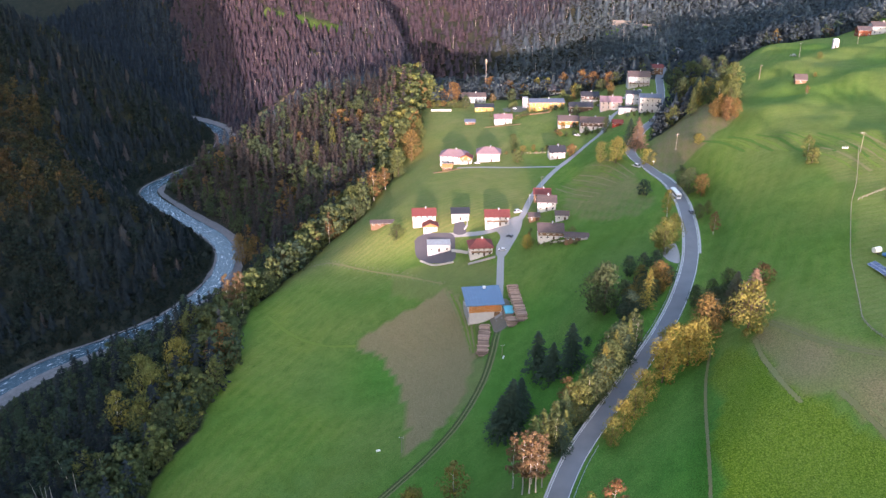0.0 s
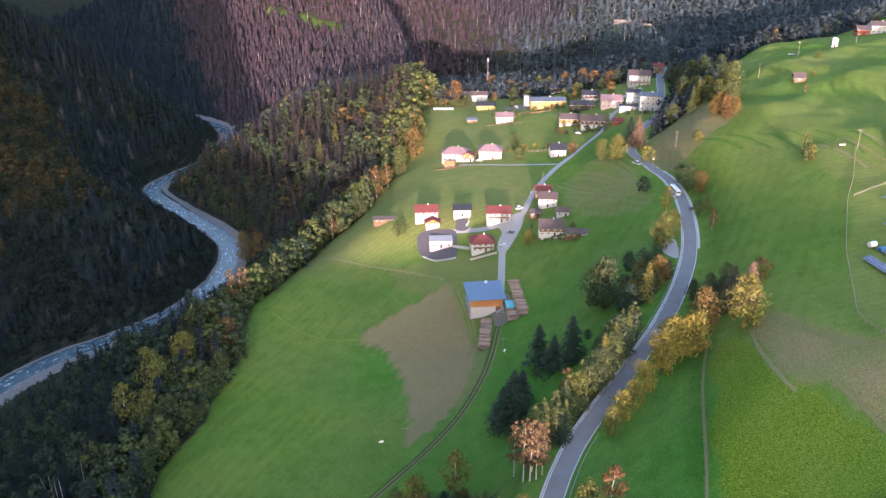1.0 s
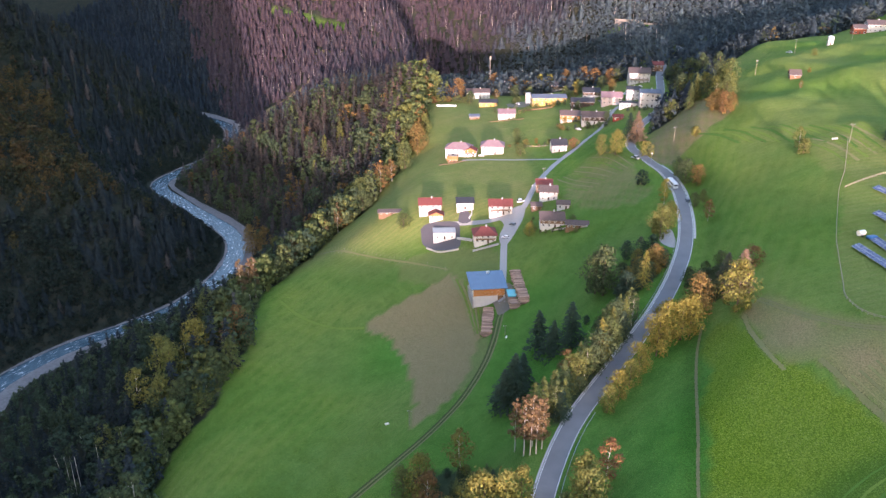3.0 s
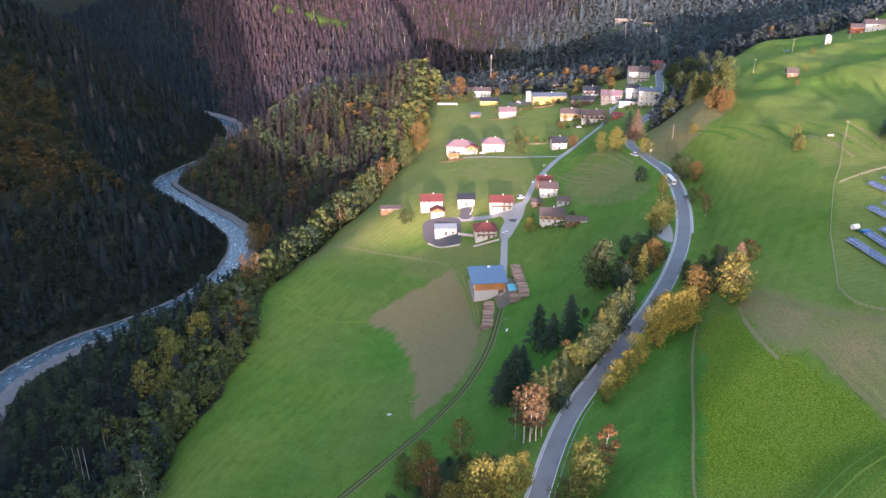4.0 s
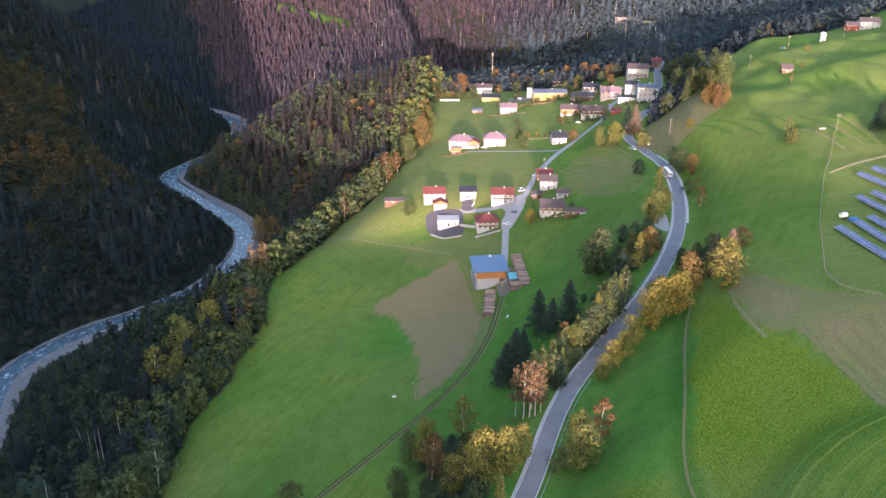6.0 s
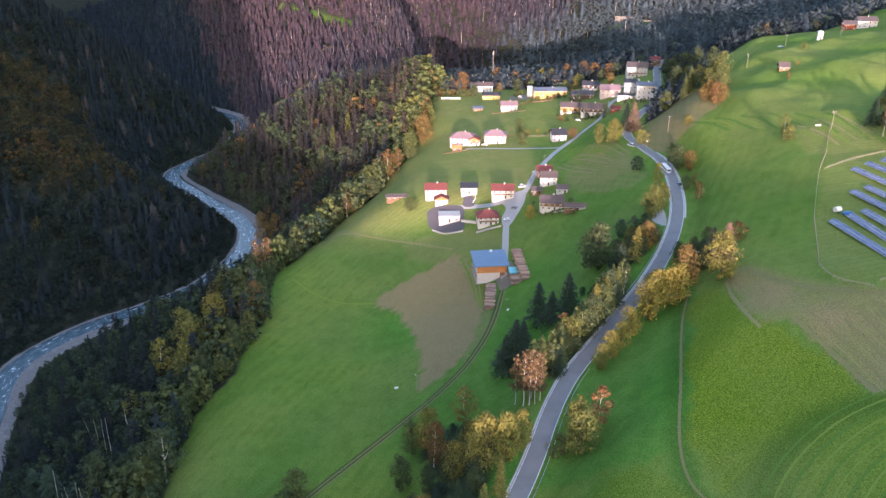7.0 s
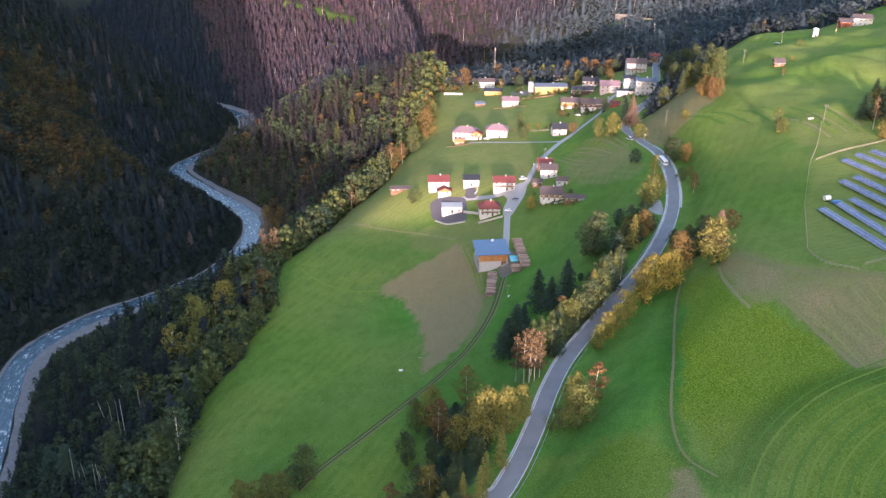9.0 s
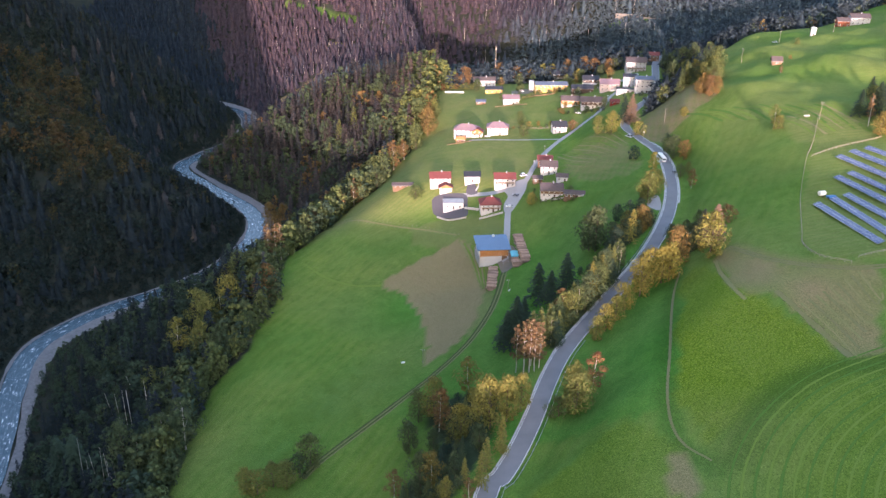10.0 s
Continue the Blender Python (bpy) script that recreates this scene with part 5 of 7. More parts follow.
def field_edge():
    """Trees along the rim of the gorge, where the meadows end."""
    r = random.Random(5)
    y = 188.0
    while y < 705:
        x = float(edge_x(y)) + r.uniform(-17, -6)
        far = (y - 188) / 517
        kind = r.choice(["broadleaf", "broadleaf", "broadleaf", "broadleaf", "larch", "birch", "pine" if 330 < y < 520 else "spruce"])
        if y < 300:
            kind = r.choice(["bush", "broadleaf", "broadleaf", "birch"])
        h = {"broadleaf": r.uniform(12, 20), "larch": r.uniform(15, 22), "birch": r.uniform(12, 18), "bush": r.uniform(5, 8), "pine": r.uniform(19, 25), "spruce": r.uniform(15, 22)}[kind]
        tone = {"spruce": r.uniform(0.1, 0.7), "pine": r.uniform(0.6, 0.9), "larch": r.uniform(0.2, 0.6)}.get(kind, r.choice([0.1, 0.1, 0.1, 0.2, 0.2, 0.2, 0.7] if y > 300 else [0.1, 0.1, 0.2, 0.2, 0.3]))
        tree(kind, x, y, h * 0.92, tone, "on the wooded rim of the meadow", "trees on the rim of the gorge")
        y += r.uniform(5.0, 10.0)


def hedge(line, gap, tall, tones, where, seed):
    """A row of bushes grown together."""
    r = random.Random(seed)
    for x, y in along(line, gap)[:, :2]:
        tree("bush", x + r.uniform(-0.5, 0.5), y + r.uniform(-0.5, 0.5), r.uniform(*tall), r.choice(tones), where, "garden hedges")


hedge([(-18, 704), (0, 708), (14, 706), (22, 712)], 4.5, (5, 8), [0.2, 0.3, 0.7, 0.8], "at the edge of the village", 41)
hedge([(52, 553), (62, 555), (72, 556)], 3.6, (2, 3.5), [0.1, 0.3, 0.7, 0.8], "in a garden of the hamlet", 42)
hedge([(56, 640), (70, 652), (76, 654)], 4.0, (3, 5), [0.1, 0.2, 0.3], "in a village garden", 43)
hedge([(100, 598), (104, 590), (110, 576), (118, 568)], 4.0, (2.5, 5), [0.0, 0.1, 0.2], "beside the farmyard wall", 44)
hedge([(120, 690), (112, 684), (104, 680)], 4.2, (4, 7), [0.1, 0.2, 0.7], "in a village garden", 45)
hedge([(58, 688), (64, 694)], 3.6, (4, 6), [0.2, 0.7], "in a village garden", 46)
hedge([(50, 420), (48, 412), (52, 402), (62, 396), (70, 388)], 3.6, (1.5, 3), [0.0, 0.1, 0.2, 0.7], "round the farm garden", 47)
hedge([(84, 652), (94, 655), (104, 654)], 3.8, (3, 5), [0.0, 0.1, 0.15, 0.7], "in a village garden", 48)
hedge([(118, 655), (124, 646), (128, 640)], 3.8, (3, 5), [0.0, 0.1, 0.2], "in a village garden", 49)
hedge([(138, 588), (146, 583), (152, 582)], 3.6, (2.5, 4), [0.0, 0.1, 0.2], "in a village garden", 50)
hedge([(86, 594), (88, 585), (98, 582)], 3.8, (2.5, 4.5), [0.0, 0.1, 0.7], "in a village garden", 51)
hedge([(40, 660), (52, 661), (58, 664)], 4.0, (2.5, 4.5), [0.1, 0.2, 0.7], "in a village garden", 52)
hedge([(24, 556), (46, 558), (52, 560)], 4.4, (1.8, 3), [0.1, 0.2, 0.7], "in a garden of the hamlet", 53)
row_of_trees([("broadleaf", 74, 702, 12, 0.1), ("broadleaf", 62, 712, 13, 0.15), ("broadleaf", 118, 690, 12, 0.1), ("broadleaf", 140, 664, 11, 0.72), ("broadleaf", 106, 626, 9, 0.1), ("broadleaf", 20, 700, 12, 0.15), ("birch", 44, 706, 12, 0.7), ("broadleaf", 136, 690, 12, 0.15),
              ("broadleaf", 150, 700, 13, 0.1), ("broadleaf", 158, 716, 14, 0.05)], "among the village houses", "village trees")
field_edge()

# ---- the lower hamlet ----
house("house", "white two-storey house with a red tiled roof beside the lane", -11.5, 451, 3, 13.6, 9.5, 5.6, RED_TILE, PLASTER, cols=4, rise=2.6)
house("house_annex", "low white garage wing with a red gabled roof", -7.6, 443, 3, 8.2, 5.5, 3.0, RED_TILE, PLASTER, ridge="y", rise=1.9, floors=1, cols=2, side_cols=1, chimney=False, upper=LARCH, upper_from=0.75, door=False)
house("house", "white house with a dark tiled roof above an asphalt drive", 10.2, 448.5, 2, 10.2, 8.6, 4.6, DARK_TILE, PLASTER, cols=3, rise=1.8, floors=1, chimney=False)
house("house", "white two-storey house with a red tiled roof and a balcony", 31.5, 437.5, 0, 13.6, 9.5, 5.8, RED_TILE, PLASTER, cols=4, rise=2.4, balcony=True)
house("house", "flat-roofed white garage building on an asphalt yard", -2.5, 427, 3, 13.2, 8.5, 3.9, STONE, PLASTER, rise=0, floors=1, cols=3, chimney=False, side_cols=1)
house("house", "white house with a red hipped roof beside the lane", 21.0, 414, 5, 12.5, 10.5, 5.4, RED_TILE, PLASTER, cols=4, rise=3.0, balcony=True, hip=True)

# ---- the farm above the lane ----
house("farmhouse", "white farmhouse with a patched red and grey roof", 61.0, 443, -4, 10.5, 9.0, 5.6, GREY_TILE, PLASTER, cols=3, rise=2.4)
house("house", "house with a red roof at the lane's bend", 60.0, 458, -4, 9.6, 8.0, 5.0, RED_TILE, TIMBER, cols=3, rise=2.0)
house("farm_shed", "small timber shed with a grey roof", 52.5, 432, 4, 5.8, 4.6, 3.2, GREY_TILE, TIMBER, rise=1.2, floors=1, cols=2, side_cols=1, chimney=False)
house("farm_shed", "small shed with white base and grey roof", 67.5, 424, -6, 7.0, 5.0, 3.4, GREY_TILE, PLASTER, rise=1.3, floors=1, cols=2, side_cols=1, chimney=False)
house("farmhouse", "old farmhouse with a broad grey-brown roof", 59.0, 407.5, -3, 13.4, 10.5, 5.0, GREY_TILE, PLASTER, cols=4, rise=2.8, upper=TIMBER, upper_from=0.5)
house("farm_shed", "long low shed with a brown roof", 71.0, 393, -8, 12.0, 5.0, 2.8, GREY_TILE, TIMBER, rise=1.2, floors=1, cols=4, side_cols=1, chimney=False)

# ---- the upper row ----
house("house", "wide white house with a faded red hipped roof", 8.0, 551, -8, 18.5, 12.0, 6.0, PINK_TILE, PLASTER, rise=3.2, cols=5, hip=True)
house("house_wing", "lower wing with a red gabled roof and balcony", 16.5, 545.5, -8, 8.0, 6.0, 4.6, RED_TILE, PLASTER, ridge="y", rise=1.8, cols=2, side_cols=1, chimney=False, upper=LARCH, upper_from=0.6, balcony=True)
house("garden_hut", "small red-brown garden hut", 3.0, 536, -4, 6.5, 4.0, 2.5, LARCH, TIMBER, rise=1.2, floors=1, cols=2, side_cols=1, chimney=False)
house("house", "white house with a faded red hipped roof", 32.5, 549, -4, 16.0, 11.0, 6.2, PINK_TILE, PLASTER, rise=3.0, cols=4, hip=True)
house("house", "white house with a black gabled roof", 79.5, 541, 4, 10.6, 9.0, 5.4, DARK_TILE, PLASTER, cols=3, rise=3.0)

# ---- the village ----
house("house", "white house with a mauve tiled roof", 48.5, 636, 2, 13.6, 9.0, 5.0, PINK_TILE, PLASTER, cols=4, rise=2.4)
house("garden_hut", "small blue-roofed garden hut", 22.2, 644, 0, 8.0, 5.0, 2.6, SLATE, TIMBER, rise=1.2, floors=1, cols=2, side_cols=1, chimney=False)
house("school", "yellow public building with a low blue-grey roof", 87.0, 669, 2, 29.0, 12.0, 6.4, SLATE, YELLOW, cols=9, side_cols=3, rise=1.8)
house("stair_tower", "slender white stair tower with a flat roof", 70.8, 684, 2, 4.2, 4.2, 9.0, STONE, PLASTER, rise=0, floors=3, cols=1, side_cols=1, chimney=False, door=False)
house("house", "low yellow house with a grey-blue roof", 36.0, 690, 0, 16.0, 9.0, 4.0, DARK_TILE, YELLOW, cols=4, rise=1.8, floors=1, chimney=False)
house("house", "white house with a brown roof", 28.5, 729, 0, 21.0, 10.0, 6.0, GREY_TILE, PLASTER, cols=6, rise=2.4)
house("house", "white house with a steep dark roof", 54.0, 757, 0, 11.5, 9.0, 5.6, DARK_TILE, PLASTER, cols=3, rise=3.4)
house("house", "white house with a dark roof and a balcony", 102.5, 730, 3, 12.0, 10.0, 5.6, DARK_TILE, PLASTER, cols=3, rise=2.8, upper=DARKWOOD, upper_from=0.5, balcony=True)
house("house", "house with dark timber upper floor", 122.5, 664, -5, 14.0, 10.0, 6.0, DARK_TILE, PLASTER, cols=4, rise=2.6, upper=DARKWOOD, upper_from=0.5)
house("barn", "long barn with a black roof", 111.5, 641, -2, 18.5, 10.0, 4.6, DARK_TILE, DARKWOOD, cols=4, rise=2.2, floors=1, chimney=False)
house("house", "house with a pale pink front and mauve roof", 132.5, 626, -6, 16.0, 11.0, 6.0, PINK_TILE, CREAM, cols=4, rise=3.0)
house("farmhouse", "farmhouse with a larch-clad gable and red-brown roof", 96.5, 606, -3, 15.0, 10.0, 5.4, GREY_TILE, PLASTER, cols=4, rise=2.6, upper=LARCH, upper_from=0.3)
house("farmhouse", "farmhouse with dark timber walls and a grey roof", 112.5, 588, -5, 19.0, 11.0, 5.6, GREY_TILE, PLASTER, cols=5, rise=2.8, upper=DARKWOOD, upper_from=0.45)
house("house", "tall white three-storey house with a blue roof", 155.0, 594, -8, 15.0, 11.0, 11.0, SLATE, PLASTER, cols=4, rise=1.6, floors=3)
house("house", "white house with a dark roof", 148.0, 620, -8, 10.0, 10.0, 8.6, DARK_TILE, PLASTER, cols=3, rise=1.6, floors=3)
house("inn", "white inn with wooden balconies and a dark red roof", 164.5, 675, -4, 17.5, 12.0, 9.0, GREY_TILE, PLASTER, cols=5, rise=3.2, floors=3, balcony=True)
house("house", "red-brown house beside the road", 191.5, 722, -4, 10.0, 9.0, 6.0, RED_TILE, TIMBER, cols=3, rise=2.2)
house("garage_row", "low white garages with a flat dark roof", 141.5, 601, -6, 15.0, 6.0, 3.2, DARK_TILE, PLASTER, cols=4, rise=0, floors=1, chimney=False, side_cols=1)
house("garden_shed", "small red-painted timber garden shed", 127.5, 573, -6, 7.0, 4.5, 3.0, RED_TILE, weathered("red_paint", (0.33, 0.06, 0.045)), cols=2, rise=1.3, floors=1, chimney=False, side_cols=1)

# ---- on the hill ----
house("farmhouse", "white farmhouse with a dark red roof on the hilltop", 361, 677, -8, 16.0, 11.0, 6.4, GREY_TILE, PLASTER, cols=4, rise=2.8)
house("barn", "red timber barn with a brown roof", 345, 673, -8, 10.0, 9.0, 5.0, GREY_TILE, weathered("red_timber", (0.30, 0.085, 0.045)), cols=3, rise=2.4, floors=1, chimney=False)
house("hay_hut", "small timber hay hut with a shingle roof", 220.0, 493, -10, 6.2, 5.2, 3.0, GREY_TILE, TIMBER, cols=1, rise=2.2, floors=1, chimney=False, side_cols=1, door=False)
house("hay_hut", "dark timber hut at the edge of the wood", 335, 785, -5, 11.0, 8.0, 4.0, DARK_TILE, DARKWOOD, cols=2, rise=1.6, floors=1, chimney=False)

# ---- lanes, tracks and yards ----
def lane(points, half, material, label, lift=0.14, name="lane"):
    ob = ribbon(name, along(points, 2.5), half, material, lift, 2)
    return tagged(ob, label, "lane", kind="structure")


# mown swathes and trodden strips in the grass
def grass_material(name, a, b, full=0.32):
    """A strip of other grass or soil that fades raggedly into the meadow at both sides."""
    m, nt, bs = shader(name, 0.95, 0, 0.1)
    uv = node(nt, "ShaderNodeSeparateXYZ")
    nt.links.new(nt.nodes.new("ShaderNodeTexCoord").outputs["UV"], uv.inputs[0])
    inner = maths(nt, "SUBTRACT", 1.0, maths(nt, "ABSOLUTE", uv.outputs[1]))
    ragged = maths(nt, "ADD", inner, maths(nt, "MULTIPLY", maths(nt, "SUBTRACT", noise_of(nt, 0.9, 5, 0.7), 0.5), 1.3))
    edge = ramp(nt, ragged, (full - 0.05, (0, 0, 0)), (full + 0.05, (1, 1, 1)))
    n1, n2 = noise_of(nt, 0.25, 4), noise_of(nt, 2.2, 5, 0.75)
    c = ramp(nt, n2, (0.3, a), (0.7, b))
    c = mix(nt, maths(nt, "MULTIPLY", n1, 0.6), c, (0.080, 0.155, 0.030))
    nt.links.new(c, bs.inputs["Base Color"])
    bump(nt, bs, n2, 0.9, 0.4)
    clear = nt.nodes.new("ShaderNodeBsdfTransparent")
    both = nt.nodes.new("ShaderNodeMixShader")
    nt.links.new(edge, both.inputs[0])
    nt.links.new(clear.outputs[0], both.inputs[1])
    nt.links.new(bs.outputs[0], both.inputs[2])
    nt.links.new(both.outputs[0], nt.nodes["Material Output"].inputs["Surface"])
    return m


PALE_GRASS = grass_material("pale_mown_grass", (0.115, 0.180, 0.026), (0.175, 0.225, 0.040))
DEEP_GRASS = grass_material("deep_green_grass", (0.058, 0.130, 0.020), (0.085, 0.165, 0.024))
RUT = grass_material("trodden_earth", (0.150, 0.125, 0.062), (0.225, 0.188, 0.105), 0.22)
DARK_RUT = grass_material("dark_rut_earth", (0.038, 0.042, 0.018), (0.072, 0.068, 0.034), 0.18)
STRAW = grass_material("straw_coloured_grass", (0.185, 0.160, 0.075), (0.270, 0.225, 0.115))


LANE = [(27, 345), (28, 356), (30, 379), (32, 403), (35, 419), (40, 429), (47, 440), (56, 468), (66, 492), (79, 517), (99, 548), (116, 570), (129, 600), (140, 613)]
lane(LANE, 1.9, PALEWAY, "pale asphalt lane between the hamlet and the village")
lane([(42, 432), (25, 431), (9, 434), (-11, 439)], 1.7, PALEWAY, "pale lane past the hamlet's houses", 0.17)
lane([(78, 517), (62, 523), (45, 527), (28, 532), (10, 536)], 1.2, PALEWAY, "narrow pale lane along the upper houses", 0.17)
lane([(141, 612), (150, 607), (166, 606)], 2.2, PALEWAY, "village lane joining the road", 0.17)
FARM_TRACK = along([(28, 345), (22, 315), (16, 295), (7, 276), (-2, 264), (-11, 254), (-21, 244), (-40, 224), (-58, 205), (-64, 196)], 2.5)
for side, half, stuff_mat, words in ((-0.95, 0.55, RUT, "pale wheel rut of a gravel farm track"), (0.0, 0.55, DARK_RUT, "dark grassy crown of the farm track"), (0.95, 0.55, RUT, "pale wheel rut of a gravel farm track"), (1.9, 0.6, DARK_RUT, "dark verge of the farm track")):
    tagged(ribbon("farm_track", FARM_TRACK, half, stuff_mat, 0.1, 4, side, True, None, True), words + " through the meadow", "track", kind="structure")
for side in (-0.8, 0.8):
    tagged(ribbon("farm_track", along([(114, 246), (122, 228), (132, 216), (146, 207), (160, 205)], 2.5), 0.8, RUT, 0.1, 4, side, True, None, True), "wheel rut of a brown track along the pasture fence", "track", kind="structure")
tagged(ribbon("farm_track", along([(97, 246), (90, 228), (83, 205), (75, 176), (67, 146), (66, 128), (72, 118)], 2.5), 0.6, RUT, 0.1, 4, 1.8, True, None, True), "narrow trodden track through the meadow", "track", kind="structure")


def swath(points, half, material, label, lift=0.07):
    ln = along(points, 2.0)
    w = half * (1 + 0.35 * wave(ln[:, 0], ln[:, 1], 5, half * 9))
    tagged(ribbon("mown_swath", ln, 1.5 * w, material, lift, 4, 0, True, None, True), label, "grass", kind="structure")


for k in range(22):
    r0 = 30 + 3.1 * k
    arc = [(165 + 1.05 * r0 * math.cos(radians(a)), 72 + r0 * math.sin(radians(a))) for a in range(100, 176, 8)]
    swath([p for p in arc if p[0] > 64 and p[1] > 88] or arc, 0.34, (PALE_GRASS, DEEP_GRASS)[k % 2], "curved swath of the mown meadow")
for k in range(9):
    q = k / 8
    swath([(123 + 25 * q, 191 + 13 * q), (128 + 21 * q, 175 + 12 * q), (130 + 21 * q, 161 + 30 * q)],
          0.42, RUT if k % 2 else STRAW, "row of cut hay on the brown meadow")
swath([(107, 239), (105, 226), (104, 207), (105, 197)], 0.8, STRAW, "trodden edge of the brown meadow")
swath([(117, 200), (121, 187), (125, 174), (128, 161)], 0.9, RUT, "trodden edge of the brown meadow")
for k in range(6):
    swath([(2 + 2.3 * k, 384 - 2.0 * k), (8 + 1.5 * k, 362 - 2 * k), (12.5 + 0.7 * k, 334 - 2 * k)], 0.55, PALE_GRASS if k % 2 else STRAW, "mown strip on the slope beside the barn")
for k in range(10):
    swath([(66 + 4.2 * k, 470 + 3.4 * k), (74 + 4.2 * k, 455 + 2.6 * k), (84 + 3.6 * k, 437 + 1.4 * k)], 0.6, STRAW if k % 3 else PALE_GRASS, "mown swath on the slope below the road")
for k in range(12):
    swath([(150 + 5.5 * k, 452 - 6 * k), (157 + 5.2 * k, 436 - 6 * k), (162 + 4.8 * k, 414 - 6.5 * k)], 0.7, PALE_GRASS if k % 2 else DEEP_GRASS, "mown swath on the hill pasture")
for k in range(7):
    swath([(183 + 5 * k, 384 + k), (188 + 5 * k, 366 + k), (190 + 5 * k, 346 + 2 * k)], 0.8, STRAW if k % 2 else PALE_GRASS, "dry swath on the knoll")
swath([(-88, 463), (-63, 438), (-41, 421.5), (-20, 407.5), (0, 393)], 0.8, STRAW, "strip of dry grass along the meadow fence")
swath([(-97, 392), (-80, 372), (-62, 360), (-45, 356)], 1.0, PALE_GRASS, "pale edge between two meadows")


def yard(name, poly, material, label, lift=0.2):
    """A flat paved yard draped on the ground."""
    cx, cy = sum(p[0] for p in poly) / len(poly), sum(p[1] for p in poly) / len(poly)
    ring = along(poly + poly[:1], 2.0)[:-1]
    verts, faces, n, m = [], [], len(ring), 5
    for k in range(m):
        f = 1 - k / m
        verts += [(cx + (p[0] - cx) * f, cy + (p[1] - cy) * f, height(cx + (p[0] - cx) * f, cy + (p[1] - cy) * f) + lift) for p in ring]
    verts.append((cx, cy, height(cx, cy) + lift))
    for k in range(m - 1):
        faces += [(k * n + i, k * n + (i + 1) % n, (k + 1) * n + (i + 1) % n, (k + 1) * n + i) for i in range(n)]
    faces += [((m - 1) * n + i, (m - 1) * n + (i + 1) % n, m * n) for i in range(n)]
    return tagged(new(name, mesh_of(name, verts, faces, material, True)), label, "yard", kind="structure")


DARK_ASPHALT = gravel_material("dark_asphalt", (0.075, 0.072, 0.080), (0.12, 0.115, 0.125), 1.5)
yard("asphalt_yard", [(-17, 437), (-12, 440), (5, 436), (7, 425), (6, 413), (-6, 415), (-15, 424)], DARK_ASPHALT, "dark asphalt yard round the flat-roofed garage")
yard("asphalt_drive", [(7, 444), (12, 444), (13.5, 434), (6.5, 435.5)], DARK_ASPHALT, "dark asphalt house drive")
yard("forecourt", [(29, 433), (38, 438), (46, 439), (45, 427), (40, 414), (34, 402), (30, 404), (30, 414), (33, 424)], PALEWAY, "pale asphalt forecourt where the lanes meet", 0.21)
yard("gravel_yard", [(22, 362), (31, 364), (34, 356), (33, 342), (26, 340), (24, 350)], TRACK, "gravel yard in front of the timber barn")
yard("lay_by", [(103, 340), (108, 343), (107.5, 333), (104.5, 322), (101, 325), (100, 333)], PALEWAY, "pale gravel lay-by beside the road")
yard("village_square", [(52, 690), (66, 694), (72, 676), (66, 668), (54, 676)], TRACK, "gravel village square")

# edge lines and kerbs of the road
LINE_PAINT = weathered("worn_road_paint", (0.62, 0.62, 0.60), 0.8, scale=1.0, amount=0.3)
for off in (-3.0, 3.1):
    tagged(ribbon("edge_line", ROAD[(ROAD[:, 1] > 60) & (ROAD[:, 1] < 700)], 0.11, LINE_PAINT, 0.145, 1, off), "worn white edge line of the road", "road marking", kind="structure")
KERB = weathered("pale_kerb", (0.46, 0.45, 0.43), 0.9)
for off, y0, y1, w in ((-3.7, 250, 460, 0.35), (3.9, 330, 450, 0.5), (-3.65, 100, 250, 0.3)):
    ln = ROAD[(ROAD[:, 1] > y0) & (ROAD[:, 1] < y1)]
    tagged(ribbon("verge", ln, w, KERB, 0.16, 1, off), "pale gravel verge beside the asphalt", "verge", kind="structure")

# shingle banks of the river
sh = RIVER[(RIVER[:, 1] > 150) & (RIVER[:, 1] < 1090)]
bankw = np.interp(sh[:, 1], [150, 330, 440, 520, 600, 660, 760, 830, 1000], [5, 7, 12, 13, 7, 9, 6, 9, 12]) + 2.0 * wave(sh[:, 0], sh[:, 1], 9)
rb = ribbon("shingle_bank", sh, bankw / 2, SHINGLE, 0.0, 4, 12.0, False, lambda y: float(river_z(np.clip(y, -500, 1300))) + 0.25)
tagged(rb, "pale shingle bank of the mountain river", "river bank", kind="structure")
lb = ribbon("shingle_bank", sh, 1.2 + 0.9 * wave(sh[:, 0], sh[:, 1], 7, 2), SHINGLE, 0.0, 2, -8.8, False, lambda y: float(river_z(np.clip(y, -500, 1300))) + 0.25)
tagged(lb, "narrow stony bank of the mountain river", "river bank", kind="structure")


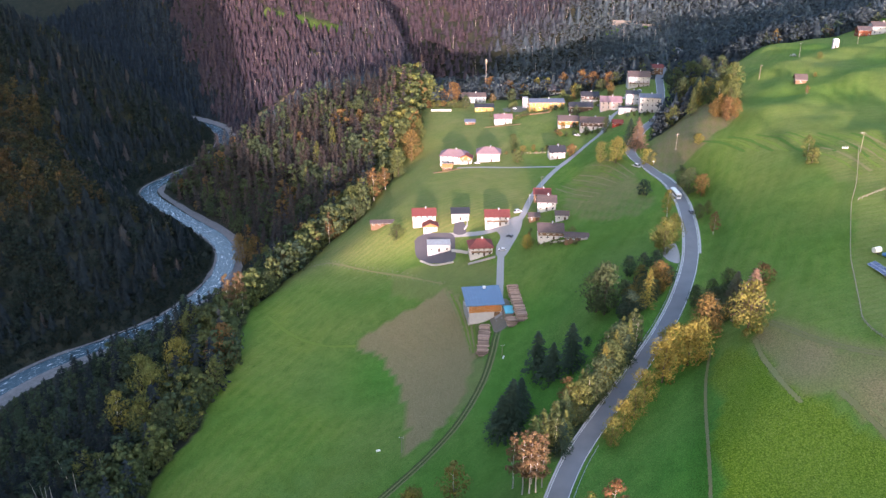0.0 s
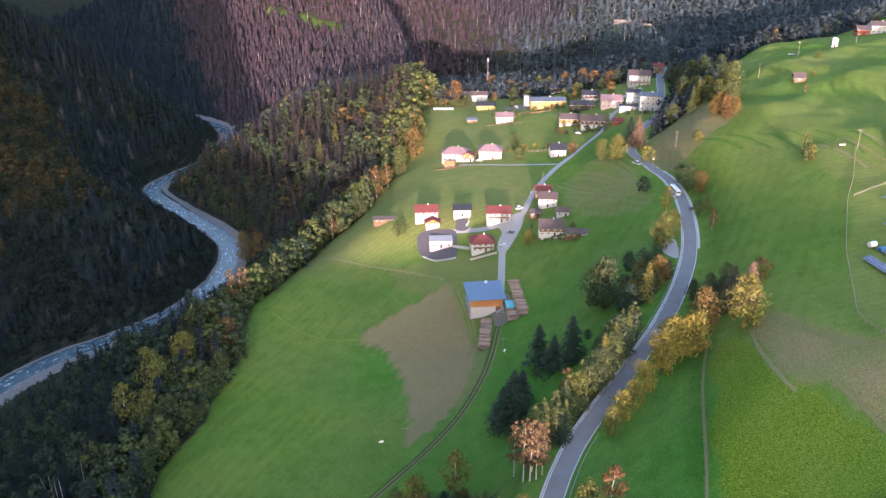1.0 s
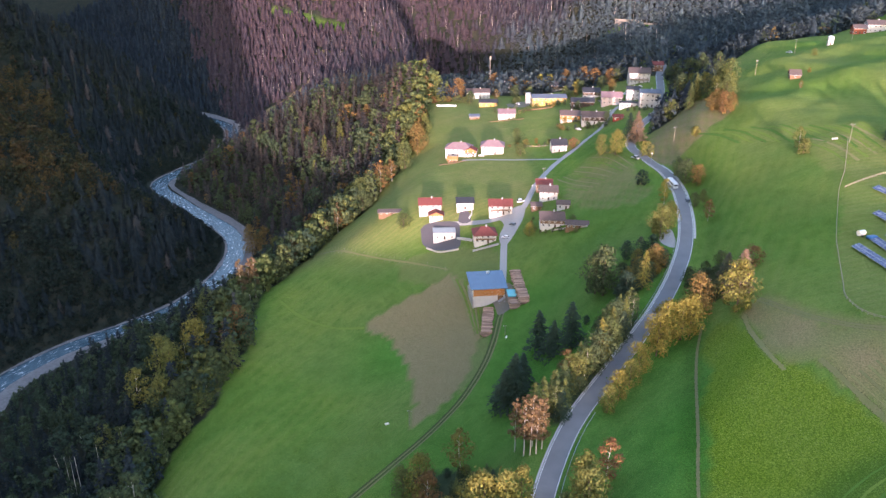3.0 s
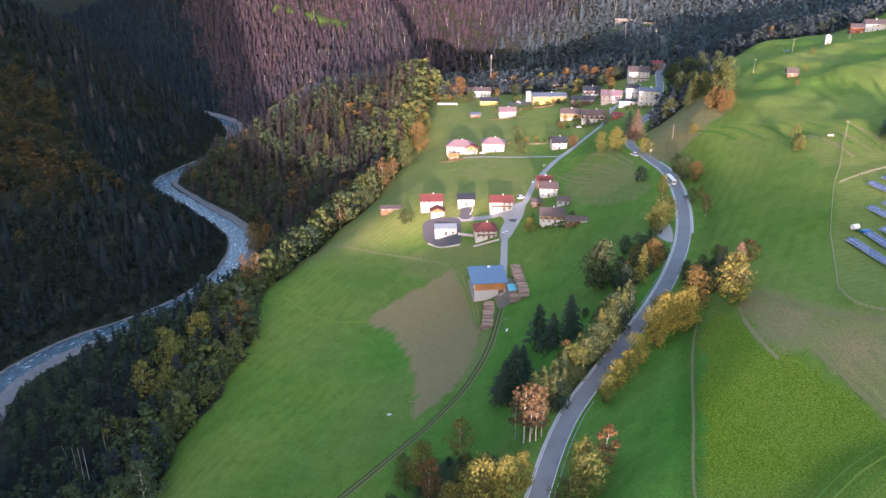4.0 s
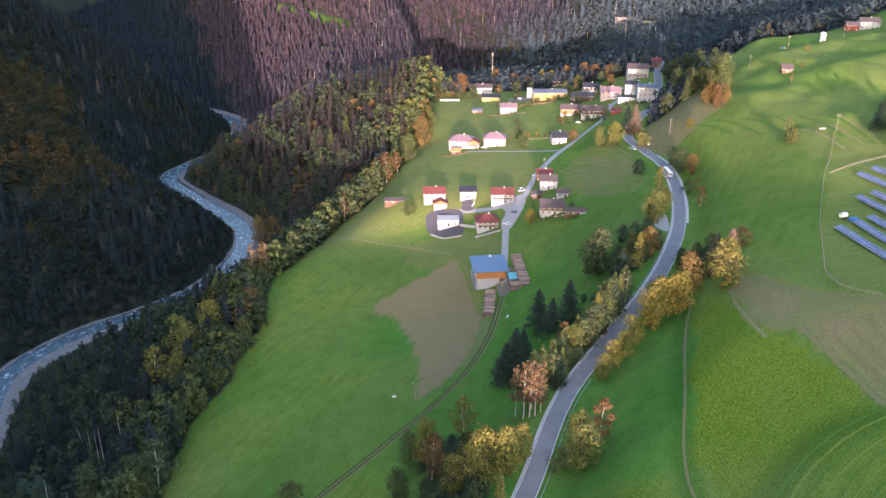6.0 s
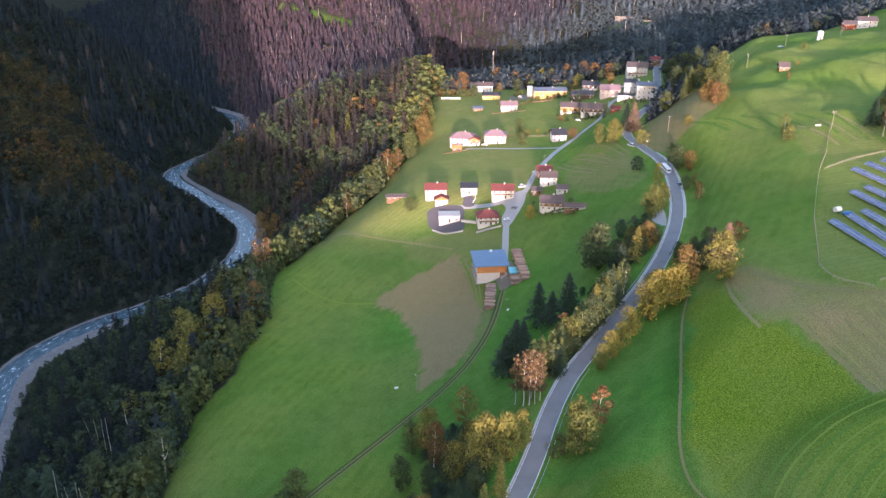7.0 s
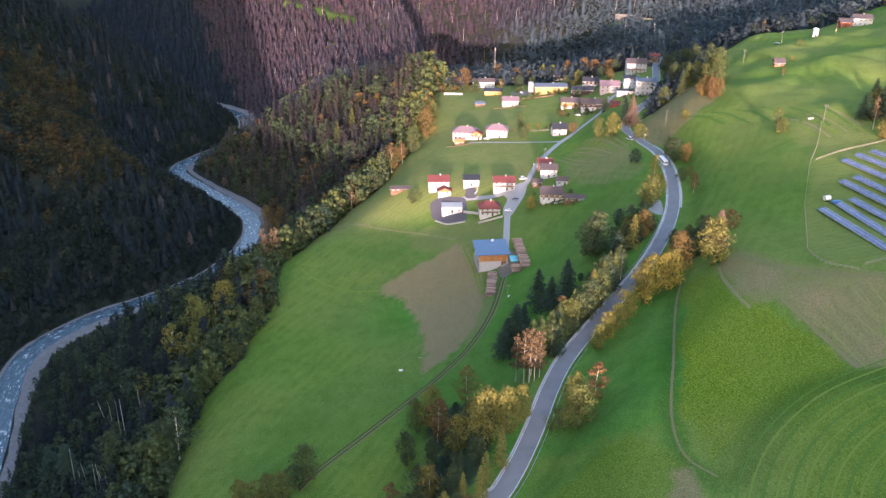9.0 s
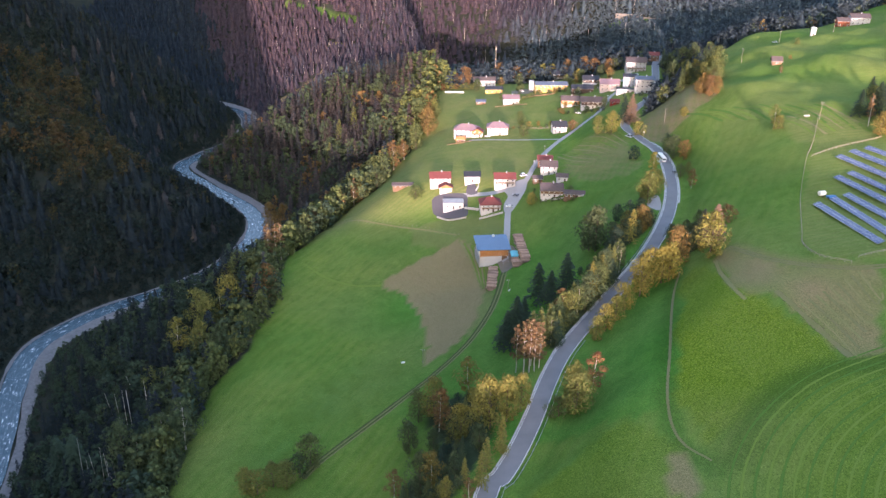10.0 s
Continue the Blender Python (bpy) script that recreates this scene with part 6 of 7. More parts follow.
# ---- the timber barn and its logs ----
def timber_barn():
    x, y, turn = 20.2, 361.5, 7
    g = height(x, y)
    b = thing("timber_barn", pose(x, y, g, 0, 0, turn), "timber barn with a blue sheet roof, larch cladding and white base", "barn")
    w, d, h0, h1 = 8.2, 7.6, 6.7, 8.7
    part("base_wall", solid([(-w, w, -d, d, -4, 2.6)]), PLASTER, b)
    part("wall", prism([(-d, 2.6), (d, 2.6), (d, h1), (-d, h0)], -w, w), PLASTER, b)
    n = 26
    for k in range(n):
        a = -w + 2 * w * k / n
        part("plank", solid([(a + 0.02, a + 2 * w / n - 0.02, -d - 0.07, -d + 0.02, 2.5, h0 - 0.15)]), LARCH, b)
    part("side_cladding", prism([(-d, 2.6), (d, 2.6), (d, h1 - 0.1), (-d, h0 - 0.1)], -w - 0.06, w + 0.06), WHITE, b)
    k = (h1 - h0) / (2 * d)
    e = 1.0
    part("roof", prism([(-d - e, h0 - k * e + 0.05), (d + e, h1 + k * e + 0.05), (d + e, h1 + k * e + 0.35), (-d - e, h0 - k * e + 0.35)], -w - 1.6, w + 1.6), BLUE_ROOF, b)
    for s in range(14):
        u = -w - 1.5 + (2 * w + 3) * s / 13
        part("roof_seam", prism([(-d - e, h0 - k * e + 0.34), (d + e, h1 + k * e + 0.34), (d + e, h1 + k * e + 0.42), (-d - e, h0 - k * e + 0.42)], u - 0.05, u + 0.05), BLUE_ROOF, b)
    part("gate", solid([(4.6, 7.6, -d - 0.06, -d + 0.02, -0.4, 2.4)]), TIMBER, b, "brown timber barn gate")
    part("chimney", solid([(1.0, 2.4, d - 1.5, d - 0.4, h1 - 0.4, h1 + 1.3)]), WHITE, b)
    part("retaining_wall", solid([(-w - 0.8, -w - 0.3, -d - 3.0, d, -3, 1.8)]), STONE, b)


timber_barn()
LOG = weathered("spruce_log", (0.36, 0.25, 0.19), 0.95, scale=3, amount=0.45, vary=0.9)
LOG_END = weathered("sawn_log_end", (0.52, 0.38, 0.25), 0.9, scale=5, amount=0.2)


def log_shape(length, r, sides=7):
    bm = bmesh.new()
    rr = random.Random(int(length * 100 + r * 1000))
    rings = []
    for t in (0, 1):
        rings.append([bm.verts.new((length * (t - 0.5), r * math.cos(6.283 * k / sides) * rr.uniform(0.93, 1.05), r * math.sin(6.283 * k / sides) * rr.uniform(0.93, 1.05))) for k in range(sides)])
    for k in range(sides):
        bm.faces.new([rings[0][k], rings[0][(k + 1) % sides], rings[1][(k + 1) % sides], rings[1][k]])
    bm.faces.new(rings[0][::-1])
    bm.faces.new(rings[1])
    for f in bm.faces:
        f.material_index = 1 if len(f.verts) > 4 else 0
    me = bpy.data.meshes.new("log")
    bm.to_mesh(me)
    bm.free()
    me.materials.append(LOG)
    me.materials.append(LOG_END)
    return me


LOGS = [log_shape(4.2 + 0.35 * k, 0.26 + 0.05 * k) for k in range(4)]


def log_pile(x0, y0, x1, y1, layers, label, seed):
    """A pile of logs lying across its own length."""
    r = random.Random(seed)
    ln = math.hypot(x1 - x0, y1 - y0)
    ang = math.degrees(math.atan2(y1 - y0, x1 - x0))
    pile = thing("log_pile", pose((x0 + x1) / 2, (y0 + y1) / 2, height((x0 + x1) / 2, (y0 + y1) / 2), 0, 0, ang), label, "log pile", "log piles")
    inv = pile.matrix_basis.inverted()
    n = int(ln / 0.74)
    for la in range(layers):
        for k in range(n - la):
            s = (k + 0.5 * la + 0.5) / n
            wx, wy = x0 + (x1 - x0) * s, y0 + (y1 - y0) * s
            z = height(wx, wy) + 0.30 + 0.60 * la + r.uniform(-0.12, 0.12)
            ob = new("log", LOGS[r.randrange(4)])
            ob.parent = pile
            ob.matrix_basis = inv @ pose(wx, wy, z, 0, 0, ang) @ pose(r.uniform(-0.12, 0.12), r.uniform(-0.55, 0.55), 0, 0, r.uniform(-3, 3), 90 + r.uniform(-6, 6))
    return pile


log_pile(35.5, 371, 38.3, 338, 5, "long pile of debarked spruce logs beside the lane", 1)
log_pile(33.0, 346, 33.8, 337, 4, "short pile of spruce logs in the yard", 2)
log_pile(21.0, 350, 18.2, 322, 4, "long pile of spruce logs in front of the barn", 3)


def tarp_stack():
    x, y = 32.6, 351.0
    t = thing("covered_stack", pose(x, y, height(x, y), 0, 0, 4), "stack of sawn timber under a turquoise tarpaulin", "timber stack")
    part("timber", solid([(-2.2, 2.2, -3.6, 3.6, 0, 2.6)], 0.05), LOG, t)
    bm = solid([(-2.35, 2.35, -3.8, 3.8, 2.3, 2.95)], 0.12)
    for v in bm.verts:
        v.co.z += 0.12 * math.sin(v.co.y * 1.3 + v.co.x)
    part("tarpaulin", bm, weathered("turquoise_tarpaulin", (0.085, 0.40, 0.46), 0.5, scale=1.0, amount=0.2, spec=0.5), t)


tarp_stack()


# ---- the panels on the hill ----
def panel_material():
    m, nt, b = shader("solar_glass", 0.3, 0.0, 0.25)
    co = nt.nodes.new("ShaderNodeTexCoord").outputs["Object"]
    br = node(nt, "ShaderNodeTexBrick", Scale=1.0)
    br.offset = 0.0
    for key, v in (("Color1", (0.018, 0.034, 0.115, 1)), ("Color2", (0.026, 0.046, 0.145, 1)), ("Mortar", (0.50, 0.54, 0.60, 1)), ("Mortar Size", 0.05), ("Brick Width", 0.98), ("Row Height", 1.6)):
        br.inputs[key].default_value = v
    mp = node(nt, "ShaderNodeMapping")
    mp.inputs["Location"].default_value = (0.98, 0.80, 0)
    nt.links.new(co, mp.inputs["Vector"])
    nt.links.new(mp.outputs[0], br.inputs["Vector"])
    nt.links.new(br.outputs["Color"], b.inputs["Base Color"])
    return m


SOLAR, RAIL = panel_material(), weathered("aluminium_frame", (0.55, 0.57, 0.60), 0.4, 0.8)
MODULE = mesh_of("solar_panel", [(-0.98, -0.80, 0), (0.98, -0.80, 0), (0.98, 0.80, 0), (-0.98, 0.80, 0), (-0.98, -0.80, -0.05), (0.98, -0.80, -0.05), (0.98, 0.80, -0.05), (-0.98, 0.80, -0.05)],
                 [(0, 1, 2, 3), (7, 6, 5, 4), (0, 4, 5, 1), (1, 5, 6, 2), (2, 6, 7, 3), (3, 7, 4, 0)], SOLAR)
POST = mesh_of("post", [(-0.06, -0.06, -0.5), (0.06, -0.06, -0.5), (0.06, 0.06, -0.5), (-0.06, 0.06, -0.5), (-0.06, -0.06, 1), (0.06, -0.06, 1), (0.06, 0.06, 1), (-0.06, 0.06, 1)],
               [(4, 5, 6, 7), (0, 1, 5, 4), (1, 2, 6, 5), (2, 3, 7, 6), (3, 0, 4, 7)], METAL)


def solar_row(x0, y0, x1, y1):
    """A tilted table of modules, two high, on posts."""
    ln = math.hypot(x1 - x0, y1 - y0)
    ang = math.degrees(math.atan2(y1 - y0, x1 - x0))
    z0, z1 = height(x0, y0), height(x1, y1)
    pitch = -math.degrees(math.atan2(z1 - z0, ln))
    row = thing("solar_row", pose(x0, y0, z0 + 1.25, 0, pitch, ang), "long tilted row of blue solar panels with pale frames", "solar panels", "solar rows")
    n = int(ln / 2.02)
    for k in range(n):
        for r in (0, 1):
            ob = new("solar_panel", MODULE)
            ob.parent = row
            ob.matrix_basis = pose(0, 0, 0, 20, 0, 0) @ pose(1.01 + 2.02 * k, (r - 0.5) * 1.66, 0)
    for k in range(0, n + 1, 3):
        ob = new("post", POST)
        ob.parent = row
        ob.matrix_basis = pose(2.02 * k, 0, -1.15)
    part("rail", solid([(0, 2.02 * n, -0.05, 0.05, -0.16, -0.07)]), RAIL, row)


for x0, y0, x1, y1 in ((160, 272, 164.5, 220), (168, 274, 171.5, 226), (174, 275, 179, 236), (177, 293, 187, 246), (184, 295, 195, 250), (187, 315, 203, 258), (195, 319, 210, 270), (203, 321, 218, 285)):
    solar_row(x0, y0, x1, y1)


def tank():
    t = thing("water_trailer", pose(165.3, 279, height(165.3, 279), 0, 0, 20), "white tank trailer beside a blue tarpaulin", "trailer")
    bm = bmesh.new()
    bmesh.ops.create_cone(bm, cap_ends=True, segments=16, radius1=1.1, radius2=1.1, depth=3.0, matrix=pose(0, 0, 1.7, 0, 90, 0))
    part("tank", bm, WHITE, t)
    for s in (-1, 1):
        bm = bmesh.new()
        bmesh.ops.create_cone(bm, cap_ends=True, segments=12, radius1=0.45, radius2=0.45, depth=0.25, matrix=pose(0, s * 0.9, 0.45, 90, 0, 0))
        part("wheel", bm, DARK_TILE, t)
    c = thing("tarpaulin", pose(168.2, 276, height(168.2, 276), 0, 0, 20), "crumpled blue tarpaulin over stored parts", "tarpaulin")
    bm = solid([(-2.0, 2.0, -1.2, 1.2, 0, 1.3)], 0.25)
    for v in bm.verts:
        v.co.z += 0.2 * math.sin(2 * v.co.x + v.co.y)
    part("cover", bm, weathered("blue_tarpaulin", (0.05, 0.17, 0.42), 0.5, scale=1.5), c)


tank()

# ---- fences, poles and small things ----
FENCE = weathered("grey_fence_timber", (0.30, 0.26, 0.21), 0.95, scale=4)


def fence(points, label, gap=2.4, rails=2, tall=1.15):
    ln = along(points, gap)
    f = thing("fence", pose(ln[0][0], ln[0][1], height(ln[0][0], ln[0][1])), label, "fence")
    o = f.matrix_basis.translation
    at = [Vector((p[0], p[1], height(p[0], p[1]))) - o for p in ln]
    for p in at:
        q = new("post", POST)
        q.data = POST_WOOD
        q.parent = f
        q.matrix_basis = Matrix.Translation(p) @ Matrix.Diagonal((1, 1, tall, 1))
    for k in range(rails):
        bm = bmesh.new()
        for a, b in zip(at, at[1:]):
            z = Vector((0, 0, tall * (0.9 - 0.4 * k)))
            side = Vector((-(b - a).y, (b - a).x, 0)).normalized() * 0.04
            vs = [bm.verts.new(p) for p in (a + z - side, b + z - side, b + z + side, a + z + side)]
            ws = [bm.verts.new(v.co + Vector((0, 0, 0.13))) for v in vs]
            bm.faces.new(ws)
            for i in range(4):
                bm.faces.new([vs[i], vs[(i + 1) % 4], ws[(i + 1) % 4], ws[i]])
        part("rail", bm, FENCE, f)
    return f


POST_WOOD = POST.copy()
POST_WOOD.materials.clear()
POST_WOOD.materials.append(FENCE)
fence([(200, 372), (185, 340), (173, 318), (158, 284), (152, 268), (144, 246), (139, 232), (140, 219), (148, 210)], "weathered post and rail fence round the solar field")
fence([(177, 321), (198, 329), (216, 333)], "weathered post and rail fence above the solar rows")
fence([(152, 213), (165, 216), (178, 217)], "weathered post and rail fence below the solar rows")
fence([(-86, 466), (-63, 440), (-41, 424), (-20, 410), (1, 393)], "low wire fence with pale posts across the meadow", 3.2, 0, 1.0)
fence([(-90, 460), (-72, 443), (-63, 435), (-41, 419), (-20, 405), (-2, 392)], "low wire fence with pale posts across the meadow", 3.2, 0, 1.0)
fence([(57, 556), (70, 553), (96, 556)], "timber garden fence with rails behind the upper houses", 2.0, 2, 1.3)


def pole(x, y, h, label, arm=True):
    p = thing("utility_pole", pose(x, y, height(x, y), 0, 0, rng2.uniform(-20, 20)), label, "pole", "utility poles")
    bm = bmesh.new()
    bmesh.ops.create_cone(bm, cap_ends=True, segments=8, radius1=0.13, radius2=0.09, depth=h + 1, matrix=pose(0, 0, h / 2 - 0.5))
    part("mast", bm, FENCE, p)
    if arm:
        part("crossarm", solid([(-0.9, 0.9, -0.05, 0.05, h - 0.7, h - 0.58)]), FENCE, p)
        for u in (-0.8, 0, 0.8):
            part("insulator", solid([(u - 0.07, u + 0.07, -0.07, 0.07, h - 0.55, h - 0.3)]), WHITE, p)
    return p


for x, y, h in ((199, 368, 10), (141, 468, 10), (208, 527, 10), (248, 564, 10), (-17, 268, 8), (27, 316, 6), (104, 270, 9), (43, 236, 9), (300, 590, 10), (62, 478, 8)):
    pole(x, y, h, "grey wooden utility pole with a crossarm")
mast = thing("lattice_mast", pose(41, 764, height(41, 764)), "tall slender grey-brown antenna mast", "mast")
part("pole", solid([(-0.18, 0.18, -0.18, 0.18, -1, 34)]), FENCE, mast)
for k in range(10):
    part("strut", solid([(-0.4, 0.4, -0.4, 0.4, 3.0 * k + 2, 3.0 * k + 2.2)]), FENCE, mast)
part("antenna", solid([(-0.7, 0.7, -0.3, 0.3, 30, 33)]), FENCE, mast)
tower = thing("white_tower", pose(281, 583, height(281, 583), 0, 0, -12), "slender white tower chapel on the hill crest", "tower")
part("wall", solid([(-1.9, 1.9, -1.7, 1.7, -2, 6.0)], 0.1), PLASTER, tower)
part("roof", prism([(-2.0, 5.9), (0, 6.9), (2.0, 5.9)], -2.1, 2.1, "y"), WHITE, tower)
part("door", solid([(-0.5, 0.5, -1.76, -1.6, 0, 2.2)]), DARKWOOD, tower)


def hive_stand():
    t = thing("beehive_stand", pose(195, 375, height(195, 375)), "white boxes on a low stand on the pasture", "beehives")
    part("stand", solid([(-1.6, 1.6, -0.5, 0.5, 0.3, 0.42)]), FENCE, t)
    for u in (-1.1, 0, 1.1):
        part("box", solid([(u - 0.25, u + 0.25, -0.25, 0.25, 0.42, 1.1)], 0.03), WHITE, t)


hive_stand()


def trough(x, y, turn):
    t = thing("water_trough", pose(x, y, height(x, y), 0, 0, turn), "pale water trough on the meadow", "trough")
    part("basin", solid([(-0.9, 0.9, -0.35, -0.27, 0, 0.6), (-0.9, 0.9, 0.27, 0.35, 0, 0.6), (-0.9, -0.82, -0.27, 0.27, 0, 0.6), (0.82, 0.9, -0.27, 0.27, 0, 0.6), (-0.82, 0.82, -0.27, 0.27, 0, 0.1)]), WHITE, t)


trough(-27, 272, 15)
trough(27.5, 314, 70)


# ---- vehicles ----
CAR_PAINT = {"white": weathered("white_car_paint", (0.75, 0.75, 0.75), 0.3, scale=0.3, amount=0.05, spec=0.5, relief=0), "grey": weathered("grey_car_paint", (0.20, 0.21, 0.23), 0.3, 0.3, scale=0.3, amount=0.05, spec=0.5, relief=0),
             "red": weathered("red_car_paint", (0.42, 0.07, 0.05), 0.3, scale=0.3, amount=0.05, spec=0.5, relief=0)}
RUBBER = weathered("tyre_rubber", (0.03, 0.03, 0.03), 0.9)


def vehicle(name, x, y, turn, paint, label, ln=4.3, w=1.8, h=1.45, bus=False):
    """A car, van or bus that heads along its own +y."""
    v = thing(name, pose(x, y, height(x, y) + 0.14, 0, 0, turn), label, "bus" if bus else "car", "vehicles")
    a, b = w / 2, ln / 2
    if bus:
        part("body", solid([(-a, a, -b, b, 0.35, h)], 0.15), CAR_PAINT[paint], v)
        for s in (-1, 1):
            lo, hi = sorted((s * a - s * 0.02, s * (a + 0.03)))
            part("side_window", solid([(lo, hi, -b + 0.6, b - 0.6, 1.5, 2.5)]), GLASS, v)
        part("windscreen", solid([(-a + 0.15, a - 0.15, b - 0.03, b + 0.03, 1.2, 2.6)]), GLASS, v)
        part("rear_window", solid([(-a + 0.25, a - 0.25, -b - 0.03, -b + 0.03, 1.6, 2.5)]), GLASS, v)
        part("roof_unit", solid([(-0.8, 0.8, -b * 0.3, b * 0.3, h, h + 0.2)], 0.05), CAR_PAINT[paint], v)
    else:
        body = prism([(-b, 0.3), (b, 0.3), (b, 0.68), (b * 0.55, 0.86), (b * 0.22, h), (-b * 0.62, h), (-b * 0.95, 0.92), (-b, 0.85)], -a, a)
        bmesh.ops.bevel(body, geom=[e for e in body.edges if abs((e.verts[0].co - e.verts[1].co).x) < 0.01], offset=0.07, segments=1, affect="EDGES")
        part("body", body, CAR_PAINT[paint], v)
        part("windscreen", prism([(b * 0.53, 0.90), (b * 0.25, h - 0.06), (b * 0.28, h - 0.02), (b * 0.56, 0.93)], -a * 0.85, a * 0.85), GLASS, v)
        part("rear_window", prism([(-b * 0.94, 0.95), (-b * 0.66, h - 0.05), (-b * 0.69, h - 0.01), (-b * 0.97, 0.98)], -a * 0.82, a * 0.82), GLASS, v)
        for s in (-1, 1):
            part("side_window", prism([(b * 0.42, 0.92), (b * 0.2, h - 0.1), (-b * 0.58, h - 0.1), (-b * 0.8, 0.95)], s * a - 0.02, s * a + 0.02), GLASS, v)
    for s in (-1, 1):
        for t in (-0.62, 0.62):
            bm = bmesh.new()
            r = 0.48 if bus else 0.32
            bmesh.ops.create_cone(bm, cap_ends=True, segments=14, radius1=r, radius2=r, depth=0.22, matrix=pose(s * (a - 0.08), t * b, r, 0, 90, 0))
            part("wheel", bm, RUBBER, v)
        part("headlight", solid([(s * a * 0.72 - 0.16, s * a * 0.72 + 0.16, b - 0.04, b + 0.02, 0.6, 0.76)]), WHITE, v)
        part("tail_light", solid([(s * a * 0.8 - 0.12, s * a * 0.8 + 0.12, -b - 0.02, -b + 0.05, 0.7, 0.86)]), CAR_PAINT["red"], v)


vehicle("bus", 125.5, 407, 2, "white", "white coach driving on the valley road", 11.5, 2.5, 3.2, True)
vehicle("car", 127, 382, -5, "grey", "dark grey car on the valley road", 4.4)
vehicle("car", 116.5, 462, 35, "white", "white van beside the road", 5.2, 1.95, 2.1)
vehicle("car", 38, 421, 55, "grey", "dark car parked on the forecourt")
house("tool_shed", "long low shed with a grey-brown roof", -37.5, 459, 4, 14.0, 4.5, 2.4, GREY_TILE, TIMBER, rise=0.9, floors=1, cols=4, side_cols=1, chimney=False)
vehicle("car", 33, 409, 80, "white", "white car parked on the forecourt")
vehicle("car", 44.5, 444, -60, "white", "white van parked beside the lane", 5.0, 1.95, 2.1)
vehicle("car", 150, 646, 80, "white", "white car parked in the village")
vehicle("car", 255, 590, 60, "white", "white car on the hilltop track")

# ---- concrete gallery of the far road ----
gal = thing("road_gallery", pose(232, 1041, height(232, 1041) + 4, 0, 0, -22), "pale concrete gallery and bridge of the far road", "bridge")
OLD_CONCRETE = weathered("old_concrete", (0.24, 0.22, 0.19), 0.95, scale=0.3, amount=0.4)
part("deck", solid([(-14, 48, -4, 4, 0, 1.2)]), OLD_CONCRETE, gal)
part("retaining_wall", solid([(-18, 14, 3, 6, -10, 4)]), OLD_CONCRETE, gal)
for k in range(5):
    part("pillar", solid([(12 + 8 * k, 13.2 + 8 * k, -1, 1, -12, 0)]), OLD_CONCRETE, gal)
part("parapet", solid([(-14, 48, -4.2, -3.9, 1.2, 2.2)]), OLD_CONCRETE, gal)


# ---- small things of the hamlet and the village ----
def wall_along(points, thick, tall, material, label, name="garden_wall"):
    """A low wall or hedge that follows the ground."""
    ln = along(points, 1.6)
    w = thing(name, pose(ln[0][0], ln[0][1], height(ln[0][0], ln[0][1])), label, name.replace("_", " "))
    o = w.matrix_basis.translation
    bm, prev = bmesh.new(), None
    r = random.Random(int(ln[0][0] * 7))
    for k, p in enumerate(ln):
        q = ln[min(k + 1, len(ln) - 1)] - ln[max(k - 1, 0)]
        s = Vector((-q[1], q[0], 0)).normalized() * thick / 2
        b = Vector((p[0], p[1], height(p[0], p[1]))) - o
        j = r.uniform(0.85, 1.1) if material is LEAVES else 1
        ring = [bm.verts.new(b + v) for v in (-s - Vector((0, 0, 0.8)), -s * j + Vector((0, 0, tall * j)), s * j + Vector((0, 0, tall * j)), s - Vector((0, 0, 0.8)))]
        if prev:
            for i in range(3):
                bm.faces.new([prev[i], prev[i + 1], ring[i + 1], ring[i]])
        else:
            bm.faces.new(ring)
        prev = ring
    bm.faces.new(prev[::-1])
    bmesh.ops.recalc_face_normals(bm, faces=bm.faces[:])
    part("body", bm, material, w)
    return w


wall_along([(14.2, 444), (14.4, 440), (12.6, 436.5)], 0.4, 1.3, PLASTER, "white curved garden wall beside the drive")
wall_along([(5, 422), (10, 419), (14, 416)], 0.5, 1.6, PLASTER, "white retaining wall between garage and house")
wall_along([(6, 411), (0, 411.5), (-6, 413), (-13, 420)], 0.5, 0.9, STONE, "grey concrete edge wall of the yard")
wall_along([(14, 405), (22, 404.5), (29, 404)], 0.6, 1.1, STONE, "stone garden wall below the house")
wall_along([(60, 655), (74, 652), (88, 651)], 0.5, 0.9, TIMBER, "low brown timber wall in front of the school")
wall_along([(34, 628), (48, 627), (62, 626)], 0.4, 0.5, TIMBER, "low timber edging behind the meadow")
wall_along([(132, 618), (137, 614)], 0.4, 1.6, PLASTER, "white wall beside the village lane")
wall_along([(-7, 533), (2, 531), (12, 534)], 0.5, 0.5, TIMBER, "low stone wall round a garden")
wall_along([(58, 400), (66, 396), (76, 388)], 0.5, 0.9, STONE, "low stone wall below the old farmhouse")


def bale_row():
    for k in range(9):
        x, y = -9.5 + 2.0 * k, 692 - 0.25 * k
        b = thing("wrapped_bale", pose(x, y, height(x, y), 0, 0, rng2.uniform(-8, 8)), "white plastic-wrapped round hay bale", "bale", "wrapped bales")
        bm = bmesh.new()
        bmesh.ops.create_cone(bm, cap_ends=True, segments=14, radius1=0.9, radius2=0.9, depth=1.5, matrix=pose(0, 0, 0.85, 0, 90, 0))
        bmesh.ops.bevel(bm, geom=[e for e in bm.edges if abs(e.verts[0].co.x - e.verts[1].co.x) < 0.01], offset=0.12, segments=1, affect="EDGES")
        part("wrap", bm, WHITE, b)


bale_row()


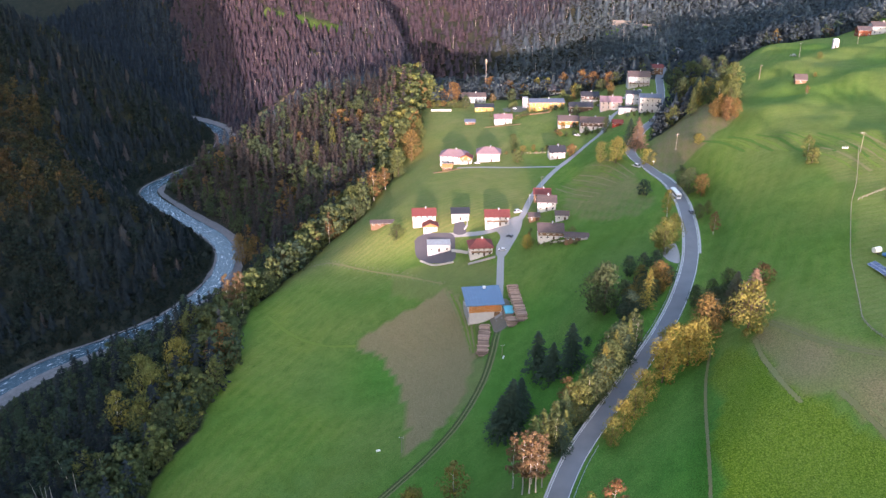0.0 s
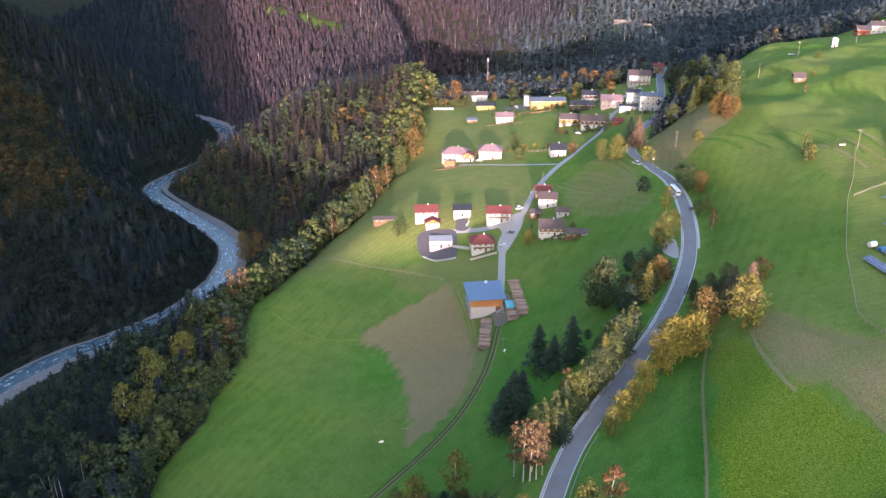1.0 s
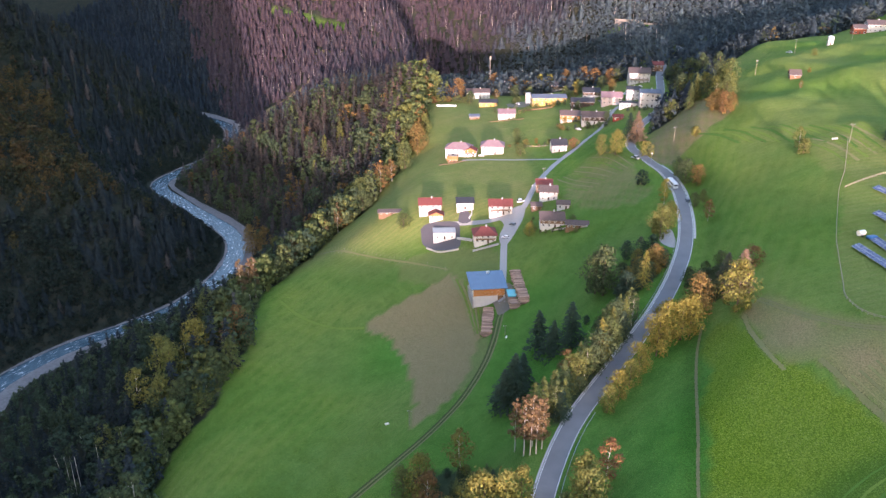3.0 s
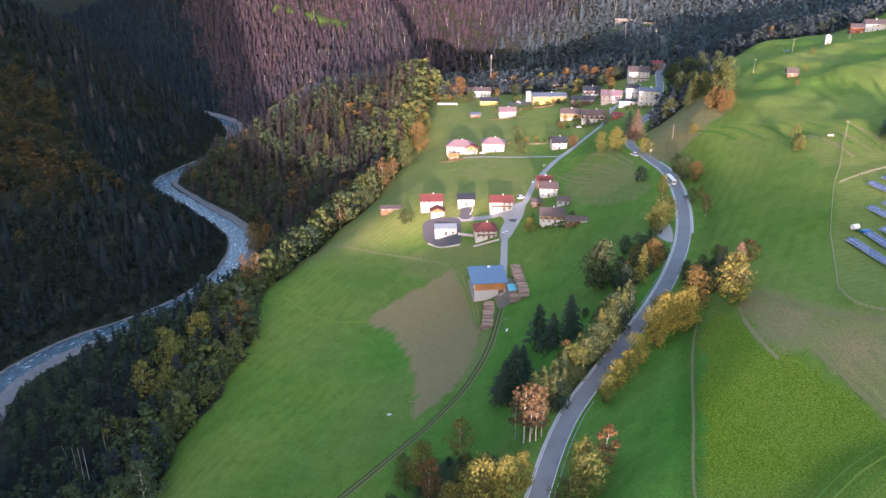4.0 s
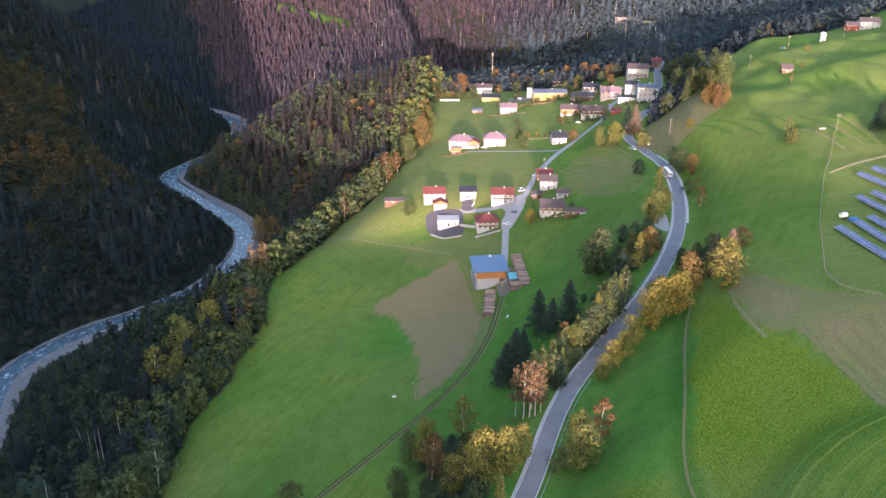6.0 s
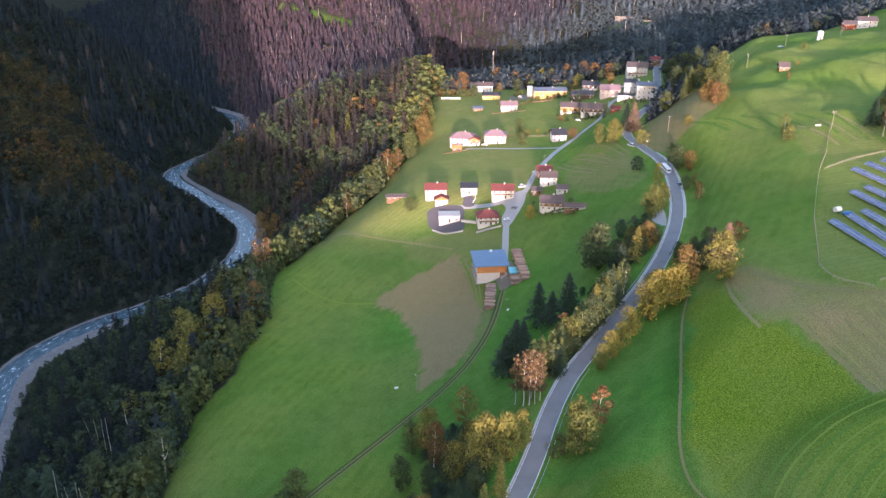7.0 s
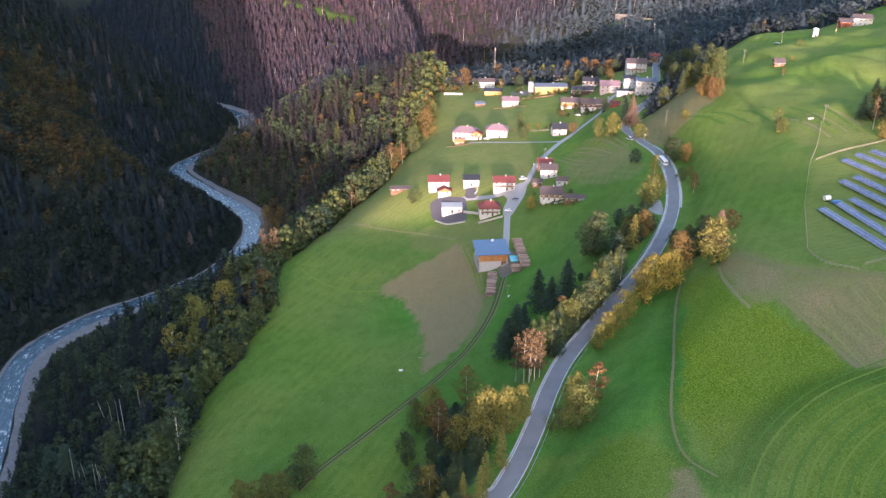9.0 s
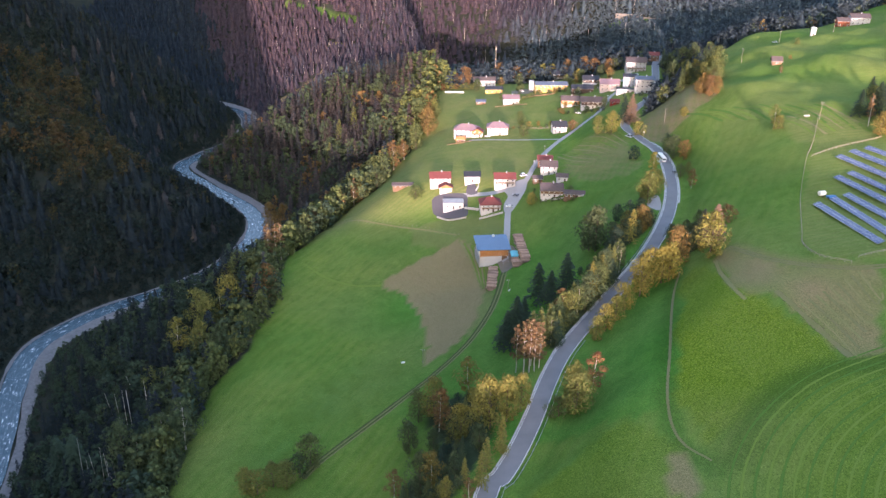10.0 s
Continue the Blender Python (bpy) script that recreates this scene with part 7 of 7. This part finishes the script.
def street_lamp(x, y):
    p = thing("street_lamp", pose(x, y, height(x, y)), "grey street lamp with a white globe", "street lamp", "street lamps")
    bm = bmesh.new()
    bmesh.ops.create_cone(bm, cap_ends=True, segments=8, radius1=0.09, radius2=0.06, depth=6.4, matrix=pose(0, 0, 2.8))
    part("post", bm, METAL, p)
    bm = bmesh.new()
    bmesh.ops.create_icosphere(bm, subdivisions=2, radius=0.42, matrix=pose(0, 0, 6.2))
    part("globe", bm, WHITE, p)


for x, y in ((124, 452), (52, 452), (124, 585), (165, 600)):
    street_lamp(x, y)


def guard_rail(y0, y1, off):
    """A steel rail on posts along one side of the road."""
    ln = ROAD[(ROAD[:, 1] > y0) & (ROAD[:, 1] < y1)]
    d = np.gradient(ln[:, :2], axis=0)
    d /= np.linalg.norm(d, axis=1)[:, None]
    at = [(p[0] + q[1] * off, p[1] - q[0] * off) for p, q in zip(ln, d)]
    g = thing("guard_rail", pose(at[0][0], at[0][1], height(*at[0])), "galvanised steel guard rail on posts along the road", "guard rail", "guard rails")
    o = g.matrix_basis.translation
    pts = [Vector((x, y, height(x, y))) - o for x, y in at]
    for p in pts:
        q = new("post", POST)
        q.parent = g
        q.matrix_basis = Matrix.Translation(p) @ Matrix.Diagonal((0.8, 0.8, 0.75, 1))
    bm, prev = bmesh.new(), None
    for p in pts:
        ring = [bm.verts.new(p + Vector(v)) for v in ((-0.05, 0, 0.45), (0.05, 0, 0.45), (0.05, 0, 0.78), (-0.05, 0, 0.78))]
        if prev:
            for i in range(4):
                bm.faces.new([prev[i], prev[(i + 1) % 4], ring[(i + 1) % 4], ring[i]])
        prev = ring
    part("beam", bm, METAL, g)


guard_rail(258, 330, -4.6)
guard_rail(120, 215, 4.7)
guard_rail(400, 450, -4.8)
for x, y, a, c in ((146, 640, 84, "white"), (153, 648, 84, "white"), (157, 650, 86, "red"), (161, 653, 85, "white"), (126, 640, 10, "grey"), (62, 684, 30, "white"), (24, 541, 70, "white"), (100, 580, 60, "white")):
    vehicle("car", x, y, a, c, c + " car parked among the village houses")
